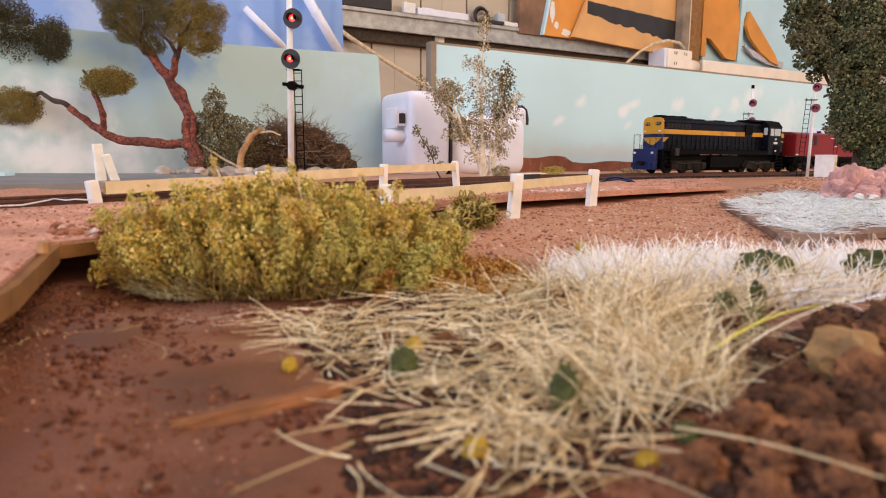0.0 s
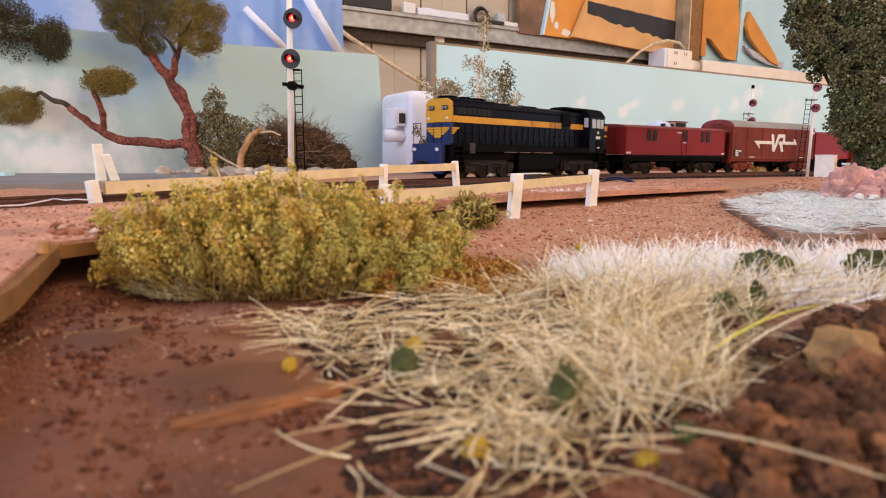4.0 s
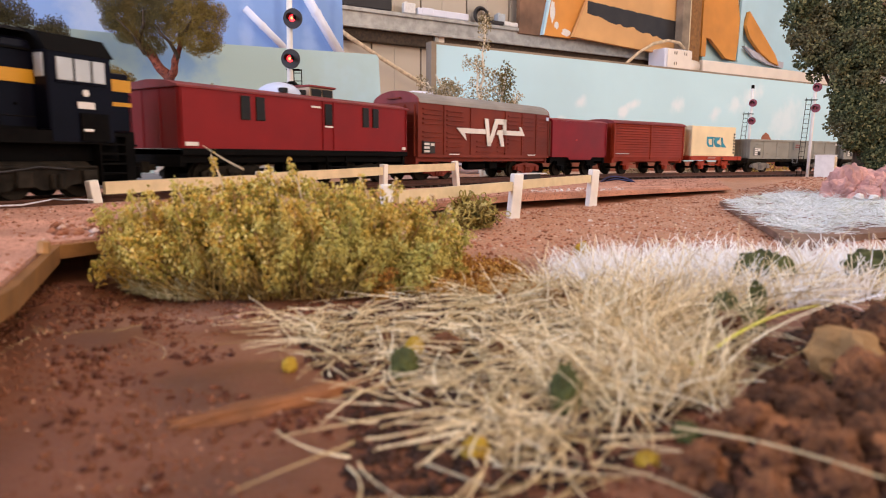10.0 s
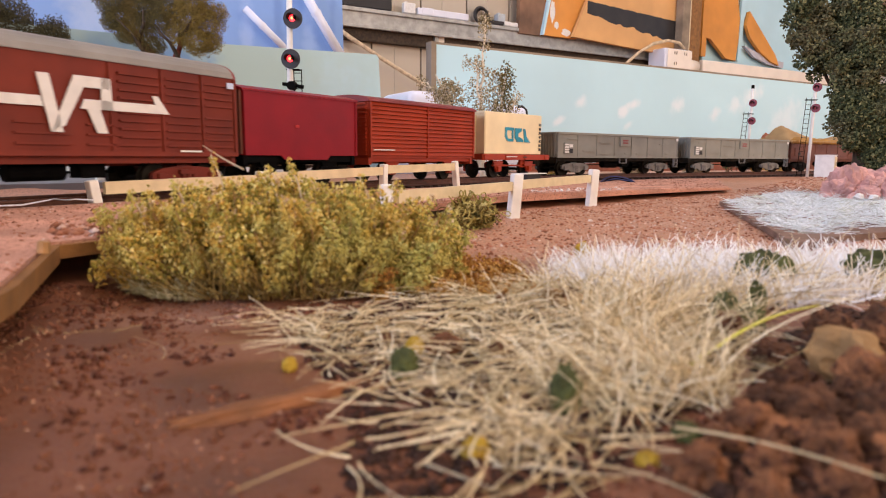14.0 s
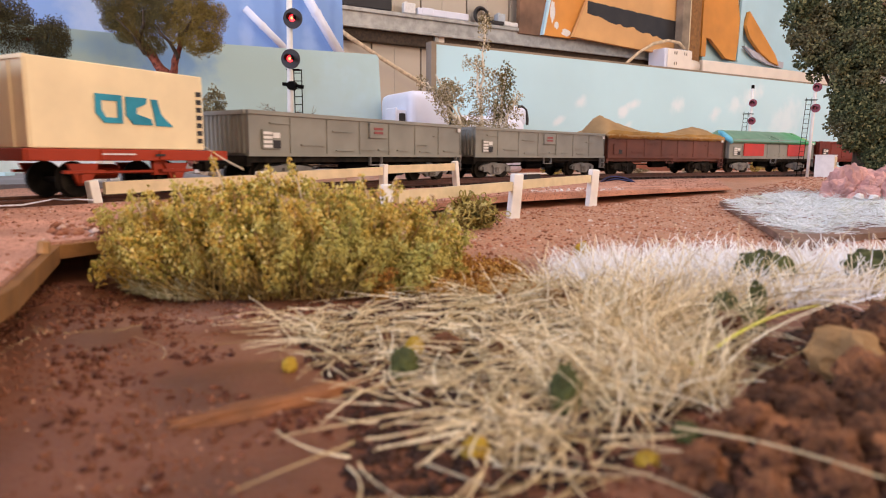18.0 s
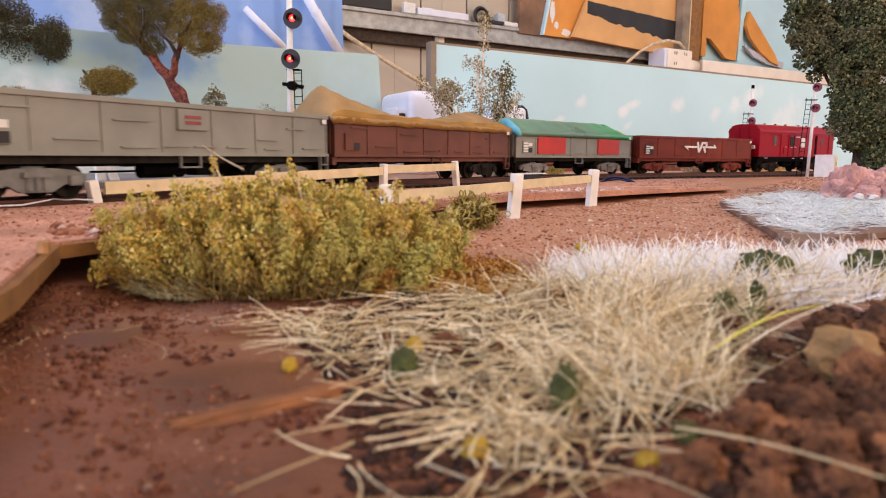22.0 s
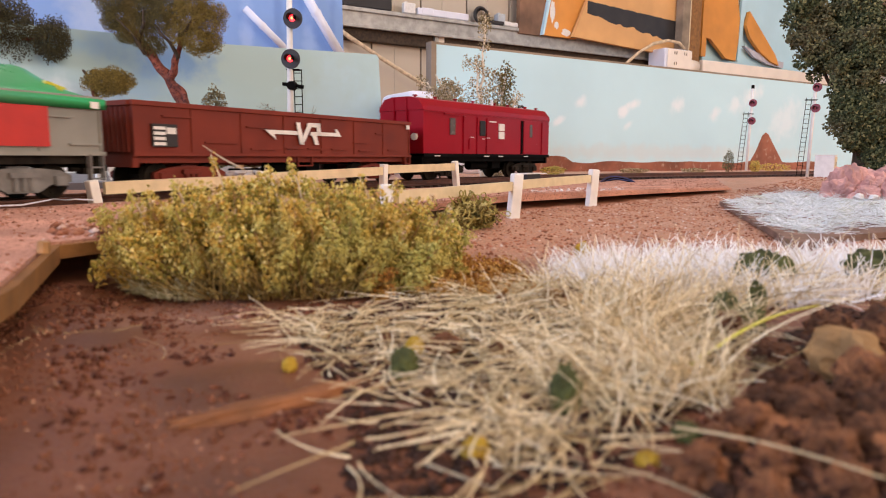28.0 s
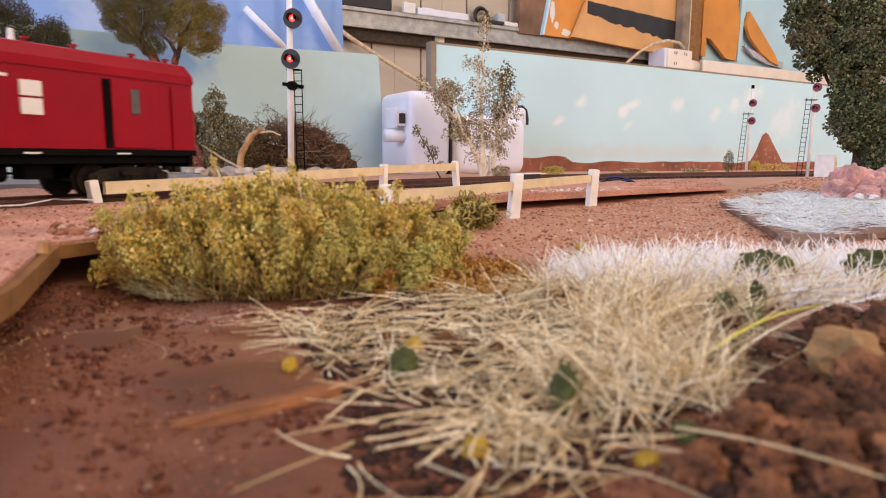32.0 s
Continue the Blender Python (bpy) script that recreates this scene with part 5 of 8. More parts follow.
    for bx in (-L + 0.0225, L - 0.0225):
        bogie(ob, bx, bogie_mat or SOOT)
    return ob, L


BOGIEGREY = mat("dusty_bogie_grey", (0.20, 0.19, 0.175), 0.7, vary=0.3, scale=200)
gondola(0.3935, 0.5366, "open_wagon", "grey bogie open wagon with ribbed sides, empty", GREYPAINT, bogie_mat=BOGIEGREY)
gondola(0.5510, 0.6920, "open_wagon", "grey bogie open wagon with ribbed sides, empty", GREYPAINT, bogie_mat=BOGIEGREY)
brown, BL = gondola(0.6962, 0.8405, "open_wagon", "faded brown bogie open wagon under an ochre sagging tarpaulin", BROWN, ztop=0.0290, emblem="none")


def load_cover(ob, L, material, label, shape, z0, xa, xb, wave=0.0006):
    """A tarpaulin: a sheet with thickness draped over the load. shape(u, w) is its height at u along, w across."""
    nx, ny = 56, 15
    bm = bmesh.new()
    rings = []
    for i in range(nx + 1):
        u = i / nx
        ring = []
        for j in range(ny + 1):
            w = -1 + 2 * j / ny
            x, y = xa + (xb - xa) * u, w * (HW + 0.0010)
            ring.append(bm.verts.new((x, y, shape(u, w))))
        rings.append(ring)
    for a, b in zip(rings, rings[1:]):
        for j in range(ny):
            bm.faces.new((a[j], b[j], b[j + 1], a[j + 1]))
    ext = bmesh.ops.extrude_face_region(bm, geom=bm.faces[:])
    for v in ext["geom"]:
        if isinstance(v, bmesh.types.BMVert):
            v.co.z -= 0.0004 if abs(v.co.y) < HW + 0.0008 else 0.0030 + wave * noise.noise(Vector((v.co.x * 160, v.co.y * 50, 1)))
    return part("tarpaulin", bm, material, ob, label, smooth=True)


def tan_shape(u, w):
    h1 = 0.0112 * math.exp(-(max(0, u - 0.05) / 0.20) ** 1.5) + 0.0062 * math.exp(-((u - 0.85) / 0.17) ** 2) + 0.0026
    h1 *= min(1, u / 0.05 + 0.05) * min(1, (1 - u) / 0.08 + 0.03)
    return 0.0292 + h1 * max(0.0, 1 - abs(w) ** 1.7) + 0.0009 * noise.noise(Vector((u * 22, w * 5, 4))) + 0.0005 * noise.noise(Vector((u * 12, w * 3, 0)))


def green_shape(u, w):
    h1 = 0.0088 * min(1, u / 0.06 + 0.1) * min(1, (1 - u) / 0.12 + 0.05)
    return 0.0282 + h1 * max(0.0, 1 - max(0, abs(w) - 0.12) / 0.88) ** 0.8 + (0.0004 * noise.noise(Vector((u * 16, w * 3, 8)))) * (1 - abs(w) ** 6)


cover = load_cover(brown, BL, TARP_TAN, "sagging ochre canvas tarpaulin", tan_shape, 0.029, -BL - 0.0015, BL + 0.0010)
HEM = mat("ochre_hem_canvas", (0.33, 0.17, 0.035), 0.85, vary=0.25, scale=60, fine=1500, bump=0.4)
for sy in (-1, 1):
    bm = bmesh.new()
    rows = []
    for i in range(61):
        x = -BL - 0.0012 + (2 * BL + 0.0020) * i / 60
        fold = 0.00012 * math.sin(i * 1.3) + 0.00025 * noise.noise(Vector((i * 0.4, sy, 0)))
        y = sy * (HW + 0.0010 + abs(fold))
        low = 0.0268 + 0.0007 * noise.noise(Vector((i * 0.23, sy * 3, 5))) + 0.0003 * noise.noise(Vector((i * 1.1, sy, 9)))
        top = tan_shape(i / 60, 0.90) + 0.0009
        rows.append([bm.verts.new(p) for p in ((x, y, low), (x, sy * (HW + 0.0008), top), (x, sy * (HW + 0.0004), top - 0.0003), (x, y - sy * 0.0004, low))])
    for p, q in zip(rows, rows[1:]):
        for k in range(4):
            bm.faces.new((p[k], p[(k + 1) % 4], q[(k + 1) % 4], q[k]))
    bm.faces.new(rows[0])
    bm.faces.new(rows[-1][::-1])
    part("hem", bm, HEM, cover, "bright ochre hanging hem", smooth=True)
green, GL = gondola(0.8475, 0.9790, "open_wagon", "grey bogie open wagon with red doors under a green tarpaulin", GREYPAINT, ztop=0.0285, emblem="none", bogie_mat=BOGIEGREY,
                    panels=((-0.0450, -0.0160), (0.0220, 0.0490)))
load_cover(green, GL, TARP_GREEN, "green plastic tarpaulin with pale ends", green_shape, 0.0285, -GL - 0.0005, GL + 0.0010, 0.0001)
bm = bmesh.new()
tube(bm, [(-GL + 0.0012, -0.0040, 0.0352), (-GL + 0.0002, -0.0080, 0.0338), (-GL - 0.0006, -0.0125, 0.0308), (-GL + 0.0006, -0.0158, 0.0280), (-GL + 0.0020, -0.0170, 0.0252)], [0.0012, 0.0022, 0.0025, 0.0024, 0.0014], 8)
part("tied_cloth", bm, TARP_BLUE, green, "pale blue knotted cloth", smooth=True)
# crossed strips of yellow tape at the bright end of the sheet
bm = bmesh.new()
for x0, x1, w0, w1 in ((GL - 0.0140, GL - 0.0060, -0.72, -0.55), (GL - 0.0110, GL - 0.0088, -0.86, -0.42)):
    a, b = [(x, w * (HW + 0.0010), green_shape((x + GL + 0.0005) / (2 * GL + 0.0015), w) + 0.0003) for x, w in ((x0, w0), (x1, w1))]
    rod(bm, a, b, 0.00055, 0.00045, seg=5)
part("tape_cross", bm, YELLOWTAPE, green, "yellow tape cross")
gondola(0.9893, 1.1358, "open_wagon", "red-brown bogie open wagon with a white arrow emblem, empty", WAGONRED, ztop=0.0288, emblem="arrow", bogie_mat=WAGONRED)


# -- crimson brake van at the tail --
def brake_van(s0, s1):
    ob, L = vehicle("brake_van", "bright crimson brake van with a sliding door ajar", s0, s1, 0.036, "van")
    R = L - 0.0045
    bm = bmesh.new()
    prof = [(-HW, 0.0140), (-HW, 0.0360), (-HW + 0.0006, 0.0382), (-0.0115, 0.0418), (-0.006, 0.0430), (0.006, 0.0430), (0.0115, 0.0418), (HW - 0.0006, 0.0382), (HW, 0.0360), (HW, 0.0140)]
    loft_x(bm, [-L, L], prof)
    part("body", bm, CRIMSON, ob)
    for sx in (-1, 1):
        x = sx * L
        bm = bmesh.new()
        loft_x(bm, sorted([x - 0.0006, x + 0.0006]), [(y * 1.015, z) for y, z in prof if z > 0.03])
        part("end_rim", bm, CRIMSON, ob)
        for y in (-0.0045, 0.0045):
            part("end_post", box(bmesh.new(), x - 0.0012, x + 0.0012, y - 0.0003, y + 0.0003, 0.014, 0.0424), CRIMSON, ob)
    for sy in (-1, 1):
        y = sy * (HW + 0.0002)
        part("gutter", box(bmesh.new(), -L, L, y - 0.0003, y + 0.0003, 0.0354, 0.0360), CRIMSON, ob)
        part("door_runner", box(bmesh.new(), -L + 0.0160, -L + 0.0345, y - 0.0006, y + 0.0003, 0.0344, 0.0353), CRIMSON, ob)
        boxes("body_strip", [(x, x + 0.0006, y - 0.0004, y + 0.0003, 0.0142, 0.0342) for x in (-L + 0.0325, -L + 0.0450, -L + 0.0540, L - 0.0090)], CRIMSON, ob)
        bm = bmesh.new()
        box(bm, R - 0.0285, R - 0.0264, y - 0.0003, y + 0.0003, 0.0144, 0.0342)
        part("door_gap", bm, BLACK, ob, "dark gap of the open sliding door")
        bm = bmesh.new()
        box(bm, R - 0.0263, R - 0.0110, y - 0.0007, y + 0.0003, 0.0144, 0.0345, 0.0002)
        d = part("sliding_door", bm, CRIMSON, ob)
        for x, w, z0, z1, mm in ((-L + 0.0210, 0.0046, 0.0240, 0.0328, BROWNGLASS), (-L + 0.0475, 0.0054, 0.0240, 0.0326, DARKGLASS)):
            bm = bmesh.new()
            box(bm, x, x + w, y - 0.0005, y + 0.0003, z0, z1, 0.0004)
            part("window", bm, mm, ob)
        bm = bmesh.new()
        box(bm, R - 0.0200, R - 0.0168, y - 0.0010, y + 0.0003, 0.0244, 0.0322, 0.0004)
        part("door_window", bm, BROWNGLASS, d)
        for z0, z1 in ((0.0228, 0.0270), (0.0276, 0.0316)):
            part("notice_panel", box(bmesh.new(), R - 0.0525, R - 0.0468, y - 0.0005, y + 0.0003, z0, z1), WHITE, ob, "white square notice panel")
        bars(ob, R - 0.0620, y - 0.0004, 0.0318, 0.0065, 0.0012, 1, WHITE)
        for x, z in ((-L + 0.0385, 0.0228), (-L + 0.0490, 0.0222), (-L + 0.0540, 0.0228)):
            bars(ob, x, y - 0.0005, z, 0.0028, 0.0006, 1, WHITE)
        bm = bmesh.new()
        box(bm, -L + 0.0378, -L + 0.0405, y - 0.0003, y + 0.0003, 0.0165, 0.0220)
        part("hatch", bm, CRIMSON, ob)
        bm = bmesh.new()
        box(bm, -L, L, y - 0.0005, y + 0.0003, 0.0122, 0.0140)
        part("sole_bar", bm, BLACK, ob)
        for x in (-L + 0.008, -0.010, 0.004, L - 0.030):
            bars(ob, x, y - 0.0006, 0.0124, 0.0045, 0.0008, 1, WHITE)
    for x in (-L + 0.003, -L + 0.019, -L + 0.036, -L + 0.052, 0.012, 0.026, L - 0.016, L - 0.003):
        bm = bmesh.new()
        rod(bm, (x, -0.007, 0.0422), (x, -0.007, 0.0434), 0.0007, seg=8)
        rod(bm, (x, -0.007, 0.0434), (x, -0.007, 0.0440), 0.0012, seg=8)
        part("roof_vent", bm, CRIMSON, ob)
    bm = bmesh.new()
    rod(bm, (-L - 0.0015, -0.0100, 0.0225), (-L + 0.0005, -0.0100, 0.0225), 0.0018, seg=14)
    part("marker_lamp", bm, WHITE, ob, "white marker lamp")
    bm = bmesh.new()
    rod(bm, (0.008, -0.008, 0.0420), (0.008, -0.008, 0.0454), 0.0010, 0.0007, seg=8)
    part("chimney", bm, WHITE, ob)
    under(ob, L, BLACK)
    for bx in (-L + 0.023, L - 0.023):
        bogie(ob, bx, SOOT)
    return ob


brake_van(1.1470, 1.2698)
# ---- boards behind the line ----
def board_frame(x, y, deg):
    return pose(x, y, 0, 0, 0, deg)


BOARD = board_frame(-0.007, 0.566, 30.6)  # local x along the board, y away from the camera, z up


def painted_board(name, label, m, prof, material, thick=0.006):
    bm = bmesh.new()
    prism(bm, prof, 0.0, thick)
    return single(name, bm, material, label, "backdrop board", m)


def dab(bm, x, z, w, h, seed, n=26):
    """An uneven flat patch of paint."""
    pts = []
    for i in range(n):
        a = 2 * math.pi * i / n
        k = 1 + 0.35 * noise.noise(Vector((math.cos(a) * 1.4 + seed, math.sin(a) * 1.4, seed)))
        pts.append((x + w / 2 * k * math.cos(a), z + h / 2 * k * math.sin(a)))
    prism(bm, pts, -0.0003, 0.0002)


sky_board = thing("sky_backdrop", "pale turquoise painted backdrop board with clouds and red hills", "backdrop board", BOARD)
bm = bmesh.new()
prism(bm, [(0.0, -0.004), (0.95, -0.004), (0.95, 0.106), (0.0, 0.106)], 0, 0.006)
part("panel", bm, SKYBOARD, sky_board)
bm = bmesh.new()
hills = [(0.082, -0.002), (0.62, -0.002), (0.62, 0.009)]
top = []
for i in range(60):
    x = 0.62 - (0.62 - 0.082) * i / 59
    top.append((x, 0.0060 + 0.0040 * (0.5 + noise.noise(Vector((x * 26, 0, 0)))) + (0.004 if 0.085 < x < 0.15 else 0)))
prism(bm, hills[:2] + top, -0.0003, 0.0002)
part("painted_hills", bm, RUSTHILL, sky_board, "rust-red painted hills")
bm = bmesh.new()
prism(bm, [(0.432, 0.004), (0.503, 0.004), (0.492, 0.016), (0.478, 0.030), (0.467, 0.0415), (0.462, 0.0435), (0.456, 0.040), (0.446, 0.022)], -0.0007, 0.0002)
part("painted_peak", bm, RUSTHILL, sky_board)
bm = bmesh.new()
box(bm, -0.005, 0.0, -0.001, 0.008, -0.004, 0.108)
box(bm, 0.0, 0.95, 0.0005, 0.008, 0.1062, 0.108)
part("raw_edge", bm, GREYWOOD, sky_board)

left_board = painted_board("green_sky_backdrop", "pale green-blue painted backdrop board with misty cloud", board_frame(-0.06, 0.545, 29),
                           [(-0.42, -0.004), (0.0145, -0.004), (0.0125, 0.02), (0.0095, 0.050), (0.0072, 0.092), (0.0050, 0.0945), (-0.119, 0.0925), (-0.21, 0.0940), (-0.42, 0.096)], LEFTSKY, 0.005)
blue_board = painted_board("blue_backdrop", "deep blue streaky painted board standing behind", board_frame(-0.11, 0.75, 29),
                           [(-0.60, -0.004), (-0.0010, -0.004), (-0.0035, 0.20), (-0.0040, 0.30), (-0.60, 0.30)], BLUEPAINT, 0.006)
for i, (a, b, r) in enumerate((((-0.112, -0.012, 0.160), (-0.066, -0.012, 0.1185), 0.0036), ((-0.056, -0.014, 0.190), (-0.0075, -0.014, 0.116), 0.0050))):
    ob = thing("plastic_pipe", "white plastic pipe leaning on the blue board", "pipe", board_frame(-0.11, 0.75, 29))
    bm = bmesh.new()
    rod(bm, a, b, r, seg=14)
    va, vb = Vector(a), Vector(b)
    d = (vb - va).normalized()
    rod(bm, vb, vb + d * (0.20 if i == 0 else 0.17), r, seg=14)
    part("tube", bm, PLASTIC, ob, smooth=True)
    bm = bmesh.new()
    c = va + (vb - va) * 0.35
    rod(bm, c, c + d * 0.004, r * 1.12, seg=14)
    part("collar", bm, PLASTIC, ob)

# ---- on and against the back wall (u along it from its own zero, v towards the room) ----
WALLFRAME = pose(-0.0182, 1.4716, 0, 0, 0, 30.6)


def before_wall(v):
    """The frame of a plane v metres before the wall, for things that hang or lean there."""
    k = (1.276 - v) / 1.276
    return Matrix.Translation((EYE[0], EYE[1], EYE[2])) @ Matrix.Scale(k, 4) @ Matrix.Translation((-EYE[0], -EYE[1], -EYE[2])) @ WALLFRAME @ Matrix.Translation((0, v, 0))


beam = thing("shelf_beam", "galvanised steel channel beam along the wall", "beam", before_wall(0.034))
bm = bmesh.new()
box(bm, -0.75, 0.84, -0.028, 0.0, 0.275, 0.311, 0.002)
part("web", bm, GALV, beam)
bm = bmesh.new()
box(bm, -0.75, 0.84, -0.034, -0.0285, 0.305, 0.313, 0.001)
box(bm, -0.75, 0.84, -0.034, -0.0285, 0.273, 0.279, 0.001)
part("lip", bm, GALV, beam)

# added dark strip: the shade under the beam, put into a solid
batten = thing("beam_shade", "dark strip standing in for the shade under the steel beam", "batten", WALLFRAME)
bm = bmesh.new()
box(bm, -0.75, 1.9, -0.018, 0.0, 0.2440, 0.2720, 0.002)
part("strip", bm, DARKTWIG, batten)
# ---- fences ----
def post(parent, x, y, z0, z1, w, d, material, turn=0.0, tilt=0.0, label=""):
    bm = bmesh.new()
    box(bm, -w / 2, w / 2, -d / 2, d / 2, 0, z1 - z0, min(w, d) * 0.12)
    for v in bm.verts:
        if v.co.z > (z1 - z0) * 0.85:
            v.co.x *= 0.92
    ob = part("post", bm, material, parent, label)
    ob.matrix_basis = pose(x, y, z0, 0, tilt, turn)
    return ob


def rail_between(parent, a, b, h, d, material):
    """A plank from a to b (middle points), h high and d thick, slightly uneven."""
    a, b = Vector(a), Vector(b)
    n = 7
    side = Vector((b.y - a.y, a.x - b.x, 0)).normalized() * d / 2
    bm = bmesh.new()
    rings = []
    for i in range(n):
        c = a.lerp(b, i / (n - 1))
        k = 1 + 0.07 * noise.noise(c * 90)
        up = Vector((0, 0, h / 2 * k))
        rings.append([bm.verts.new(c + s * side + t * up) for s, t in ((-1, -1), (1, -1), (1, 1), (-1, 1))])
    for p, q in zip(rings, rings[1:]):
        for j in range(4):
            bm.faces.new((p[j], p[(j + 1) % 4], q[(j + 1) % 4], q[j]))
    bm.faces.new(rings[0][::-1])
    bm.faces.new(rings[-1])
    part("rail", bm, material, parent)


far_fence = thing("crossing_fence", "cream painted low timber fence beside the sand road", "fence", group="crossing fences")
FAR = [(-0.0999, 0.1875, 0.0052), (-0.0657, 0.2347, 0.0068), (-0.0267, 0.2885, 0.0090), (0.0069, 0.335, 0.0103)]
for i, (x, y, z1) in enumerate(FAR):
    post(far_fence, x, y, -0.0045, z1, 0.0030, 0.0030, FENCEWHITE, 57, (-8, 0, 3, -9)[i])
for (x0, y0, z0), (x1, y1, z1) in zip(FAR, FAR[1:]):
    h0, h1 = z0 - 0.0024, z1 - 0.0030
    rail_between(far_fence, (x0 + 0.0016, y0 + 0.0014, h0), (x1 - 0.0005, y1 - 0.0008, h1), 0.0036, 0.0016, FENCEWOOD)

near_fence = thing("crossing_fence", "white-posted cream timber fence standing in red sand", "fence", group="crossing fences")
NEAR = [(-0.0143, 0.164, 0.0055, 0.0031), (0.0237, 0.2215, 0.0069, 0.0039), (0.0625, 0.2757, 0.0075, 0.0039)]
for i, (x, y, z1, w) in enumerate(NEAR):
    post(near_fence, x, y, -0.0095, z1, w, w * 0.9, FENCEWHITE, 20, (0, 5, 4)[i])
rail_between(near_fence, (-0.0120, 0.1655, 0.0022), (0.0226, 0.2205, 0.0026), 0.0031, 0.0018, FENCEWOOD)
rail_between(near_fence, (0.0252, 0.2232, 0.0030), (0.0612, 0.2745, 0.0036), 0.0031, 0.0018, FENCEWOOD)

end_fence = thing("crossing_fence", "pair of white leaning fence posts behind the line", "fence", group="crossing fences")
post(end_fence, -0.1570, 0.300, -0.003, 0.0172, 0.0042, 0.0036, FENCEWHITE, 40, -3)
post(end_fence, -0.1515, 0.303, -0.003, 0.0130, 0.0040, 0.0036, FENCEWHITE, 40, -16)

# ---- foliage and grass ----
def leaf_mesh(name, blobs, size, material, seed, flat=0.55, shell=0.45):
    """Many small leaf pieces filling blobs of (centre, radii, count)."""
    rng = np.random.default_rng(seed)
    V, F = [], []
    base = 0
    for (cx, cy, cz), (rx, ry, rz), count in blobs:
        d = rng.normal(size=(count, 3))
        d /= np.linalg.norm(d, axis=1)[:, None]
        lump = np.array([1 + 0.33 * noise.noise(Vector((a[0] * 1.9 + cx * 90, a[1] * 1.9, a[2] * 1.9 + seed))) + 0.16 * noise.noise(Vector((a[0] * 5, a[1] * 5 + cz * 70, a[2] * 5))) for a in d])
        r = (shell + (1 - shell) * rng.random(count)) ** 0.6 * lump
        P = d * r[:, None] * np.array([rx, ry, rz]) + np.array([cx, cy, cz])
        s = size * rng.uniform(0.55, 1.35, count)
        ax = rng.normal(size=(count, 3))
        ax /= np.linalg.norm(ax, axis=1)[:, None]
        t = np.cross(ax, rng.normal(size=(count, 3)))
        t /= np.linalg.norm(t, axis=1)[:, None]
        b = np.cross(ax, t)
        for i in range(count):
            p, q, u, w, k = P[i], ax[i], t[i], b[i], s[i]
            V += [p + u * k, p - u * k * 0.5 + w * k * 0.8, p - u * k * 0.5 - w * k * 0.8, p + q * k * flat, p - q * k * flat]
            F += [(base, base + 1, base + 3), (base + 1, base + 2, base + 3), (base + 2, base, base + 3), (base + 1, base, base + 4), (base + 2, base + 1, base + 4), (base, base + 2, base + 4)]
            base += 5
    return raw(name, V, F, material)


def blades(name, starts, material, radius, seed, rings=5, curl=0.18):
    """Grass: each blade a tapered three-sided stalk. starts: rows of x, y, z, azimuth, elevation, length, droop."""
    rng = np.random.default_rng(seed)
    V, F = [], []
    base = 0
    for x, y, z, az, el, ln, droop in starts:
        d = np.array([math.cos(az) * math.cos(el), math.sin(az) * math.cos(el), math.sin(el)])
        side = np.array([-math.sin(az), math.cos(az), 0.0])
        up = np.cross(d, side) * -1
        bend = rng.normal() * curl
        r0 = radius * rng.uniform(0.7, 1.3)
        for i in range(rings):
            u = i / (rings - 1)
            c = np.array([x, y, z]) + d * ln * u + side * bend * ln * u * u - np.array([0, 0, 1]) * droop * ln * u * u
            c[2] = max(c[2], z + 0.0001)
            r = r0 * (1 - 0.65 * u)
            for k in range(3):
                a = k * 2.0944
                V.append(c + side * math.cos(a) * r + up * math.sin(a) * r)
        for i in range(rings - 1):
            for k in range(3):
                p, q = base + i * 3 + k, base + i * 3 + (k + 1) % 3
                F.append((p, q, q + 3, p + 3))
        F.append((base, base + 2, base + 1))
        F.append((base + 3 * rings - 3, base + 3 * rings - 2, base + 3 * rings - 1))
        base += 3 * rings
    return raw(name, V, F, material)


def tangle(name, count, centre, radii, length, radius, material, seed):
    """Curling strands: each a smooth random walk kept inside an ellipsoid."""
    rng = np.random.default_rng(seed)
    V, F = [], []
    base = 0
    c, rr = np.array(centre), np.array(radii)
    for i in range(count):
        p = rng.normal(size=3)
        p = p / np.linalg.norm(p) * rng.random() ** 0.4
        d = rng.normal(size=3)
        turn = rng.normal(size=3)
        for k in range(10):
            d = d / np.linalg.norm(d)
            side = np.cross(d, turn)
            side /= np.linalg.norm(side)
            up = np.cross(d, side)
            r = radius * (1 - 0.05 * k)
            for j in range(3):
                V.append(c + p * rr + (side * math.cos(j * 2.0944) + up * math.sin(j * 2.0944)) * r)
            p = p + d * length / 10 / rr
            turn = turn + rng.normal(size=3) * 0.5
            d = d + np.cross(d, turn) * 0.45 - p * 0.4
        for k in range(9):
            for j in range(3):
                a, b = base + k * 3 + j, base + k * 3 + (j + 1) % 3
                F.append((a, b, b + 3, a + 3))
        base += 30
    return raw(name, V, F, material)


def inside(x, y, poly):
    c = False
    for (x0, y0), (x1, y1) in zip(poly, poly[1:] + poly[:1]):
        if (y0 > y) != (y1 > y) and x < (x1 - x0) * (y - y0) / (y1 - y0) + x0:
            c = not c
    return c


def scatter(poly, n, seed):
    rng = random.Random(seed)
    xs, ys = [p[0] for p in poly], [p[1] for p in poly]
    out = []
    while len(out) < n:
        x, y = rng.uniform(min(xs), max(xs)), rng.uniform(min(ys), max(ys))
        if inside(x, y, poly):
            out.append((x, y))
    return out


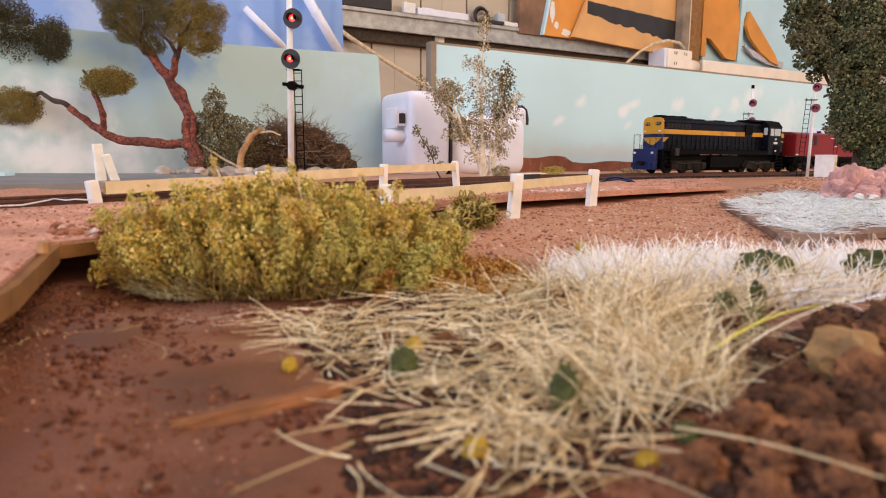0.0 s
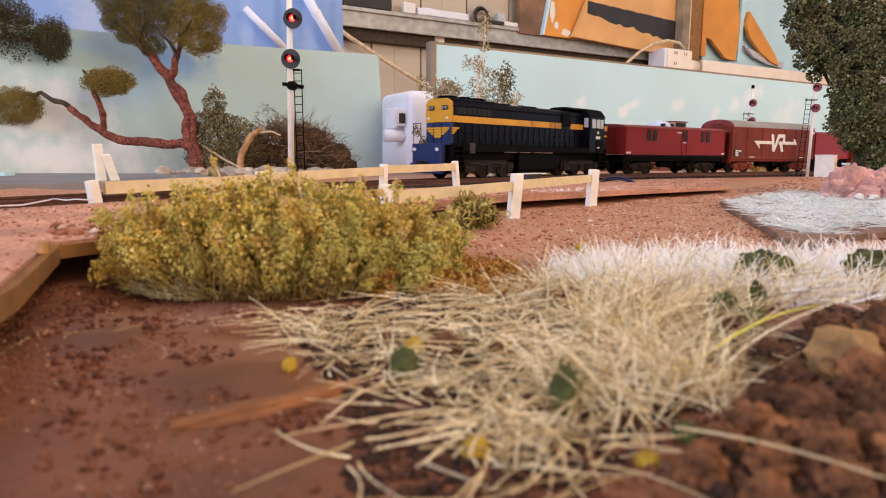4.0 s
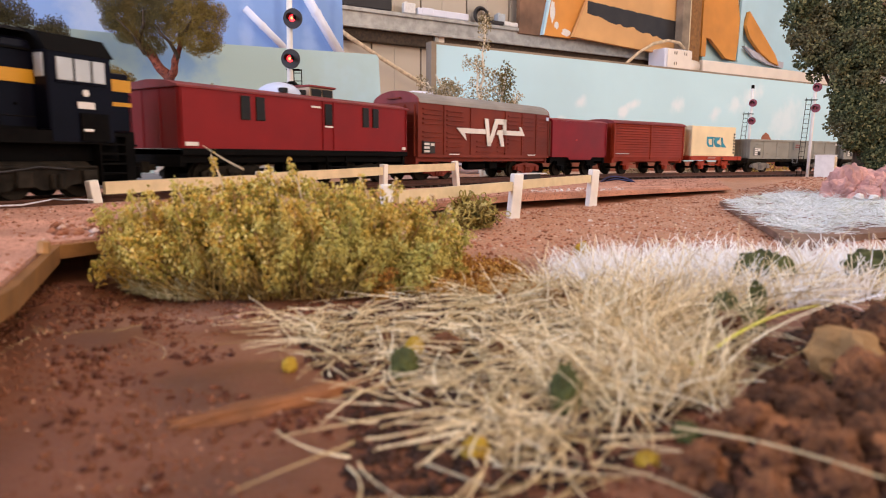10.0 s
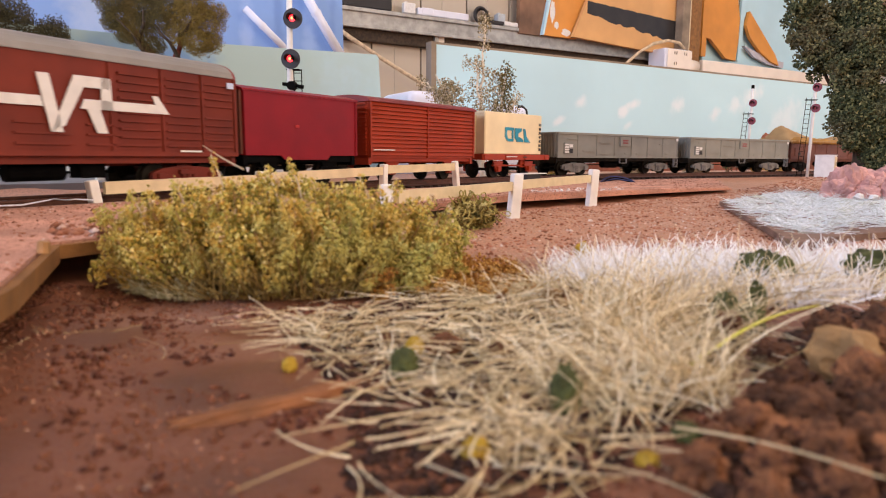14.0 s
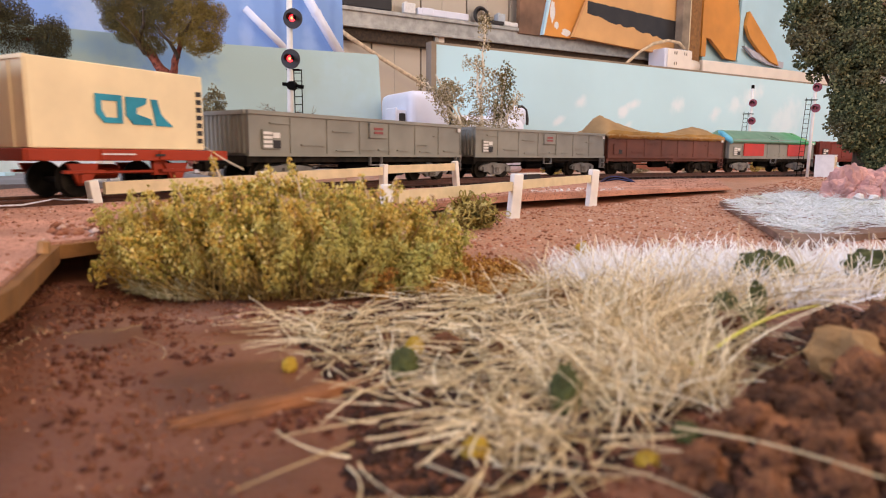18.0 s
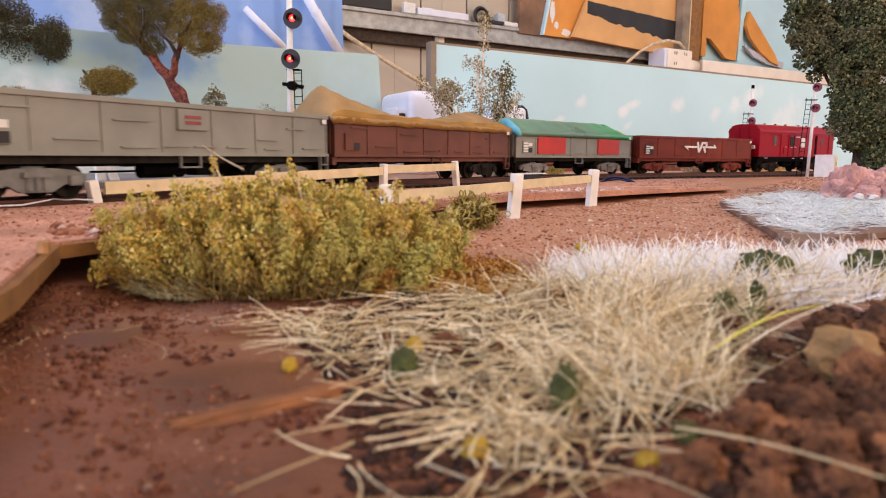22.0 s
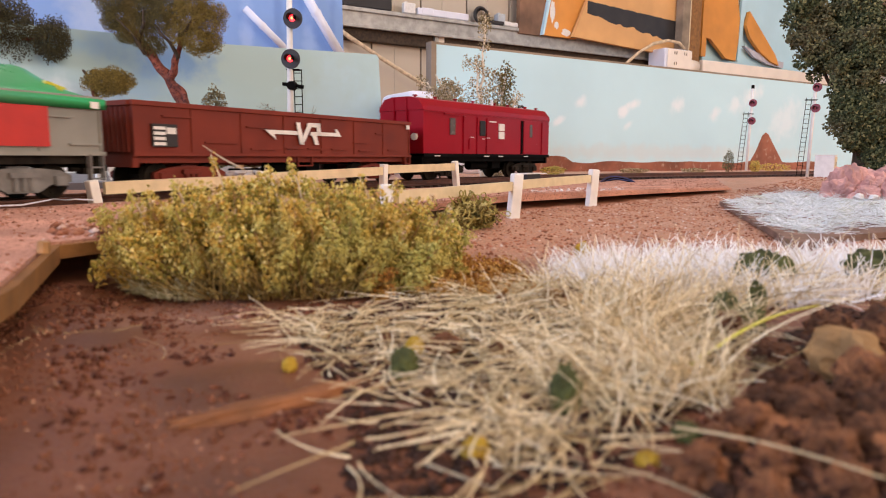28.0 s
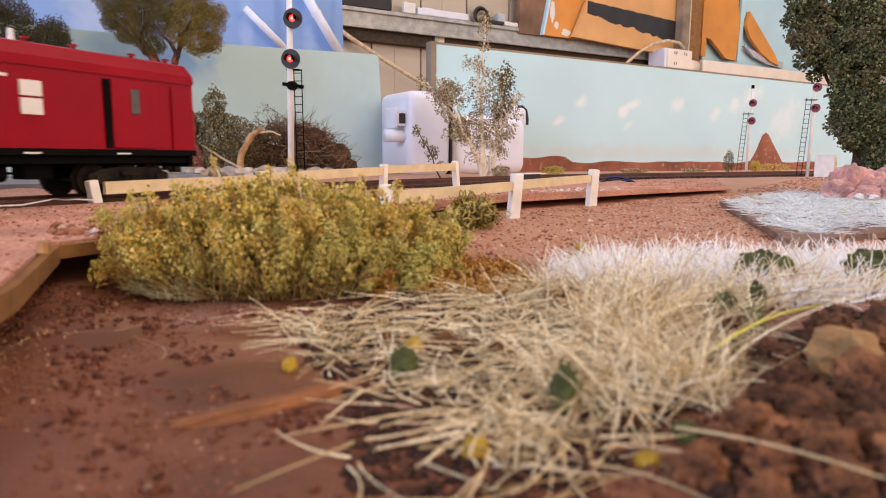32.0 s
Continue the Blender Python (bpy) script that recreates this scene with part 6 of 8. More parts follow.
BUSHSTEM = island_mat("ochre_bush_stem", [(0.0, (0.10, 0.06, 0.015)), (1.0, (0.50, 0.36, 0.12)), (0.5, (0.26, 0.17, 0.045))])
RUSTLEAF = island_mat("rusty_moss", [(0.0, (0.18, 0.07, 0.014)), (1.0, (0.66, 0.40, 0.10)), (0.5, (0.46, 0.21, 0.04))])
TIPLEAF = island_mat("tan_seed_tip", [(0.0, (0.40, 0.25, 0.11)), (1.0, (0.80, 0.60, 0.38)), (0.5, (0.62, 0.43, 0.24))])
SPROUT = island_mat("grey_green_sprout", [(0.0, (0.30, 0.27, 0.13)), (1.0, (0.72, 0.66, 0.44)), (0.5, (0.50, 0.45, 0.25))])
# olive bush by the road
bush = thing("olive_bush", "low olive-brown bush of fine springy foliage", "bush", pose(-0.0256, 0.1025, -0.0084))
rng = random.Random(4)
starts = []
for i in range(2300):
    a, r = rng.uniform(0, 6.283), math.sqrt(rng.random())
    x, y = 0.0225 * r * math.cos(a), 0.0135 * r * math.sin(a)
    starts.append((x, y, 0.0006, a + rng.uniform(-1.3, 1.3), rng.uniform(0.45, 1.5), rng.uniform(0.004, 0.0150) * (1 - 0.4 * r), rng.uniform(-0.1, 0.35)))
ob = new("stem_thicket", blades("stem_thicket", starts, BUSHSTEM, 0.00010, 5, curl=0.3))
ob.parent = bush
ob["kind"] = "stuff"
# many short twigs, each with clusters of small leaves along its outer half, leaving dark hollows between them
blobs, twigs = [], []
for i in range(430):
    a, r = rng.uniform(0, 6.283), rng.random() ** 0.5
    fx, fy = 0.0010 + 0.0220 * r * math.cos(a), 0.0100 * r * math.sin(a)
    top = 0.0158 * (1 - 0.42 * r ** 2.5) + rng.uniform(-0.0034, 0.0014)
    tx, ty = 0.0010 + 0.0288 * r * math.cos(a) + rng.gauss(0, 0.0012), 0.0150 * r * math.sin(a) + rng.gauss(0, 0.0010)
    if rng.random() < 0.30:
        top *= rng.uniform(0.35, 0.75)
    twigs.append((fx, fy, 0.0004, tx, ty, top))
    for k in range(4):
        u = 0.52 + 0.48 * k / 3
        c = (fx + (tx - fx) * u + rng.gauss(0, 0.0007), fy + (ty - fy) * u + rng.gauss(0, 0.0006), max(0.0015, top * u))
        w = rng.uniform(0.0009, 0.0018)
        blobs.append((c, (w, w, w * 1.1), int(30 * (w / 0.0012) ** 2)))
bm = bmesh.new()
for fx, fy, fz, tx, ty, tz in twigs:
    rod(bm, (fx, fy, fz), (tx, ty, tz), 0.00016, 0.00007, seg=4)
ob = part("twig_frame", bm, STUMP, bush)
ob["kind"] = "stuff"
ob = new("fine_leaves", leaf_mesh("fine_leaves", blobs, 0.00036, BUSHLEAF, 11, shell=0.1))
ob.parent = bush
ob["kind"] = "stuff"
tips = []
for fx, fy, fz, tx, ty, tz in twigs:
    if rng.random() < 0.42 and tz > 0.009:
        tips.append(((tx, ty, tz + 0.0006), (0.0006, 0.0006, 0.0012), 12))
ob = new("seed_head", leaf_mesh("seed_head", tips, 0.00030, TIPLEAF, 16, shell=0.1))
ob.parent = bush
ob["kind"] = "stuff"
# rust-tinted low growth at the bush's sunny end
low = []
for i in range(380):
    x, y = rng.uniform(0.014, 0.040), rng.uniform(-0.012, 0.020)
    low.append(((x, y, rng.uniform(0.0004, 0.0056) * max(0.25, 1.25 - x / 0.040)), (0.0014, 0.0014, 0.0010), 26))
ob = new("rusty_growth", leaf_mesh("rusty_growth", low, 0.00032, RUSTLEAF, 15, shell=0.1))
ob.parent = bush
ob["kind"] = "stuff"
for i, (x, z, h) in enumerate(((-0.0060, 0.0150, 0.0060), (0.0055, 0.0150, 0.0050), (-0.0185, 0.0110, 0.0045), (0.0020, 0.0140, 0.0050), (0.0160, 0.0130, 0.0050), (-0.0120, 0.0130, 0.0042))):
    bm = bmesh.new()
    tube(bm, [(x, -0.004, 0.004), (x - 0.0006, -0.004, z * 0.7), (x - 0.0016, -0.005, z + h * 0.4), (x - 0.0030, -0.005, z + h)], [0.00018, 0.00016, 0.00014, 0.0001], 5)
    sp = part("long_sprig", bm, TWIG, bush)
    ob = new("sprig_leaf", leaf_mesh("sprig_leaf", [((x - 0.0026, -0.005, z + h * 0.75), (0.0008, 0.0008, 0.0018), 40)], 0.00034, BUSHLEAF, 130 + i, shell=0.1))
    ob.parent = sp
starts = []
for i in range(900):
    a = rng.uniform(2.6, 4.3)
    r = rng.uniform(0.72, 0.99)
    starts.append((0.0245 * r * math.cos(a), 0.0140 * r * math.sin(a), 0.0002, a + rng.uniform(-1.2, 1.2), rng.uniform(0.5, 1.5), rng.uniform(0.0012, 0.0042), rng.uniform(0, 0.5)))
ob = new("sprout_fringe", blades("sprout_fringe", starts, SPROUT, 0.00010, 7, curl=0.4))
ob.parent = bush
ob["kind"] = "stuff"
small_bush = thing("twiggy_bush", "small tangled olive moss bush beside the road", "bush", pose(0.0098, 0.1880, -0.0082))
ob = new("moss_tangle", tangle("moss_tangle", 380, (-0.0018, 0, 0.0040), (0.0076, 0.0055, 0.0046), 0.0110, 0.00030, MOSSY, 6))
ob.parent = small_bush
ob["kind"] = "stuff"
ob = new("moss", leaf_mesh("moss", [((0, 0, 0.0040), (0.0070, 0.0045, 0.0036), 320)], 0.00045, TREELEAF, 12))
ob.parent = small_bush

# pale dry grass in the foreground
MEADOW = [(-0.0062, 0.0385), (-0.0082, 0.0540), (-0.0140, 0.0640), (-0.0175, 0.0780), (-0.0105, 0.0870), (0.0065, 0.0985), (0.0200, 0.1030), (0.0500, 0.1020), (0.0850, 0.1060), (0.0800, 0.1010), (0.0560, 0.0930), (0.0430, 0.0865), (0.0355, 0.0740), (0.0315, 0.0660), (0.0230, 0.0530), (0.0165, 0.0470), (0.0105, 0.0395), (0.0060, 0.0345), (0.0, 0.0330)]
BARE = [(0.0152, 0.0835, 0.0040), (0.0002, 0.0685, 0.0022), (0.0340, 0.0790, 0.0034), (0.0098, 0.0495, 0.0030), (-0.0036, 0.0600, 0.0022), (0.0225, 0.0640, 0.0022), (0.0, 0.0655, 0.0022), (0.0, 0.0480, 0.0018)]


def bare(x, y):
    return any(math.hypot(x - a, y - b) < r for a, b, r in BARE)


starts = []
# leaning bundles, each from one root
for i, (x, y) in enumerate(scatter(MEADOW, 250, 21)):
    right = min(1, max(0, (x - 0.002) / 0.016))
    if bare(x, y) or (x < 0.004 and rng.random() < 0.68) or y < 0.0370 or (y < 0.050 and rng.random() < 0.28):
        continue
    lean, fan = rng.uniform(0, 6.283), rng.uniform(0.6, 2.0)
    tall = rng.uniform(0.7, 1.15) * (0.75 + 0.25 * right)
    rise = rng.gauss(0.22 + 0.50 * right, 0.22)
    for k in range(rng.randint(9, 26)):
        bx, by = x + rng.gauss(0, 0.0015), y + rng.gauss(0, 0.0015)
        starts.append((bx, by, ground_z(bx, by) + rng.uniform(0, 0.0008), lean + rng.gauss(0, fan), min(1.45, abs(rise + rng.gauss(0, 0.30))), tall * rng.uniform(0.0040, 0.0115), rng.uniform(0.05, 0.5)))
# loose strands lying about
for x, y in scatter(MEADOW, 1150, 27):
    if bare(x, y) or (x < 0.002 and rng.random() < 0.55):
        continue
    starts.append((x, y, ground_z(x, y) + rng.uniform(0.0002, 0.0018), rng.uniform(0, 6.283), abs(rng.gauss(0.05, 0.16)), rng.uniform(0.0035, 0.0105), rng.uniform(0.0, 0.35)))
tagged(new("dry_grass", blades("dry_grass", starts, GRASSPALE, 0.000105, 22, rings=7, curl=0.42)), "loose clumps of pale dry straw grass on red earth", "grass", kind="stuff")
# thin wisps on the bare clay
starts = []
for cx, cy, n in ((-0.0455, 0.0720, 4), (-0.0345, 0.0780, 3), (-0.0265, 0.0640, 2), (-0.0200, 0.0790, 22), (-0.0120, 0.0840, 46), (-0.0150, 0.0730, 40), (-0.0060, 0.0800, 50), (-0.0100, 0.0660, 26), (0.0040, 0.0900, 40)):
    for k in range(n):
        x, y = cx + rng.gauss(0, 0.0022), cy + rng.gauss(0, 0.0018)
        starts.append((x, y, ground_z(x, y) + 0.0002, rng.uniform(0, 6.283), abs(rng.gauss(0.05, 0.12)), rng.uniform(0.003, 0.0085), rng.uniform(0, 0.3)))
tagged(new("straw_wisps", blades("straw_wisps", starts, GRASSPALE, 0.00005, 28, rings=7, curl=0.5)), "thin wisps of pale straw on bare clay", "grass", kind="stuff")


def straw(a, b, radius, material, label, bow=0.0012):
    """One long stalk from a to b, slightly bowed."""
    a, b = Vector(a), Vector(b)
    pts = [a.lerp(b, u) + Vector((0, 0, bow * math.sin(math.pi * u))) for u in np.linspace(0, 1, 9)]
    bm = bmesh.new()
    tube(bm, pts, [radius * (1 - 0.5 * i / 8) for i in range(9)], 6)
    single("long_straw", bm, material, label, "straw", pose(0, 0, 0), group="long straws", smooth=True)


straw((0.0236, 0.0600, -0.0072), (0.0415, 0.0700, -0.0035), 0.00020, FRESHSTRAW, "long yellow-green stalk caught in the dry grass")
straw((0.0166, 0.0440, -0.0065), (0.0247, 0.0340, -0.0051), 0.00012, GRASSPALE, "long pale straw lying over the stones", 0.0004)
straw((-0.0090, 0.0610, -0.0076), (-0.0190, 0.0690, -0.0078), 0.00014, GRASSPALE, "long pale straw lying on the earth")
straw((0.0280, 0.0800, -0.0070), (0.0180, 0.0560, -0.0010), 0.00016, GRASSPALE, "long pale straw rising from the grass")
straw((-0.0296, 0.0970, 0.0104), (-0.0362, 0.0990, 0.0139), 0.00013, TWIG, "pale bare stalk sticking out of the bush", -0.0002)
# upright tuft row at the meadow's far edge
starts = []
for x, y in scatter([(0.016, 0.104), (0.027, 0.122), (0.050, 0.128), (0.070, 0.124), (0.105, 0.134), (0.100, 0.106), (0.060, 0.092), (0.046, 0.087), (0.028, 0.087)], 7600, 23):
    starts.append((x, y, ground_z(x, y), rng.uniform(0, 6.28), rng.uniform(0.45, 1.5), rng.uniform(0.003, 0.0075), rng.uniform(0, 0.5)))
tagged(new("grass_tufts", blades("grass_tufts", starts, GRASSCREAM, 0.00013, 24, curl=0.3)), "upright bleached grass tufts", "grass", kind="stuff")

# grassy mat at the side: a thin board with bleached grass on it
mat_thing = thing("grass_mat", "thin brown mat covered with bleached bluish grass", "grass mat", pose(0, 0, 0))
MATP = [(0.1215, 0.2860), (0.1020, 0.2220), (0.0900, 0.1810), (0.0790, 0.1460), (0.0850, 0.1462), (0.0950, 0.1560), (0.1147, 0.1675), (0.1700, 0.190), (0.250, 0.240), (0.235, 0.320), (0.2060, 0.3500), (0.1900, 0.3600), (0.1650, 0.3400), (0.1400, 0.3080)]
INNER = [(0.1250, 0.2860), (0.1060, 0.2260), (0.0960, 0.1900), (0.0905, 0.1640), (0.0980, 0.1640), (0.1150, 0.1735), (0.1700, 0.196), (0.245, 0.242), (0.230, 0.316), (0.2040, 0.3450), (0.1900, 0.3530), (0.1680, 0.3350), (0.1430, 0.3060)]
bm = bmesh.new()
slab_poly(bm, MATP, -0.0078, -0.0062)
MATBROWN = mat("brown_mat_backing", (0.20, 0.12, 0.085), 0.9, vary=0.4, scale=200, fine=1200, bump=0.6)
part("backing_sheet", bm, MATBROWN, mat_thing)
starts = []
for x, y in scatter(INNER, 760, 25):
    if noise.noise(Vector((x * 70, y * 70, 3))) < -0.32:
        continue
    lean = rng.uniform(0, 6.28)
    for k in range(rng.randint(8, 16)):
        bx, by = x + rng.gauss(0, 0.0022), y + rng.gauss(0, 0.0026)
        if inside(bx, by, MATP):
            starts.append((bx, by, -0.0062, lean + rng.gauss(0, 0.8), abs(rng.gauss(0.25, 0.30)), rng.uniform(0.0022, 0.0066), rng.uniform(0, 0.3)))
ob = new("grass", blades("grass", starts, GRASSWHITE, 0.00013, 26, curl=0.5))
ob.parent = mat_thing
ob["kind"] = "stuff"

# foam clumps in the grass
FOAMG = mat("green_foam", (0.078, 0.086, 0.024), 0.9, vary=0.5, scale=400, fine=2200, bump=1.0, depth=0.0005)
FOAMY = mat("yellow_foam", (0.48, 0.30, 0.03), 0.9, vary=0.3, scale=400, fine=2200, bump=1.0, depth=0.0005)
for i, (x, y, r, h, m, w) in enumerate([(0.0502, 0.1000, 0.0042, 0.0032, FOAMG, "dark green"), (0.0701, 0.1040, 0.0044, 0.0032, FOAMG, "dark green"), (0.0370, 0.0775, 0.0022, 0.0022, FOAMG, "dark green"), (0.0412, 0.0836, 0.0012, 0.0032, FOAMG, "dark green"), (0.0100, 0.0505, 0.0012, 0.0025, FOAMG, "dark green"), (-0.0036, 0.0590, 0.0013, 0.0018, FOAMG, "dark green"),
                                        (0.0023, 0.0424, 0.0009, 0.0009, FOAMY, "yellow"), (-0.0146, 0.0600, 0.0007, 0.0008, FOAMY, "yellow"), (0.0178, 0.0450, 0.0010, 0.0008, FOAMG, "dark green"), (-0.0029, 0.0660, 0.0010, 0.0011, FOAMY, "ochre"),
                                        (0.0138, 0.0412, 0.0008, 0.0006, FOAMY, "ochre"), (0.0345, 0.0775, 0.0016, 0.0030, FOAMG, "dark green"), (0.0520, 0.1060, 0.0016, 0.0036, FOAMY, "orange"), (0.0290, 0.1330, 0.0016, 0.0022, FOAMY, "orange")]):
    bm = bmesh.new()
    rock(bm, (0, 0, 0), r, r, h, i + 3, 0.34, 4, 3.0)
    single("foam_clump", bm, m, "small %s foam clump in dry grass" % w, "foam clump", pose(x, y, ground_z(x, y) + h * (0.55 if r < 0.004 else 0.95)), group="foam clumps", smooth=True)

# scoria stones at the bank
rng = random.Random(31)
STONES = [(0.0175, 0.0905, 0.0020), (0.0400, 0.0900, 0.0019), (0.0475, 0.0665, 0.0040), (0.0325, 0.0725, 0.0022), (0.0440, 0.0605, 0.0026), (0.0335, 0.0640, 0.0020), (0.0002, 0.0662, 0.0019), (0.0060, 0.0640, 0.0014), (-0.0060, 0.0690, 0.0013), (-0.0015, 0.0760, 0.0014), (0.0080, 0.0860, 0.0016), (0.0470, 0.0640, 0.0046), (0.0355, 0.0515, 0.0030), (0.0165, 0.0390, 0.0017), (0.0228, 0.0455, 0.0022), (0.0285, 0.0470, 0.0026), (0.0335, 0.0460, 0.0026), (0.0430, 0.0525, 0.0036), (0.0210, 0.0392, 0.0016), (0.0200, 0.0430, 0.0014),
          (0.0252, 0.0400, 0.0019), (0.0300, 0.0405, 0.0023), (0.0265, 0.0500, 0.0020), (0.0540, 0.0660, 0.0040), (0.0385, 0.0430, 0.0030), (0.0305, 0.0545, 0.0024), (0.0560, 0.0770, 0.0036), (0.0465, 0.0760, 0.0026), (0.0190, 0.0355, 0.0014), (0.0238, 0.0358, 0.0016), (0.0275, 0.0368, 0.0015), (0.0330, 0.0500, 0.0018), (0.0255, 0.0440, 0.0013), (0.0305, 0.0440, 0.0014), (0.0225, 0.0418, 0.0011)]
for i, (x, y, r) in enumerate(STONES):
    bm = bmesh.new()
    rock(bm, (0, 0, 0), r, r * rng.uniform(0.75, 1.0), r * rng.uniform(0.75, 0.95), i + 40, 0.46, 4, 1.9)
    single("scoria_stone", bm, LAVA, "rough red-brown scoria stone on the bank", "stone", pose(x, y, ground_z(x, y) + r * 0.35, 0, 0, rng.uniform(0, 360)), group="scoria stones")
for i, (x, y, r) in enumerate(((0.0380, 0.0592, 0.0040), (0.0150, 0.0900, 0.0020), (0.0172, 0.0855, 0.0021))):
    bm = bmesh.new()
    rock(bm, (0, 0, 0), r, r * 0.75, r * 0.70, i + 240, 0.55, 3, 1.1)
    single("tan_stone", bm, TANSTONE, "angular tan stone among the dry grass", "stone", pose(x, y, ground_z(x, y) + r * 0.40, 0, 12, 30 + 70 * i), group="tan stones")

# grains of sand and grit
def grit(name, pts, size, seed, label, lift, material):
    V, F = [], []
    r = random.Random(seed)
    base = 0
    for x, y in pts:
        k = size * r.uniform(0.35, 1.2) * (1.7 if r.random() < 0.05 else 1)
        z = lift(x, y) + k * 0.15
        a = r.uniform(0, 6.28)
        for j in range(5):
            q = k * r.uniform(0.75, 1.15)
            V.append((x + q * math.cos(a + j * 1.2566), y + q * math.sin(a + j * 1.2566), z + k * r.uniform(-0.2, 0.25)))
        V += [(x + k * r.uniform(-0.3, 0.3), y + k * r.uniform(-0.3, 0.3), z + k * r.uniform(0.5, 0.8)), (x, y, z - k * 0.6)]
        for j in range(5):
            F += [(base + j, base + (j + 1) % 5, base + 5), (base + (j + 1) % 5, base + j, base + 6)]
        base += 7
    tagged(new(name, raw(name, V, F, material, True)), label, "grit", kind="stuff")


grit("road_grit", scatter(SLAB[2:] + [line(s, -0.006)[:2] for s in (0.28, 0.1, -0.1, -0.2, -0.3)], 4200, 51), 0.00040, 52, "sandy grit on the raised road", slab_top, GRAVEL)
crumb_pts = [p for p in scatter([(-0.055, 0.035), (-0.02, 0.030), (0.02, 0.036), (0.03, 0.12), (-0.02, 0.09), (-0.058, 0.10)], 6400, 53) if noise.noise(Vector((p[0] * 130, p[1] * 130, 2))) + 0.5 * noise.noise(Vector((p[0] * 420, p[1] * 420, 7))) > 0.20]
grit("earth_crumbs", crumb_pts, 0.00042, 54, "dark crumbs of earth on smooth clay", ground_z, CRUMB)
GRAIN = island_mat("earth_grains", [(0.0, (0.13, 0.045, 0.020)), (1.0, (0.50, 0.30, 0.20)), (0.5, (0.21, 0.078, 0.036)), (0.85, (0.28, 0.11, 0.06))])
grit("earth_grains", [p for p in scatter([(-0.058, 0.034), (-0.02, 0.030), (0.02, 0.036), (0.02, 0.10), (-0.02, 0.094), (-0.062, 0.10)], 9000, 83) if noise.noise(Vector((p[0] * 75, p[1] * 75, 9))) > -0.12], 0.00024, 84, "fine brown grains of earth on the clay", ground_z, GRAIN)
grit("earth_crumbs", [p for p in scatter([(-0.060, 0.066), (-0.046, 0.070), (-0.044, 0.084), (-0.048, 0.102), (-0.062, 0.102)], 800, 85) if noise.noise(Vector((p[0] * 160, p[1] * 160, 4))) > -0.05], 0.00040, 86, "dark crumbs of earth beside the road's edge", ground_z, CRUMB)
grit("straw_litter", [p for p in scatter([(-0.030, 0.078), (-0.012, 0.070), (0.000, 0.084), (0.012, 0.094), (-0.012, 0.091)], 260, 87)], 0.00026, 88, "pale chips and husks between bush and grass", ground_z, GRAVEL)
# near-black crumbs that paint shade into the gaps of grass and stones
GAPSHADE = island_mat("gap_shade_grain", [(0.0, (0.022, 0.010, 0.006)), (1.0, (0.12, 0.045, 0.022)), (0.6, (0.055, 0.022, 0.012))])
grit("humus_crumbs", [(x, y) for x, y in scatter(MEADOW, 9000, 65) if y < 0.105], 0.00055, 66, "dark crumbs standing in for shade under the dry grass", ground_z, GAPSHADE)
grit("humus_crumbs", scatter([(0.014, 0.034), (0.030, 0.030), (0.062, 0.070), (0.055, 0.090), (0.036, 0.070), (0.024, 0.050)], 4200, 67), 0.00060, 68, "dark crumbs standing in for shade between the scoria stones", ground_z, GAPSHADE)
grit("earth_grit", scatter([(-0.01, 0.092), (0.03, 0.11), (0.10, 0.13), (0.16, 0.16), (0.26, 0.34), (0.30, 0.50), (0.165, 0.375), (0.02, 0.245), (-0.03, 0.15)], 14000, 57), 0.00044, 58, "sandy red grit scattered over bare earth", ground_z, GRAVEL)
grit("bank_grit", scatter([(0.25, 0.33), (0.45, 0.62), (0.36, 0.62), (0.165, 0.375)], 4000, 55), 0.0007, 56, "red grit beside the line", ground_z, GRAVEL)
CLAY = mat("ochre_clay", (0.24, 0.095, 0.036), 0.9, vary=0.35, scale=250, fine=1500, bump=0.7)
# clay ridge in the foreground
bm = bmesh.new()
rock(bm, (0, 0, 0), 0.0085, 0.0016, 0.0007, 131, 0.35, 4, 1.8)
single("clay_ridge", bm, CLAY, "low ridge of ochre clay on the earth", "clay", pose(-0.0140, 0.0520, ground_z(-0.0140, 0.0520), 0, 0, 38), smooth=True)

grit("white_chips", scatter([(0.034, 0.270), (0.040, 0.3000), (0.104, 0.383), (0.086, 0.308)], 170, 61), 0.00055, 62, "whitish stone chips on the sand road", slab_top, CHIPS)
grit("white_chips", scatter([(0.030, 0.190), (0.055, 0.245), (0.110, 0.285), (0.095, 0.190), (0.055, 0.150)], 170, 63), 0.00042, 64, "whitish stone chips on bare red earth", ground_z, CHIPS)
# cable end and a sawn peg on the road
bm = bmesh.new()
tube(bm, [(-0.1180, 0.1500, 0.0002), (-0.1054, 0.1626, 0.0002), (-0.1060, 0.1740, 0.0006), (-0.1098, 0.1831, 0.0004), (-0.1040, 0.1790, 0.0003), (-0.1000, 0.1760, 0.0008), (-0.0980, 0.1820, 0.0002)], [0.00020] * 7, 7)
single("loose_cable", bm, PLASTIC, "loose white cable end lying on the sand road", "cable", pose(0, 0, -0.0004), smooth=True)
bm = bmesh.new()
rod(bm, (0, 0, 0), (0.0002, 0, 0.0016), 0.0009, 0.0008, seg=9)
single("wooden_peg", bm, STUMP, "small sawn-off wooden peg in the road", "peg", pose(-0.0560, 0.0900, -0.0012))
grit("road_rubble", scatter([(-0.0626, 0.1021), (-0.0751, 0.1246), (-0.0677, 0.1283), (-0.0553, 0.1061)], 46, 71), 0.00105, 72, "loose sandy rubble at the road's broken edge", slab_top, GRAVEL)
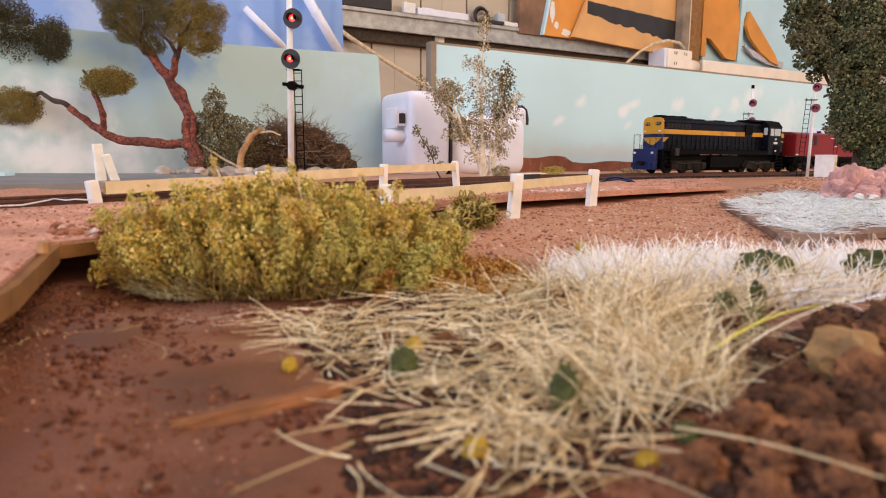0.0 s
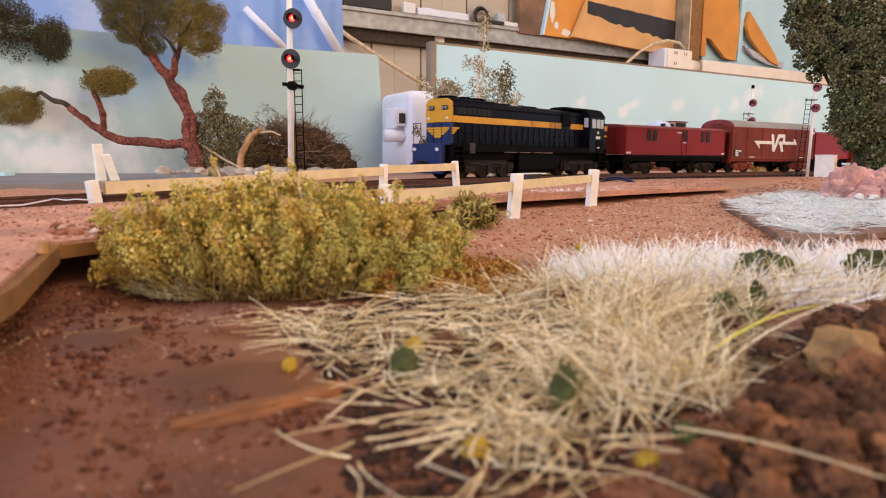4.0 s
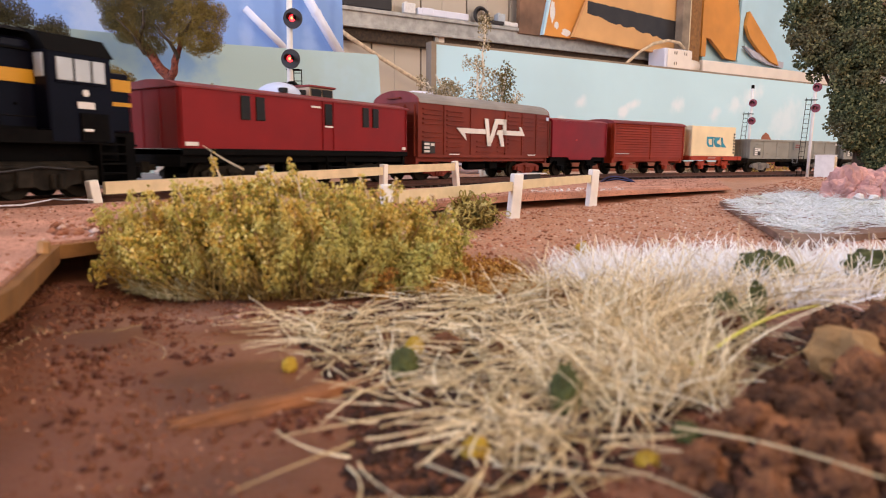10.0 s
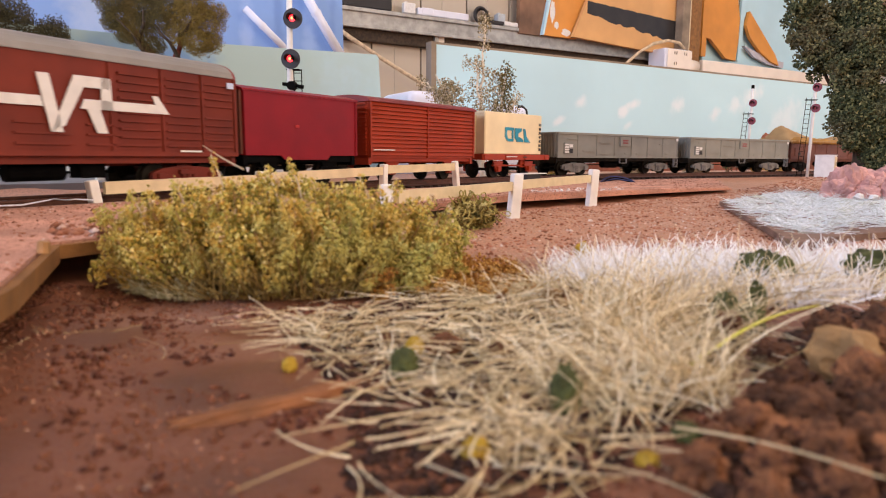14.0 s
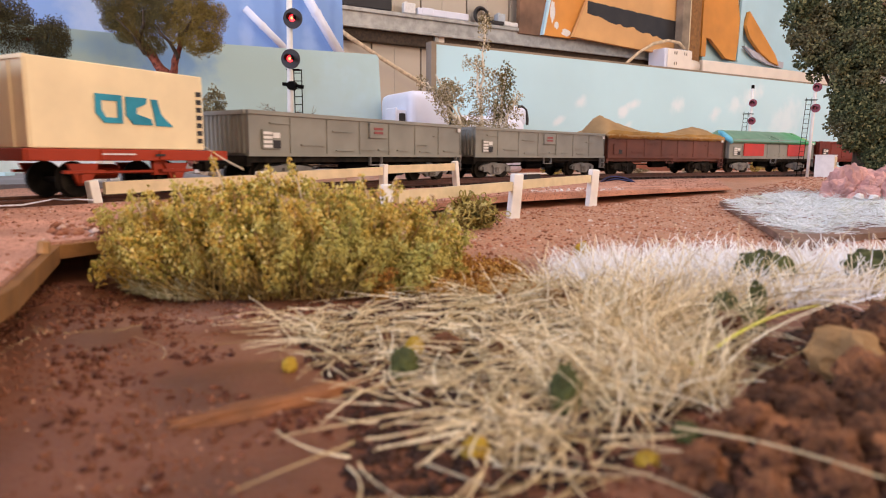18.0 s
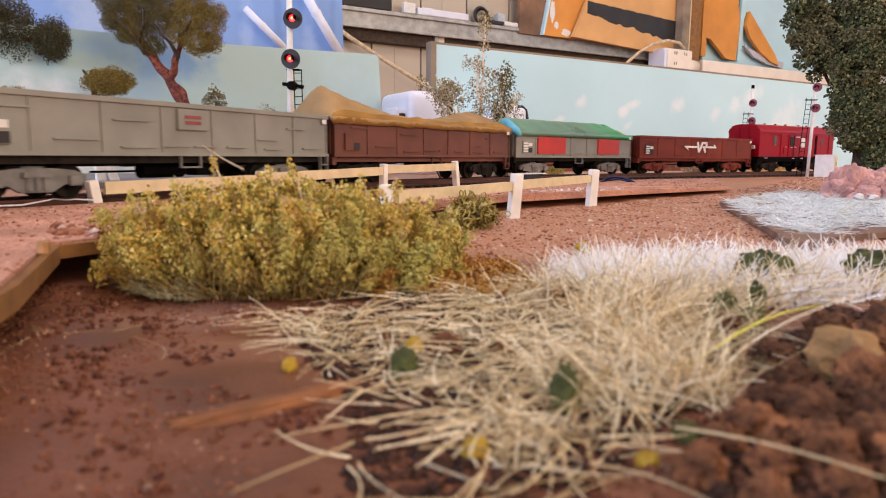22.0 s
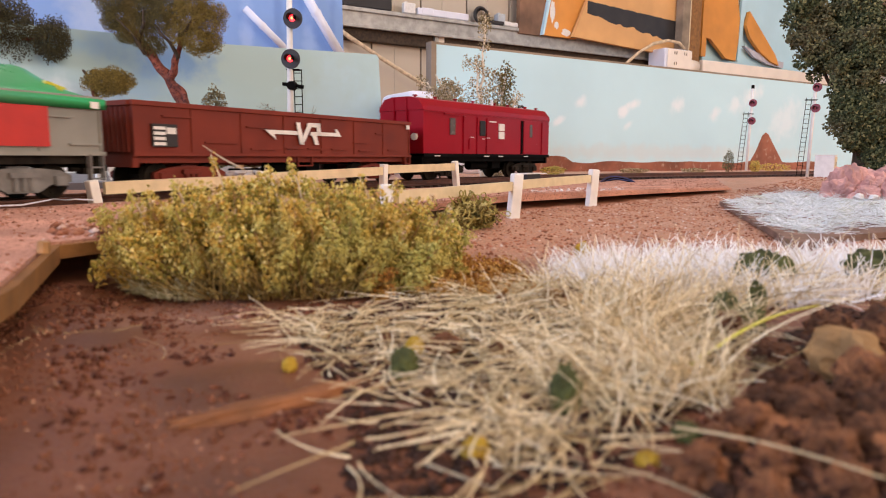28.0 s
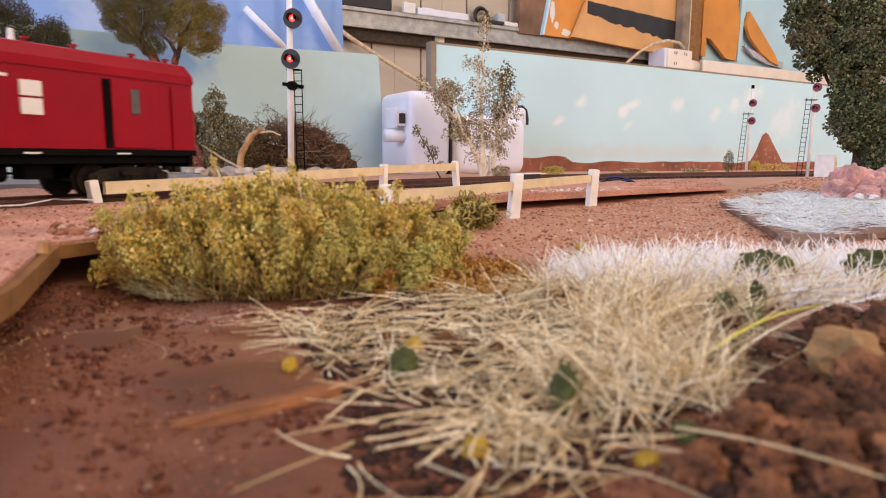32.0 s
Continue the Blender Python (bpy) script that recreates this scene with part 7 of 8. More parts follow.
# ---- signals ----
def ladder(parent, x, y, z0, z1, w, lean=(0, 0), rungs=0.0040):
    """Leans by lean metres (x, y) from foot to top."""
    bm = bmesh.new()
    n = int((z1 - z0) / rungs)
    for sx in (-w / 2, w / 2):
        rod(bm, (x + sx, y, z0), (x + sx + lean[0], y + lean[1], z1), 0.00028, seg=5)
    for i in range(n):
        f = (i + 0.5) / n
        p = (x + lean[0] * f, y + lean[1] * f, z0 + (z1 - z0) * f)
        rod(bm, (p[0] - w / 2, p[1], p[2]), (p[0] + w / 2, p[1], p[2]), 0.00022, seg=5)
    part("ladder", bm, BLACK, parent)


def head(parent, x, y, z, r, lit, facing, face_mat):
    """A round target with a hooded lens, turned to face facing degrees."""
    g = radians(facing)
    f = Vector((math.cos(g), math.sin(g), 0))
    c = Vector((x, y, z))
    bm = bmesh.new()
    rod(bm, c, c + f * 0.0012, r, seg=28)
    rod(bm, c - f * 0.004, c, r * 0.45, r * 0.55, seg=16)
    tgt = part("target", bm, face_mat, parent)
    bm = bmesh.new()
    # hood: an open half sleeve above the lens
    n = 12
    side = Vector((-f.y, f.x, 0))
    for i in range(n):
        a0, a1 = math.pi * (-0.15 + 1.3 * i / n), math.pi * (-0.15 + 1.3 * (i + 1) / n)
        q = []
        for a, rr in ((a0, 0.42), (a1, 0.42), (a1, 0.36), (a0, 0.36)):
            q.append(c + side * math.cos(a) * r * rr + Vector((0, 0, math.sin(a) * r * rr)))
        lo = [bm.verts.new(p + f * 0.0012) for p in q]
        hi = [bm.verts.new(p + f * 0.0048) for p in q]
        for k in range(4):
            bm.faces.new((lo[k], lo[(k + 1) % 4], hi[(k + 1) % 4], hi[k]))
        bm.faces.new(hi)
        bm.faces.new(lo[::-1])
    part("hood", bm, BLACK, tgt)
    bm = bmesh.new()
    rod(bm, c + f * 0.0012, c + f * 0.0018, r * 0.34, seg=16)
    part("lens", bm, REDLENS if lit else REDPAINT, tgt, "glowing red lens" if lit else "")
    if lit:
        bm = bmesh.new()
        rod(bm, c + f * 0.0018, c + f * 0.0021, r * 0.15, seg=10)
        part("bulb", bm, HOTLENS, tgt)


sig = thing("railway_signal", "white-posted colour light signal with two glowing red lamps", "signal", pose(-0.0803, 0.345, -0.003), group="signals")
bm = bmesh.new()
rod(bm, (0, 0, 0), (0.0016, 0, 0.1150), 0.0017, 0.0015, seg=14)
part("post", bm, WHITE, sig, "white tubular post", smooth=True)
bm = bmesh.new()
rod(bm, (0, 0, 0), (0, 0, 0.002), 0.0032, seg=14)
part("base", bm, BLACK, sig)
head(sig, 0.0036, -0.0022, 0.0842, 0.0049, True, 262, TARBLACK)
head(sig, 0.0020, -0.0022, 0.0643, 0.0049, True, 262, TARBLACK)
bm = bmesh.new()
rod(bm, (0.0018, 0.0010, 0.0513), (0.0018, -0.0038, 0.0510), 0.0026, 0.0022, seg=14)
rod(bm, (-0.0028, -0.0018, 0.0520), (0.0080, -0.0018, 0.0505), 0.0009, seg=8)
part("marker_lamp", bm, BLACK, sig)
bm = bmesh.new()
box(bm, -0.0012, 0.0058, -0.0008, 0.0040, 0.0592, 0.0597)
part("platform", bm, BLACK, sig)
ladder(sig, 0.0046, 0.003, 0.0, 0.0600, 0.0040, (-0.0006, 0.0))

DISCRED = mat("dull_red_disc", (0.22, 0.030, 0.045), 0.5, vary=0.4, scale=500)
for k, (x, y, z, label) in enumerate([(0.3235, 0.700, -0.001, "white-posted signal with red discs behind the line"), (0.3365, 0.605, -0.0045, "white-posted signal with red discs before the line")]):
    s2 = thing("railway_signal", label, "signal", pose(x, y, z), group="signals")
    top = 0.0860 if k == 0 else 0.0960
    bm = bmesh.new()
    rod(bm, (0, 0, 0), (0.0012, 0, top), 0.0014, seg=10)
    part("post", bm, WHITE, s2, smooth=True)
    bm = bmesh.new()
    rod(bm, (0.0012, 0, top), (0.0012, 0, top + 0.0035), 0.0016, seg=10)
    part("cap", bm, BLACK, s2)
    for z1 in (top - 0.0150, top - 0.0335):
        head(s2, 0.0016, -0.0020, z1, 0.0039, False, 226, DISCRED)
    ladder(s2, -0.0075, 0.001, 0.0, top - 0.024, 0.0048, (0.0040, 0.0), 0.0042)
    bm = bmesh.new()
    box(bm, -0.007, 0.003, -0.002, 0.002, top - 0.0265, top - 0.0258)
    part("platform", bm, BLACK, s2)

cab = thing("relay_cabinet", "small white trackside relay cabinet", "cabinet", pose(0.3505, 0.6015, -0.0045, 0, 0, -38))
bm = bmesh.new()
box(bm, -0.0078, 0.0078, -0.0072, 0.0072, 0, 0.0198, 0.0004)
part("housing", bm, WHITE, cab)
bm = bmesh.new()
box(bm, -0.0083, 0.0083, -0.0077, 0.0077, 0.0198, 0.0206, 0.0002)
part("lid", bm, WHITE, cab)
bm = bmesh.new()
box(bm, 0.0079, 0.0083, -0.0060, 0.0060, 0.002, 0.0185, 0.0001)
part("door", bm, FENCEWOOD, cab)
bm = bmesh.new()
box(bm, 0.0083, 0.0088, -0.0020, -0.0010, 0.011, 0.014)
part("door_handle", bm, STEEL, cab)

# point motor beside the track, with its wires
pm = thing("point_motor", "black point motor with white lid and coiled wires beside the track", "point motor", pose(0.0447, 0.3400, -0.0042, 0, 0, 48))
bm = bmesh.new()
box(bm, -0.0060, 0.0060, -0.0030, 0.0030, 0, 0.0078, 0.0003)
part("casing", bm, TARBLACK, pm)
bm = bmesh.new()
box(bm, -0.0075, 0.0110, -0.0036, 0.0034, 0.0079, 0.0084, 0.0002)
part("lid", bm, WHITE, pm)
bm = bmesh.new()
tube(bm, [(0.006 + 0.0035 * math.cos(a), -0.005 - 0.001 * a / 6, 0.0022 + 0.0022 * math.sin(a)) for a in np.linspace(0, 11, 26)], [0.00035] * 26, 5)
part("wire_coil", bm, WHITE, pm)
WIREBLUE = mat("blue_wire", (0.05, 0.07, 0.22), 0.4)
wires = thing("wire_bundle", "loose blue and black wires on the ground by the track", "wires", pose(0.1180, 0.4440, -0.0048))
for i in range(4):
    bm = bmesh.new()
    a0 = i * 0.9
    tube(bm, [(0.012 * (u - 0.5) * 2 + 0.002 * math.sin(a0 + 5 * u), 0.003 * math.cos(a0 + 3 * u) + i * 0.001, 0.0006 + 0.0040 * math.sin(math.pi * u) * (0.4 + 0.2 * i)) for u in np.linspace(0, 1, 14)], [0.00035] * 14, 5)
    part("wire", bm, WIREBLUE if i % 2 else BLACK, wires, smooth=True)

# ---- trees and bushes behind the line ----
def limb(parent, pts, r0, r1, material, name="limb", seed=0, seg=8):
    pts = [Vector(p) for p in pts]
    fine = []
    for a, b in zip(pts, pts[1:]):
        for k in range(7):
            c = a.lerp(b, k / 7)
            fine.append(c + Vector((noise.noise(c * 120 + Vector((seed, 0, 0))), noise.noise(c * 120 + Vector((0, seed, 9))), noise.noise(c * 130 + Vector((3, 0, seed))))) * 0.0018)
    fine.append(pts[-1])
    n = len(fine)
    bm = bmesh.new()
    tube(bm, fine, [(r0 + (r1 - r0) * i / (n - 1)) * (1 + 0.22 * noise.noise(fine[i] * 160) + 0.20 * noise.noise(fine[i] * 520)) for i in range(n)], seg)
    return part(name, bm, material, parent, smooth=True)


gum = thing("wire_gum_tree", "red-barked model gum tree with olive flock crowns", "tree")
Y0 = 0.430
limb(gum, [(-0.1585, Y0, -0.004), (-0.1613, Y0, 0.0068), (-0.1672, Y0, 0.0214), (-0.1654, Y0, 0.0359), (-0.1703, Y0, 0.0485), (-0.1777, Y0, 0.0609), (-0.1888, Y0, 0.0767), (-0.1969, Y0, 0.0900)], 0.0046, 0.0024, TRUNK, "trunk", 1)
limb(gum, [(-0.1560, Y0 - 0.003, -0.004), (-0.1580, Y0 - 0.003, 0.0100), (-0.1625, Y0 - 0.003, 0.0240), (-0.1618, Y0 - 0.003, 0.0370), (-0.1668, Y0 - 0.003, 0.0490), (-0.1760, Y0 - 0.002, 0.0605)], 0.0022, 0.0018, TRUNK, "wire_strand", 17)
limb(gum, [(-0.1775, Y0 - 0.001, 0.0600), (-0.1735, Y0 - 0.002, 0.0660), (-0.1698, Y0 - 0.003, 0.0733), (-0.1664, Y0 - 0.003, 0.0880)], 0.0028, 0.0015, TRUNK, "limb", 2)
limb(gum, [(-0.1645, Y0 - 0.001, 0.0170), (-0.1700, Y0 - 0.002, 0.0200), (-0.1792, Y0 - 0.004, 0.0193), (-0.1939, Y0 - 0.005, 0.0198), (-0.2104, Y0 - 0.006, 0.0222), (-0.2194, Y0 - 0.006, 0.0258), (-0.2298, Y0 - 0.006, 0.0348), (-0.2400, Y0 - 0.006, 0.0420)], 0.0036, 0.0020, TRUNK, "limb", 3)
limb(gum, [(-0.2400, Y0 - 0.006, 0.0420), (-0.2470, Y0 - 0.006, 0.0455), (-0.2561, Y0 - 0.006, 0.0505), (-0.2690, Y0 - 0.006, 0.0490)], 0.0020, 0.0011, DARKTWIG, "branch_end", 4)
limb(gum, [(-0.2185, Y0 - 0.006, 0.0262), (-0.2171, Y0 - 0.007, 0.0320), (-0.2198, Y0 - 0.007, 0.0464), (-0.2245, Y0 - 0.007, 0.0580)], 0.0026, 0.0013, TRUNK, "limb", 5)
limb(gum, [(-0.2245, Y0 - 0.007, 0.0580), (-0.2285, Y0 - 0.007, 0.0650)], 0.0013, 0.0008, DARKTWIG, "branch_end", 6)


def crown(parent, blobs, seed, size=0.0008, material=None):
    ob = new("crown", leaf_mesh("crown", [(c, r, int(n * 3.4)) for c, r, n in blobs], size * 0.72, material or TREELEAF, seed, shell=0.25))
    ob.parent = parent
    return ob


GOLDLEAF = island_mat("golden_olive_leaf", [(0.0, (0.07, 0.05, 0.012)), (1.0, (0.42, 0.30, 0.07)), (0.5, (0.22, 0.155, 0.036))])
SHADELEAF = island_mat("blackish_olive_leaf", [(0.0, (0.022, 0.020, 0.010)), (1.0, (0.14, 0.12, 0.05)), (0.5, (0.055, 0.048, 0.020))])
def lobes(rows):
    return [((x, Y0 - dy, z), (r * 1.05, r * 0.85, r * 0.9), int(r * r * 11e6)) for x, z, r, dy in rows]


crown(gum, lobes([(-0.2060, 0.1010, 0.0120, 0.0), (-0.1935, 0.1060, 0.0130, 0.001), (-0.1950, 0.0900, 0.0110, 0.003), (-0.1856, 0.0815, 0.0085, 0.002), (-0.1800, 0.0960, 0.0110, 0.004), (-0.2025, 0.0885, 0.0078, 0.001), (-0.1745, 0.1050, 0.0115, 0.002), (-0.2100, 0.1100, 0.0120, 0.0), (-0.1880, 0.1170, 0.0150, 0.0), (-0.2120, 0.0960, 0.0070, 0.0)]), 61, 0.00056)
crown(gum, lobes([(-0.1612, 0.0985, 0.0130, 0.004), (-0.1500, 0.0935, 0.0110, 0.003), (-0.1558, 0.0825, 0.0100, 0.005), (-0.1480, 0.0830, 0.0075, 0.003), (-0.1668, 0.0880, 0.0090, 0.005), (-0.1590, 0.1100, 0.0130, 0.002), (-0.1440, 0.1010, 0.0075, 0.003)]), 62, 0.00056, GOLDLEAF)
for i, (a, c) in enumerate((((-0.1888, 0.0767), (-0.2040, 0.0960)), ((-0.1930, 0.0840), (-0.1870, 0.1010)), ((-0.1664, 0.0860), (-0.1560, 0.0960)), ((-0.1700, 0.0740), (-0.1800, 0.0920)))):
    limb(gum, [(a[0], Y0 - 0.004, a[1]), ((a[0] + c[0]) / 2 + 0.002, Y0 - 0.009, (a[1] + c[1]) / 2), (c[0], Y0 - 0.010, c[1])], 0.0014, 0.0006, DARKTWIG, "branch_end", 150 + i, 6)
crown(gum, [((-0.2732, Y0 - 0.006, 0.0425), (0.0155, 0.012, 0.0125), 2600)], 63, 0.0007, GOLDLEAF)
crown(gum, [((-0.2125, Y0 - 0.007, 0.0580), (0.0165, 0.011, 0.0095), 2600)], 64, 0.0007, GOLDLEAF)
gum2 = thing("dark_gum_tree", "dark olive flock-crowned model tree against the board", "tree")
limb(gum2, [(-0.335, 0.430, -0.004), (-0.330, 0.430, 0.03), (-0.315, 0.430, 0.07), (-0.285, 0.430, 0.095)], 0.004, 0.002, TRUNK, "trunk", 7)
limb(gum2, [(-0.300, 0.430, 0.085), (-0.275, 0.430, 0.086), (-0.255, 0.430, 0.086)], 0.002, 0.001, TRUNK, "limb", 8)
crown(gum2, [((-0.2800, 0.430, 0.0900), (0.0210, 0.016, 0.0210), 3600), ((-0.3050, 0.430, 0.0860), (0.020, 0.015, 0.018), 1600), ((-0.2990, 0.430, 0.1000), (0.0230, 0.016, 0.0200), 2600)], 65, 0.0008, SHADELEAF)
crown(gum2, [((-0.2515, 0.430, 0.0850), (0.0125, 0.010, 0.0140), 1500)], 66, 0.0008, SHADELEAF)

# stony bank with brush
bank = thing("brush_bank", "dark earthen bank overgrown with dry brown brushwood", "bank")
bm = bmesh.new()
rock(bm, (-0.094, 0.460, 0.000), 0.029, 0.014, 0.029, 71, 0.35, 4, 2.0)
DARKSOIL = mat("dark_soil", (0.04, 0.026, 0.018), 0.95, vary=0.5, scale=150, fine=900, bump=1.0, depth=0.0012)
part("mound", bm, DARKSOIL, bank)
BROWNTWIG = island_mat("brown_brush", [(0.0, (0.035, 0.020, 0.012)), (1.0, (0.34, 0.20, 0.10)), (0.6, (0.12, 0.065, 0.035))])
rng = random.Random(72)
st = []
for i in range(2600):
    x, y = rng.uniform(-0.138, -0.066), rng.uniform(0.428, 0.452)
    h = 0.036 * max(0.05, 1 - ((x + 0.101) / 0.040) ** 2)
    st.append((x, y, rng.uniform(0, h), rng.uniform(0, 6.28), rng.uniform(-0.2, 1.3), rng.uniform(0.004, 0.014), rng.uniform(-0.3, 0.5)))
ob = new("brushwood", blades("brushwood", st, BROWNTWIG, 0.00022, 73, curl=0.5))
ob.parent = bank
ob["kind"] = "stuff"
ob = new("dead_leaves", leaf_mesh("dead_leaves", [((-0.102, 0.446, 0.013), (0.035, 0.013, 0.022), 7500), ((-0.118, 0.440, 0.037), (0.009, 0.006, 0.010), 160)], 0.0006, BROWNTWIG, 74))
ob.parent = bank
bent = thing("bent_stump", "pale bent dead branch stuck in the bank", "branch")
limb(bent, [(-0.1340, 0.424, -0.003), (-0.1316, 0.424, 0.0090), (-0.1260, 0.424, 0.0220), (-0.1170, 0.424, 0.0300)], 0.0028, 0.0017, STUMP, "stem", 9)
limb(bent, [(-0.1215, 0.424, 0.0265), (-0.1130, 0.424, 0.0275), (-0.1050, 0.424, 0.0255)], 0.0008, 0.0004, TWIG, "twig", 10)
olive = thing("olive_shrub", "upright dusty olive shrub on the stony bank", "bush")
limb(olive, [(-0.147, 0.436, -0.003), (-0.148, 0.436, 0.02), (-0.150, 0.436, 0.046)], 0.0016, 0.0007, DARKTWIG, "stem", 11)
ob = new("foliage", leaf_mesh("foliage", [((-0.1505, 0.436, 0.0440), (0.0075, 0.006, 0.0130), 1000), ((-0.1490, 0.436, 0.0250), (0.0170, 0.012, 0.0180), 3200), ((-0.1330, 0.436, 0.0200), (0.0160, 0.011, 0.0165), 2800), ((-0.160, 0.436, 0.0100), (0.012, 0.009, 0.011), 1400), ((-0.1430, 0.430, 0.0110), (0.022, 0.008, 0.012), 2400), ((-0.1560, 0.434, 0.0330), (0.009, 0.007, 0.010), 900)], 0.00075, OLIVELEAF, 75))
ob.parent = olive
rng = random.Random(76)
for i in range(34):
    x = -0.176 + i * 0.0034 + rng.uniform(-0.002, 0.002)
    r = rng.uniform(0.0024, 0.0050)
    y = 0.414 + rng.uniform(-0.006, 0.008) + max(0, (x + 0.12)) * 0.25
    bm = bmesh.new()
    rock(bm, (0, 0, 0), r * 1.3, r, r * 0.75, i + 80, 0.4, 2, 1.5)
    single("bank_stone", bm, STONE, "pale grey stone at the foot of the bank", "stone", pose(x, y, ground_z(x, y) + r * 0.45 + 0.0012, 0, 0, rng.uniform(0, 360)), group="bank stones")

# pale-stemmed airy tree
PALESTEM = mat("bleached_stem", (0.74, 0.63, 0.47), 0.8, vary=0.2, scale=200)
airy = thing("airy_sapling", "tall sparse sapling with pale stems and dusty leaves", "tree")
rng = random.Random(90)
tips = [((0.0281, 0.470, 0.1088), 0.0009), ((0.0220, 0.468, 0.0800), 0.0008), ((0.0435, 0.470, 0.0750), 0.0008), ((0.0520, 0.470, 0.0560), 0.0006), ((-0.0120, 0.468, 0.0640), 0.0006), ((-0.0060, 0.466, 0.0690), 0.0008), ((0.0380, 0.474, 0.0500), 0.0006), ((0.0100, 0.472, 0.0480), 0.0006)]
blobs = []
for i, (tip, r) in enumerate(tips):
    f = Vector((0.0313 + rng.uniform(-0.004, 0.004), 0.470, -0.004))
    t = Vector(tip)
    mid = f.lerp(t, 0.45) + Vector((rng.uniform(-0.003, 0.003), 0, 0.006))
    limb(airy, [f, mid, t], 0.0015, 0.0005, PALESTEM, "stem", 20 + i, 6)
    for k in range(9):
        u = 0.35 + 0.65 * k / 8
        c = f.lerp(t, u) + Vector((rng.gauss(0, 0.0055), rng.gauss(0, 0.004), rng.gauss(0, 0.004)))
        limb(airy, [f.lerp(t, u * 0.93), c], 0.00045, 0.00022, PALESTEM, "twig", 40 + i * 9 + k, 4)
        blobs.append((tuple(c), (0.0056, 0.005, 0.0056), 78))
ob = new("leaves", leaf_mesh("leaves", blobs + [((0.0030, 0.467, 0.0570), (0.012, 0.006, 0.010), 800), ((0.0400, 0.470, 0.0330), (0.010, 0.006, 0.012), 240), ((0.0160, 0.470, 0.0330), (0.010, 0.006, 0.008), 240), ((0.0281, 0.470, 0.104), (0.0045, 0.004, 0.008), 130)], 0.00075, PALELEAF, 91, shell=0.2))
ob.parent = airy
ob = new("leaves", leaf_mesh("leaves", [((0.0440, 0.469, 0.0660), (0.0070, 0.005, 0.0130), 420), ((0.0400, 0.469, 0.0480), (0.0080, 0.005, 0.0110), 300)], 0.00085, TREELEAF, 191, shell=0.2))
ob.parent = airy
sprig = thing("dark_sprig", "small dark leafy sprig before the white canister", "sprig")
limb(sprig, [(-0.0020, 0.462, -0.003), (-0.0090, 0.462, 0.015), (-0.0195, 0.462, 0.0330)], 0.0006, 0.0003, DARKTWIG, "stem", 12, 5)
ob = new("leaves", leaf_mesh("leaves", [((-0.0190, 0.462, 0.0300), (0.0035, 0.003, 0.0050), 46), ((-0.0140, 0.462, 0.0225), (0.004, 0.003, 0.0045), 50), ((-0.0080, 0.462, 0.0150), (0.0055, 0.003, 0.0060), 120), ((-0.002, 0.462, 0.006), (0.006, 0.003, 0.004), 60)], 0.0009, TREELEAF, 92, shell=0.1))
ob.parent = sprig
for i, (x, y, rx, rz, m, w) in enumerate([(0.0405, 0.463, 0.0070, 0.0060, PALELEAF, "rusty dry"), (0.0870, 0.520, 0.0100, 0.0050, BUSHLEAF, "yellow-green"), (0.300, 0.690, 0.006, 0.017, GREENLEAF, "dark green"), (0.335, 0.705, 0.006, 0.009, BUSHLEAF, "yellow-green"), (0.365, 0.725, 0.020, 0.0065, BUSHLEAF, "straw-yellow"), (0.175, 0.600, 0.014, 0.003, PALELEAF, "straw-coloured"), (0.245, 0.640, 0.012, 0.003, PALELEAF, "straw-coloured")]):
    t = thing("low_shrub", "low %s shrub against the backdrop" % w, "bush", group="low shrubs")
    limb(t, [(x, y, -0.004), (x, y, rz * 0.8)], 0.0006, 0.0003, DARKTWIG, "stem", 13 + i, 5)
    ob = new("foliage", leaf_mesh("foliage", [((x, y, rz * 0.55 - 0.001), (rx, rx * 0.6, rz * 0.75), 520)], 0.0007, m, 93 + i))
    ob.parent = t

# ---- the dark green tree on pink rocks ----
big = thing("dark_green_tree", "dense dark green model tree rising from pink rocks", "tree")
limb(big, [(0.2380, 0.375, -0.006), (0.2390, 0.378, 0.030), (0.2400, 0.380, 0.080)], 0.0048, 0.0022, DARKTWIG, "trunk", 14)
for i, p in enumerate([(0.205, 0.375, 0.07), (0.215, 0.37, 0.045), (0.265, 0.375, 0.06), (0.225, 0.37, 0.095)]):
    limb(big, [(0.2390, 0.378, 0.030 + 0.006 * i), ((0.2390 + p[0]) / 2, 0.384, (0.042 + p[2]) / 2), p], 0.0016, 0.0005, DARKTWIG, "limb", 15 + i, 6)
rng = random.Random(102)
blobs = []
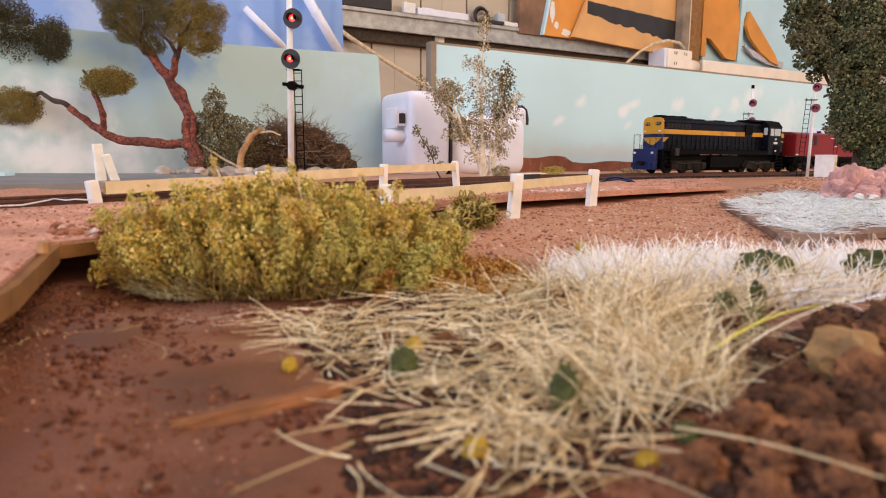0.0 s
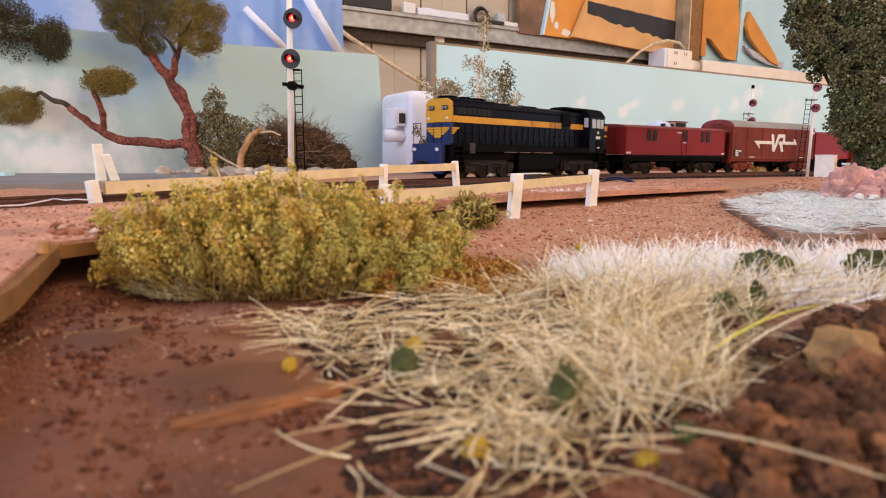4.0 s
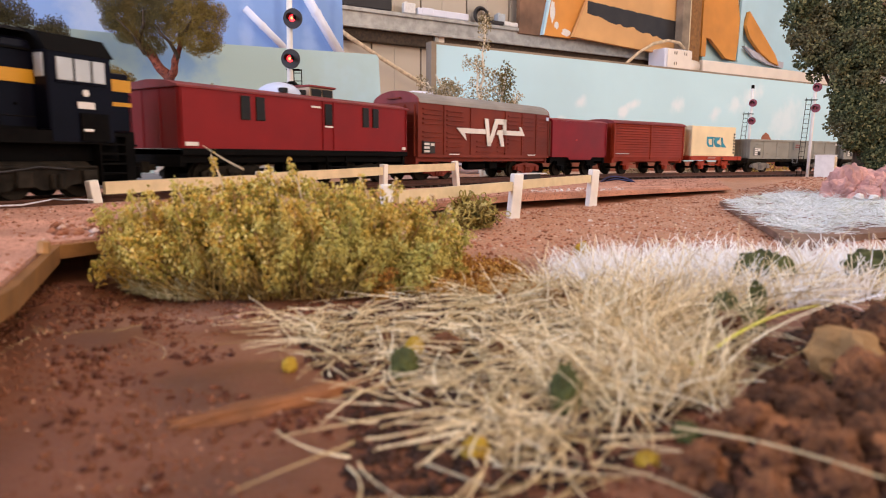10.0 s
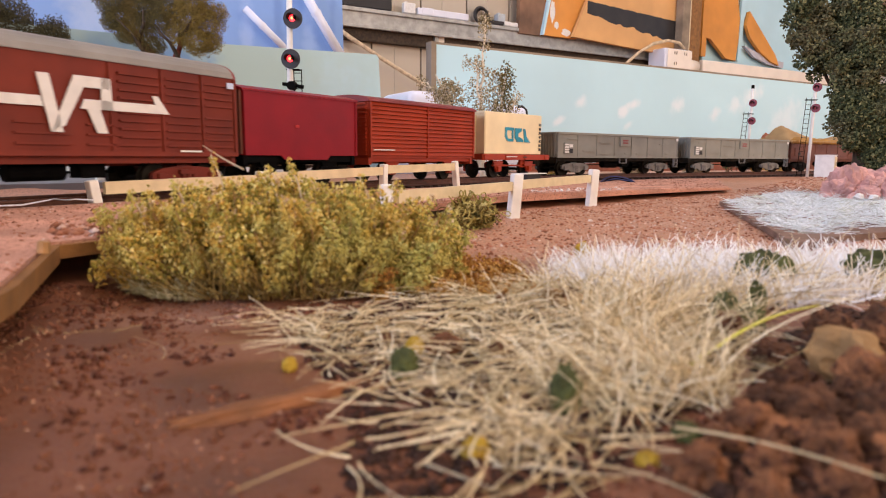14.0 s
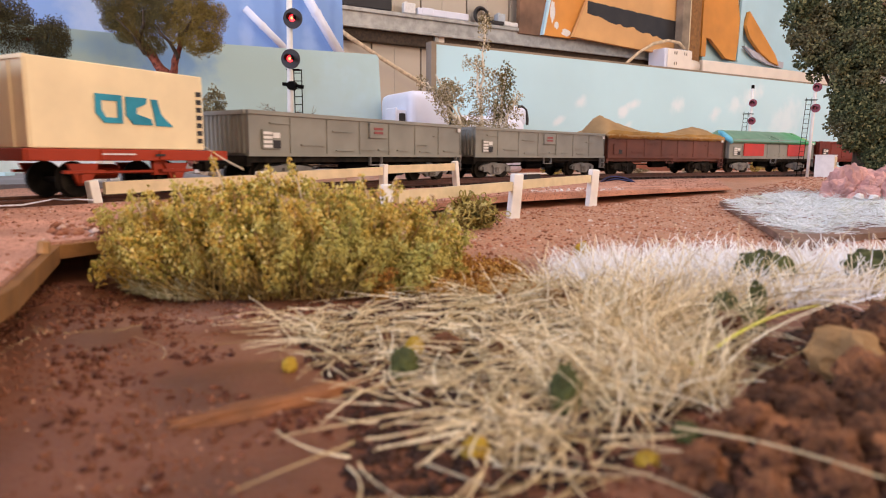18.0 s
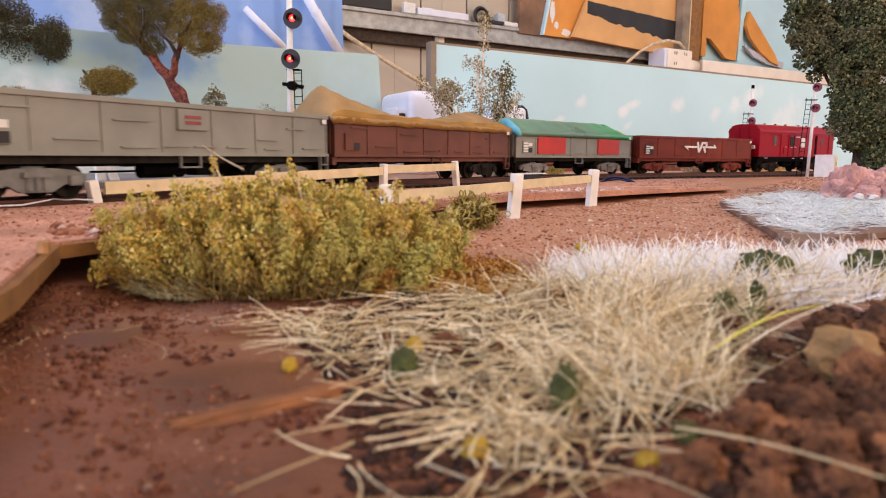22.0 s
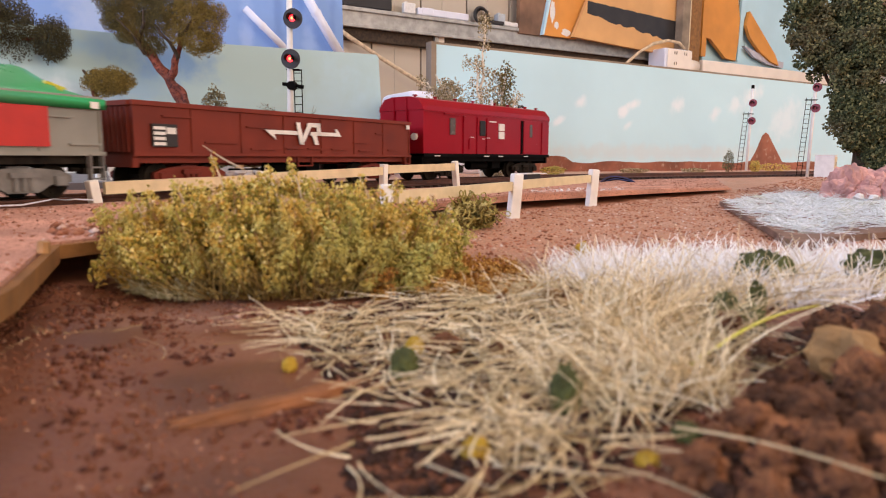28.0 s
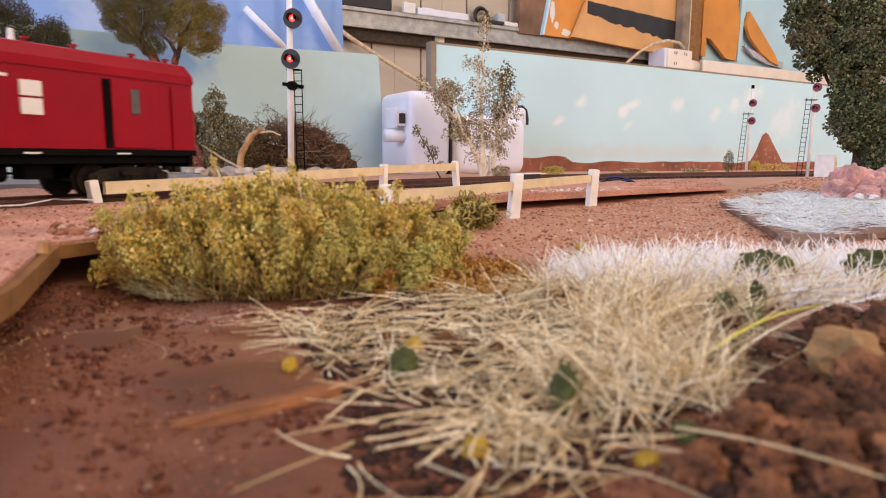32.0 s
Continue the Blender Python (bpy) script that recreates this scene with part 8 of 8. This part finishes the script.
for (cx, cy, cz), (rx, ry, rz), n in [((0.2480, 0.380, 0.0560), (0.0270, 0.022, 0.0290), 34), ((0.2190, 0.378, 0.0850), (0.0190, 0.016, 0.0170), 24), ((0.2040, 0.376, 0.0940), (0.0130, 0.010, 0.0130), 12), ((0.2360, 0.378, 0.1010), (0.0210, 0.018, 0.0220), 24),
                                      ((0.2430, 0.368, 0.0260), (0.0180, 0.014, 0.0150), 26), ((0.2310, 0.360, 0.0330), (0.0140, 0.008, 0.0180), 34), ((0.2480, 0.362, 0.0130), (0.0160, 0.008, 0.0100), 22), ((0.2260, 0.361, 0.0620), (0.0120, 0.008, 0.0160), 18), ((0.2360, 0.362, 0.0480), (0.0170, 0.008, 0.0220), 34), ((0.2300, 0.364, 0.0760), (0.0170, 0.008, 0.0160), 22), ((0.2760, 0.378, 0.0700), (0.022, 0.020, 0.034), 18), ((0.2130, 0.376, 0.0680), (0.0120, 0.010, 0.0110), 10), ((0.2050, 0.375, 0.0760), (0.0110, 0.008, 0.0110), 13), ((0.2200, 0.374, 0.0670), (0.0100, 0.008, 0.0090), 13), ((0.2235, 0.364, 0.0370), (0.0090, 0.007, 0.0200), 30)]:
    for i in range(n):
        d = Vector((rng.gauss(0, 1), rng.gauss(0, 1), rng.gauss(0, 1))).normalized() * rng.uniform(0.35, 1.0)
        k = rng.uniform(0.0040, 0.0072)
        if cx + d.x * rx > 0.236 and cz + d.z * rz > 0.088 and rng.random() < 0.8:
            continue
        blobs.append(((cx + d.x * rx, cy + d.y * ry, cz + d.z * rz), (k, k, k * 0.85), int(165 * (k / 0.006) ** 2)))
ob = new("foliage", leaf_mesh("foliage", blobs, 0.00112, GREENLEAF, 101, flat=0.5, shell=0.3))
ob.parent = big
dry = []
for i in range(16):
    d = Vector((rng.gauss(0, 1), rng.gauss(0, 1), rng.gauss(0, 1))).normalized() * rng.uniform(0.3, 1.0)
    dry.append(((0.2570 + d.x * 0.0170, 0.374 + d.y * 0.010, 0.1060 + d.z * 0.0150), (0.0050, 0.005, 0.0044), 60))
ob = new("dry_foliage", leaf_mesh("dry_foliage", dry, 0.00115, DRYLEAF, 103, flat=0.4, shell=0.2))
ob.parent = big
ob["label"] = "dry brown upper foliage"
for i, (x, y, r, h) in enumerate([(0.1990, 0.322, 0.0110, 0.0150), (0.1930, 0.3180, 0.0090, 0.0085), (0.2080, 0.322, 0.0130, 0.0110), (0.2220, 0.335, 0.0120, 0.0110), (0.1970, 0.302, 0.0080, 0.0060), (0.2070, 0.298, 0.0080, 0.0110), (0.236, 0.345, 0.012, 0.014)]):
    bm = bmesh.new()
    rock(bm, (0, 0, 0), r, r * 0.85, h, i + 110, 0.36, 5, 1.5)
    single("pink_rock", bm, PINKROCK, "rough pink plaster rock at the tree's foot", "rock", pose(x, y, -0.006, 0, 0, i * 50), group="pink rocks")
for i, (x, y, r) in enumerate([(0.1850, 0.2900, 0.0022), (0.1895, 0.2870, 0.0019)]):
    bm = bmesh.new()
    rock(bm, (0, 0, 0), r, r * 0.8, r * 0.7, i + 120, 0.4, 2, 1.5)
    single("white_stone", bm, WHITE, "small white stone on the grass mat", "stone", pose(x, y, -0.0042), group="white stones")

# grey baseboard strip behind the line
grey = thing("grey_strip", "bare grey baseboard strip beyond the track", "board")
bm = bmesh.new()
slab_poly(bm, [(-0.60, 0.10), (-0.215, 0.215), (-0.150, 0.275), (-0.108, 0.335), (-0.165, 0.4250), (-0.330, 0.395), (-0.70, 0.20)], -0.0044, 0.0006)
part("sheet", bm, GREYBOARD, grey)
bm = bmesh.new()
slab_poly(bm, [(-0.40, 0.300), (-0.235, 0.350), (-0.236, 0.360), (-0.41, 0.312)], 0.0007, 0.0026)
part("cyan_edge", bm, PLAINSKY, grey)

# ---- white canister between the boards ----
can = thing("plastic_canister", "white plastic canister lying behind the sapling, with black handle", "canister", Matrix.Translation((-0.0255, 0.523, 0)) @ Matrix.Rotation(radians(30), 4, "Z") @ Matrix.Scale(0.85, 4))
CANW = mat("canister_white", (0.78, 0.80, 0.90), 0.35, vary=0.08, scale=25)


def round_box(bm, x0, x1, y0, y1, z0, z1, r, seg=5):
    g = bmesh.ops.create_cube(bm, size=1.0, matrix=Matrix.Translation(((x0 + x1) / 2, (y0 + y1) / 2, (z0 + z1) / 2)) @ Matrix.Diagonal((x1 - x0, y1 - y0, z1 - z0, 1)))
    es = list({e for v in g["verts"] for e in v.link_edges})
    bmesh.ops.bevel(bm, geom=es, offset=r, segments=seg, affect="EDGES", profile=0.5)
    return bm


bm = bmesh.new()
round_box(bm, -0.0120, 0.0320, -0.020, 0.045, -0.0035, 0.0735, 0.0075)
part("neck_block", bm, CANW, can, smooth=True)
bm = bmesh.new()
round_box(bm, 0.0318, 0.1240, -0.016, 0.045, -0.0035, 0.0545, 0.0120)
part("body", bm, CANW, can, smooth=True)
bm = bmesh.new()
box(bm, 0.0312, 0.0326, -0.0206, 0.0455, -0.0030, 0.0660, 0.0005)
part("black_band", bm, TARBLACK, can)
bm = bmesh.new()
rod(bm, (-0.030, -0.006, 0.0330), (-0.011, -0.006, 0.0330), 0.0058, seg=20)
part("spout", bm, CANW, can, smooth=True)
bm = bmesh.new()
box(bm, -0.0225, -0.0200, -0.012, 0.008, 0.0395, 0.058, 0.001)
box(bm, -0.0205, -0.0105, -0.0120, 0.0080, 0.0415, 0.0560, 0.001)
part("end_bracket", bm, CANW, can)
bm = bmesh.new()
box(bm, -0.0190, -0.0130, -0.0135, -0.0121, 0.0440, 0.0530, 0.0005)
part("dark_slot", bm, TARBLACK, can)
bm = bmesh.new()
tube(bm, [(0.118, -0.004, 0.0640), (0.124, -0.004, 0.0655), (0.1290, -0.004, 0.0620), (0.1310, -0.004, 0.0540), (0.1312, -0.004, 0.0470)], [0.0010, 0.0014, 0.0015, 0.0015, 0.0013], 8)
part("handle", bm, TARBLACK, can, smooth=True)
bm = bmesh.new()
round_box(bm, 0.095, 0.1305, -0.006, 0.020, 0.0450, 0.0660, 0.006)
part("handle_grip", bm, CANW, can, smooth=True)
# ---- things on the wall shelf and against the wall (u along, -y towards the room) ----
def leaning(name, label, category, prof, thick, material, v, group=""):
    bm = bmesh.new()
    prism(bm, prof, -thick / 2, thick / 2)
    ob = thing(name, label, category, before_wall(-v) @ Matrix.Translation((0, v, 0)), group)
    part("sheet", bm, material, ob)
    bm = bmesh.new()
    prism(bm, [(x + 0.0012, z) for x, z in prof], thick / 2 + 0.0003, thick / 2 + 0.0030)
    part("back_ply", bm, PLANK, ob)
    return ob


BROWNPLY = mat("brown_stained_ply", (0.24, 0.13, 0.075), 0.7, vary=0.45, scale=14, fine=120, bump=0.1)
leaning("brown_panel", "dark brown stained panel on the shelf", "panel", [(0.222, 0.300), (0.292, 0.300), (0.300, 0.46), (0.222, 0.46)], 0.010, BROWNPLY, -0.030)
leaning("orange_panel", "curved orange plywood offcut behind the panels", "panel", [(0.262, 0.330), (0.300, 0.305), (0.345, 0.40), (0.345, 0.50), (0.250, 0.50), (0.255, 0.40)], 0.008, ORANGE, -0.020)
p1 = leaning("orange_panel", "orange plywood panel with white paint smears", "panel", [(0.292, 0.303), (0.400, 0.303), (0.470, 0.42), (0.480, 0.50), (0.335, 0.50)], 0.008, ORANGE, -0.040)
bm = bmesh.new()
for i, (x, z, w, h) in enumerate([(0.322, 0.362, 0.014, 0.050), (0.335, 0.330, 0.012, 0.018), (0.365, 0.315, 0.030, 0.016)]):
    dab(bm, x, z, w, h, i + 30)
for v in bm.verts:
    v.co.y -= 0.0042
part("paint_smear", bm, WHITE, p1)
bm = bmesh.new()
prism(bm, [(0.291, 0.303), (0.297, 0.303), (0.340, 0.50), (0.332, 0.50)], -0.0055, 0.0045)
part("pale_edge", bm, PLAINSKY, p1)
p2 = leaning("plywood_offcut", "tan plywood panel with a band of black paint", "panel", [(0.388, 0.308), (0.772, 0.290), (0.772, 0.50), (0.480, 0.50)], 0.010, TANPLY, -0.055)
bm = bmesh.new()
up, lo = [], []
for i in range(28):
    f = i / 27
    x = 0.432 + 0.338 * f
    up.append((x, 0.398 - 0.016 * f + 0.002 * noise.noise(Vector((x * 60, 0, 0)))))
    lo.append((x, 0.372 - 0.052 * f * 0.9 - 0.016 * abs(noise.noise(Vector((x * 40, 2, 0)))) - 0.008 * noise.noise(Vector((x * 140, 5, 0)))))
prism(bm, lo + up[::-1], -0.0054, -0.0048)
part("black_band", bm, TARBLACK, p2, "ragged band of black paint")
post_t = thing("timber_post", "weathered grey timber post against the wall", "post", before_wall(0.088))
bm = bmesh.new()
box(bm, 0.790, 0.820, -0.088, -0.062, -0.9, 1.45, 0.002)
part("stud", bm, GREYWOOD, post_t)
bm = bmesh.new()
box(bm, 0.8205, 0.8255, -0.086, -0.062, -0.9, 1.45, 0.001)
part("pale_strip", bm, FENCEWOOD, post_t)
bm = bmesh.new()
box(bm, 0.8260, 0.872, -0.084, -0.062, -0.9, 1.45, 0.002)
part("second_stud", bm, PLANK, post_t)
bluew = thing("pale_blue_panel", "pale blue painted panel fixed on the wall", "panel", WALLFRAME)
bm = bmesh.new()
box(bm, 0.866, 1.62, -0.010, -0.002, 0.20, 0.80)
part("sheet", bm, PLAINSKY, bluew)
leaning("orange_panel", "orange plywood cut-out with pointed foot", "panel", [(0.867, 0.300), (0.886, 0.300), (0.887, 0.352), (0.905, 0.350), (0.935, 0.330), (0.975, 0.302), (1.022, 0.2985), (1.030, 0.36), (1.030, 0.42), (1.012, 0.49), (1.0, 0.55), (0.867, 0.55)], 0.010, ORANGE, -0.030)
leaning("orange_panel", "curved strip of orange plywood", "panel", [(1.062, 0.405), (1.085, 0.370), (1.135, 0.335), (1.195, 0.308), (1.236, 0.300), (1.215, 0.330), (1.140, 0.392), (1.075, 0.445)], 0.010, ORANGE, -0.030)
LILACPLY = mat("pale_lilac_ply", (0.52, 0.48, 0.52), 0.6, vary=0.1, scale=20)
leaning("plywood_offcut", "curved pale lilac offcut behind the tree", "panel", [(1.062, 0.345), (1.110, 0.316), (1.180, 0.300), (1.260, 0.294), (1.260, 0.312), (1.180, 0.318), (1.110, 0.335)], 0.008, LILACPLY, -0.024)
leaning("white_batten", "tall white batten on the blue panel", "batten", [(1.031, 0.300), (1.044, 0.300), (1.062, 0.60), (1.040, 0.60)], 0.008, PLAINSKY, -0.022)

# power outlet block with lead and conduit
gpo = thing("power_outlet", "white power outlet block with a plugged-in adaptor", "power outlet", before_wall(0.100))
bm = bmesh.new()
box(bm, 0.726, 0.834, -0.100, -0.040, 0.250, 0.312, 0.003)
part("block", bm, PLASTIC, gpo)
bm = bmesh.new()
box(bm, 0.734, 0.832, -0.104, -0.100, 0.254, 0.310, 0.002)
plate = part("face_plate", bm, CONDUIT, gpo)
for x, z in ((0.758, 0.300), (0.766, 0.300), (0.758, 0.272), (0.766, 0.272), (0.798, 0.300), (0.806, 0.300)):
    bm = bmesh.new()
    box(bm, x, x + 0.0025, -0.1052, -0.104, z - 0.004, z + 0.004)
    part("socket_slot", bm, GREYWOOD, plate)
bm = bmesh.new()
rod(bm, (0.815, -0.085, 0.272), (0.868, -0.085, 0.270), 0.019, seg=20)
part("plug_adaptor", bm, CONDUIT, gpo, smooth=True)
cond = thing("cable_conduit", "cream square conduit running along the wall", "conduit", before_wall(0.090))
bm = bmesh.new()
box(bm, 0.884, 1.80, -0.090, -0.060, 0.2560, 0.2920, 0.003)
part("duct", bm, CONDUIT, cond)
# dark strip in place of the shade below the duct
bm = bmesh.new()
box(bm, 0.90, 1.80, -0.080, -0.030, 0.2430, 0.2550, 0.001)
part("duct_shade", bm, GREYWOOD, cond)
lead = thing("power_lead", "cream power lead looping to the outlet", "cable", before_wall(0.085))
bm = bmesh.new()
tube(bm, [(0.560, -0.060, 0.236), (0.600, -0.064, 0.262), (0.640, -0.075, 0.295), (0.680, -0.085, 0.318), (0.730, -0.088, 0.330), (0.775, -0.088, 0.328), (0.800, -0.086, 0.314)], [0.0042] * 7, 8)
part("cord", bm, CORD, lead, smooth=True)
rope = thing("cream_cord", "cream cord hanging slantwise below the beam", "cable", before_wall(0.030))
bm = bmesh.new()
tube(bm, [(-0.235, -0.030, 0.272), (-0.205, -0.030, 0.253), (-0.135, -0.030, 0.217), (-0.070, -0.030, 0.186), (-0.025, -0.030, 0.166), (0.05, -0.030, 0.135)], [0.0045] * 6, 8)
part("cord", bm, CORD, rope, smooth=True)
up_post = thing("wall_stud", "grey steel upright below the beam", "post", WALLFRAME)
bm = bmesh.new()
box(bm, -0.016, -0.006, -0.024, 0.0, -0.9, 0.2725, 0.001)
part("upright", bm, GALV, up_post)
bm = bmesh.new()
box(bm, -0.0055, 0.010, -0.020, 0.0, -0.9, 0.2725, 0.001)
part("pale_flange", bm, CONDUIT, up_post)
# small things standing on the beam
SHELF = 0.3135
for name, label, cat, u0, u1, h, d, m in (("black_device", "flat black device on the beam", "device", -0.215, -0.106, 0.024, 0.030, TARBLACK), ("white_card", "small white folded card on the beam", "card", -0.078, -0.050, 0.022, 0.012, WHITE), ("white_strip", "long white plastic strip lying on the beam", "strip", -0.045, 0.085, 0.015, 0.014, PLASTIC), ("white_tool", "white handled tool lying on the beam", "tool", 0.178, 0.262, 0.010, 0.014, WHITE), ("glass_jar", "small clear jar on the beam", "jar", 0.165, 0.186, 0.026, 0.018, GLASS)):
    ob = thing(name, label, cat, before_wall(0.030))
    bm = bmesh.new()
    box(bm, u0, u1, -0.030 - d * 0.0, -0.030 + d, SHELF, SHELF + h, 0.002)
    part("case", bm, m, ob)
    bm = bmesh.new()
    box(bm, u0 + (u1 - u0) * 0.08, u0 + (u1 - u0) * 0.3, -0.0305, -0.030 + d * 0.6, SHELF + h * 0.15, SHELF + h * 1.06, 0.001)
    part("end_piece", bm, m, ob)
coil = thing("black_cable_coil", "coil of black cable on the beam", "cable", before_wall(0.030))
bm = bmesh.new()
for k in range(5):
    tube(bm, [(0.125 + 0.003 * k + 0.018 * math.cos(a), -0.018 + 0.003 * k, SHELF + 0.019 + 0.017 * math.sin(a)) for a in np.linspace(0, 6.28, 18)], [0.0030] * 18, 6)
part("loops", bm, TARBLACK, coil, smooth=True)
bm = bmesh.new()
box(bm, 0.135, 0.180, -0.034, -0.012, SHELF, SHELF + 0.008, 0.001)
part("plug", bm, TARBLACK, coil)


# ---- what moves: the train along its line, every wheel with it ----
def motions():
    for ob, s, half in TRAIN:
        walk(ob, [(t, on_line(s - travelled(t), half)) for t in [i * 0.5 for i in range(65)]])
    for ob, x, r in WHEELS:
        rows = []
        for i in range(321):
            t = i * 0.1
            a = -(travelled(t) - travelled(0)) / r
            rows.append((t, Matrix.Translation((x, 0, r)) @ Matrix.Rotation(a, 4, "Y")))
        walk(ob, rows)


motions()
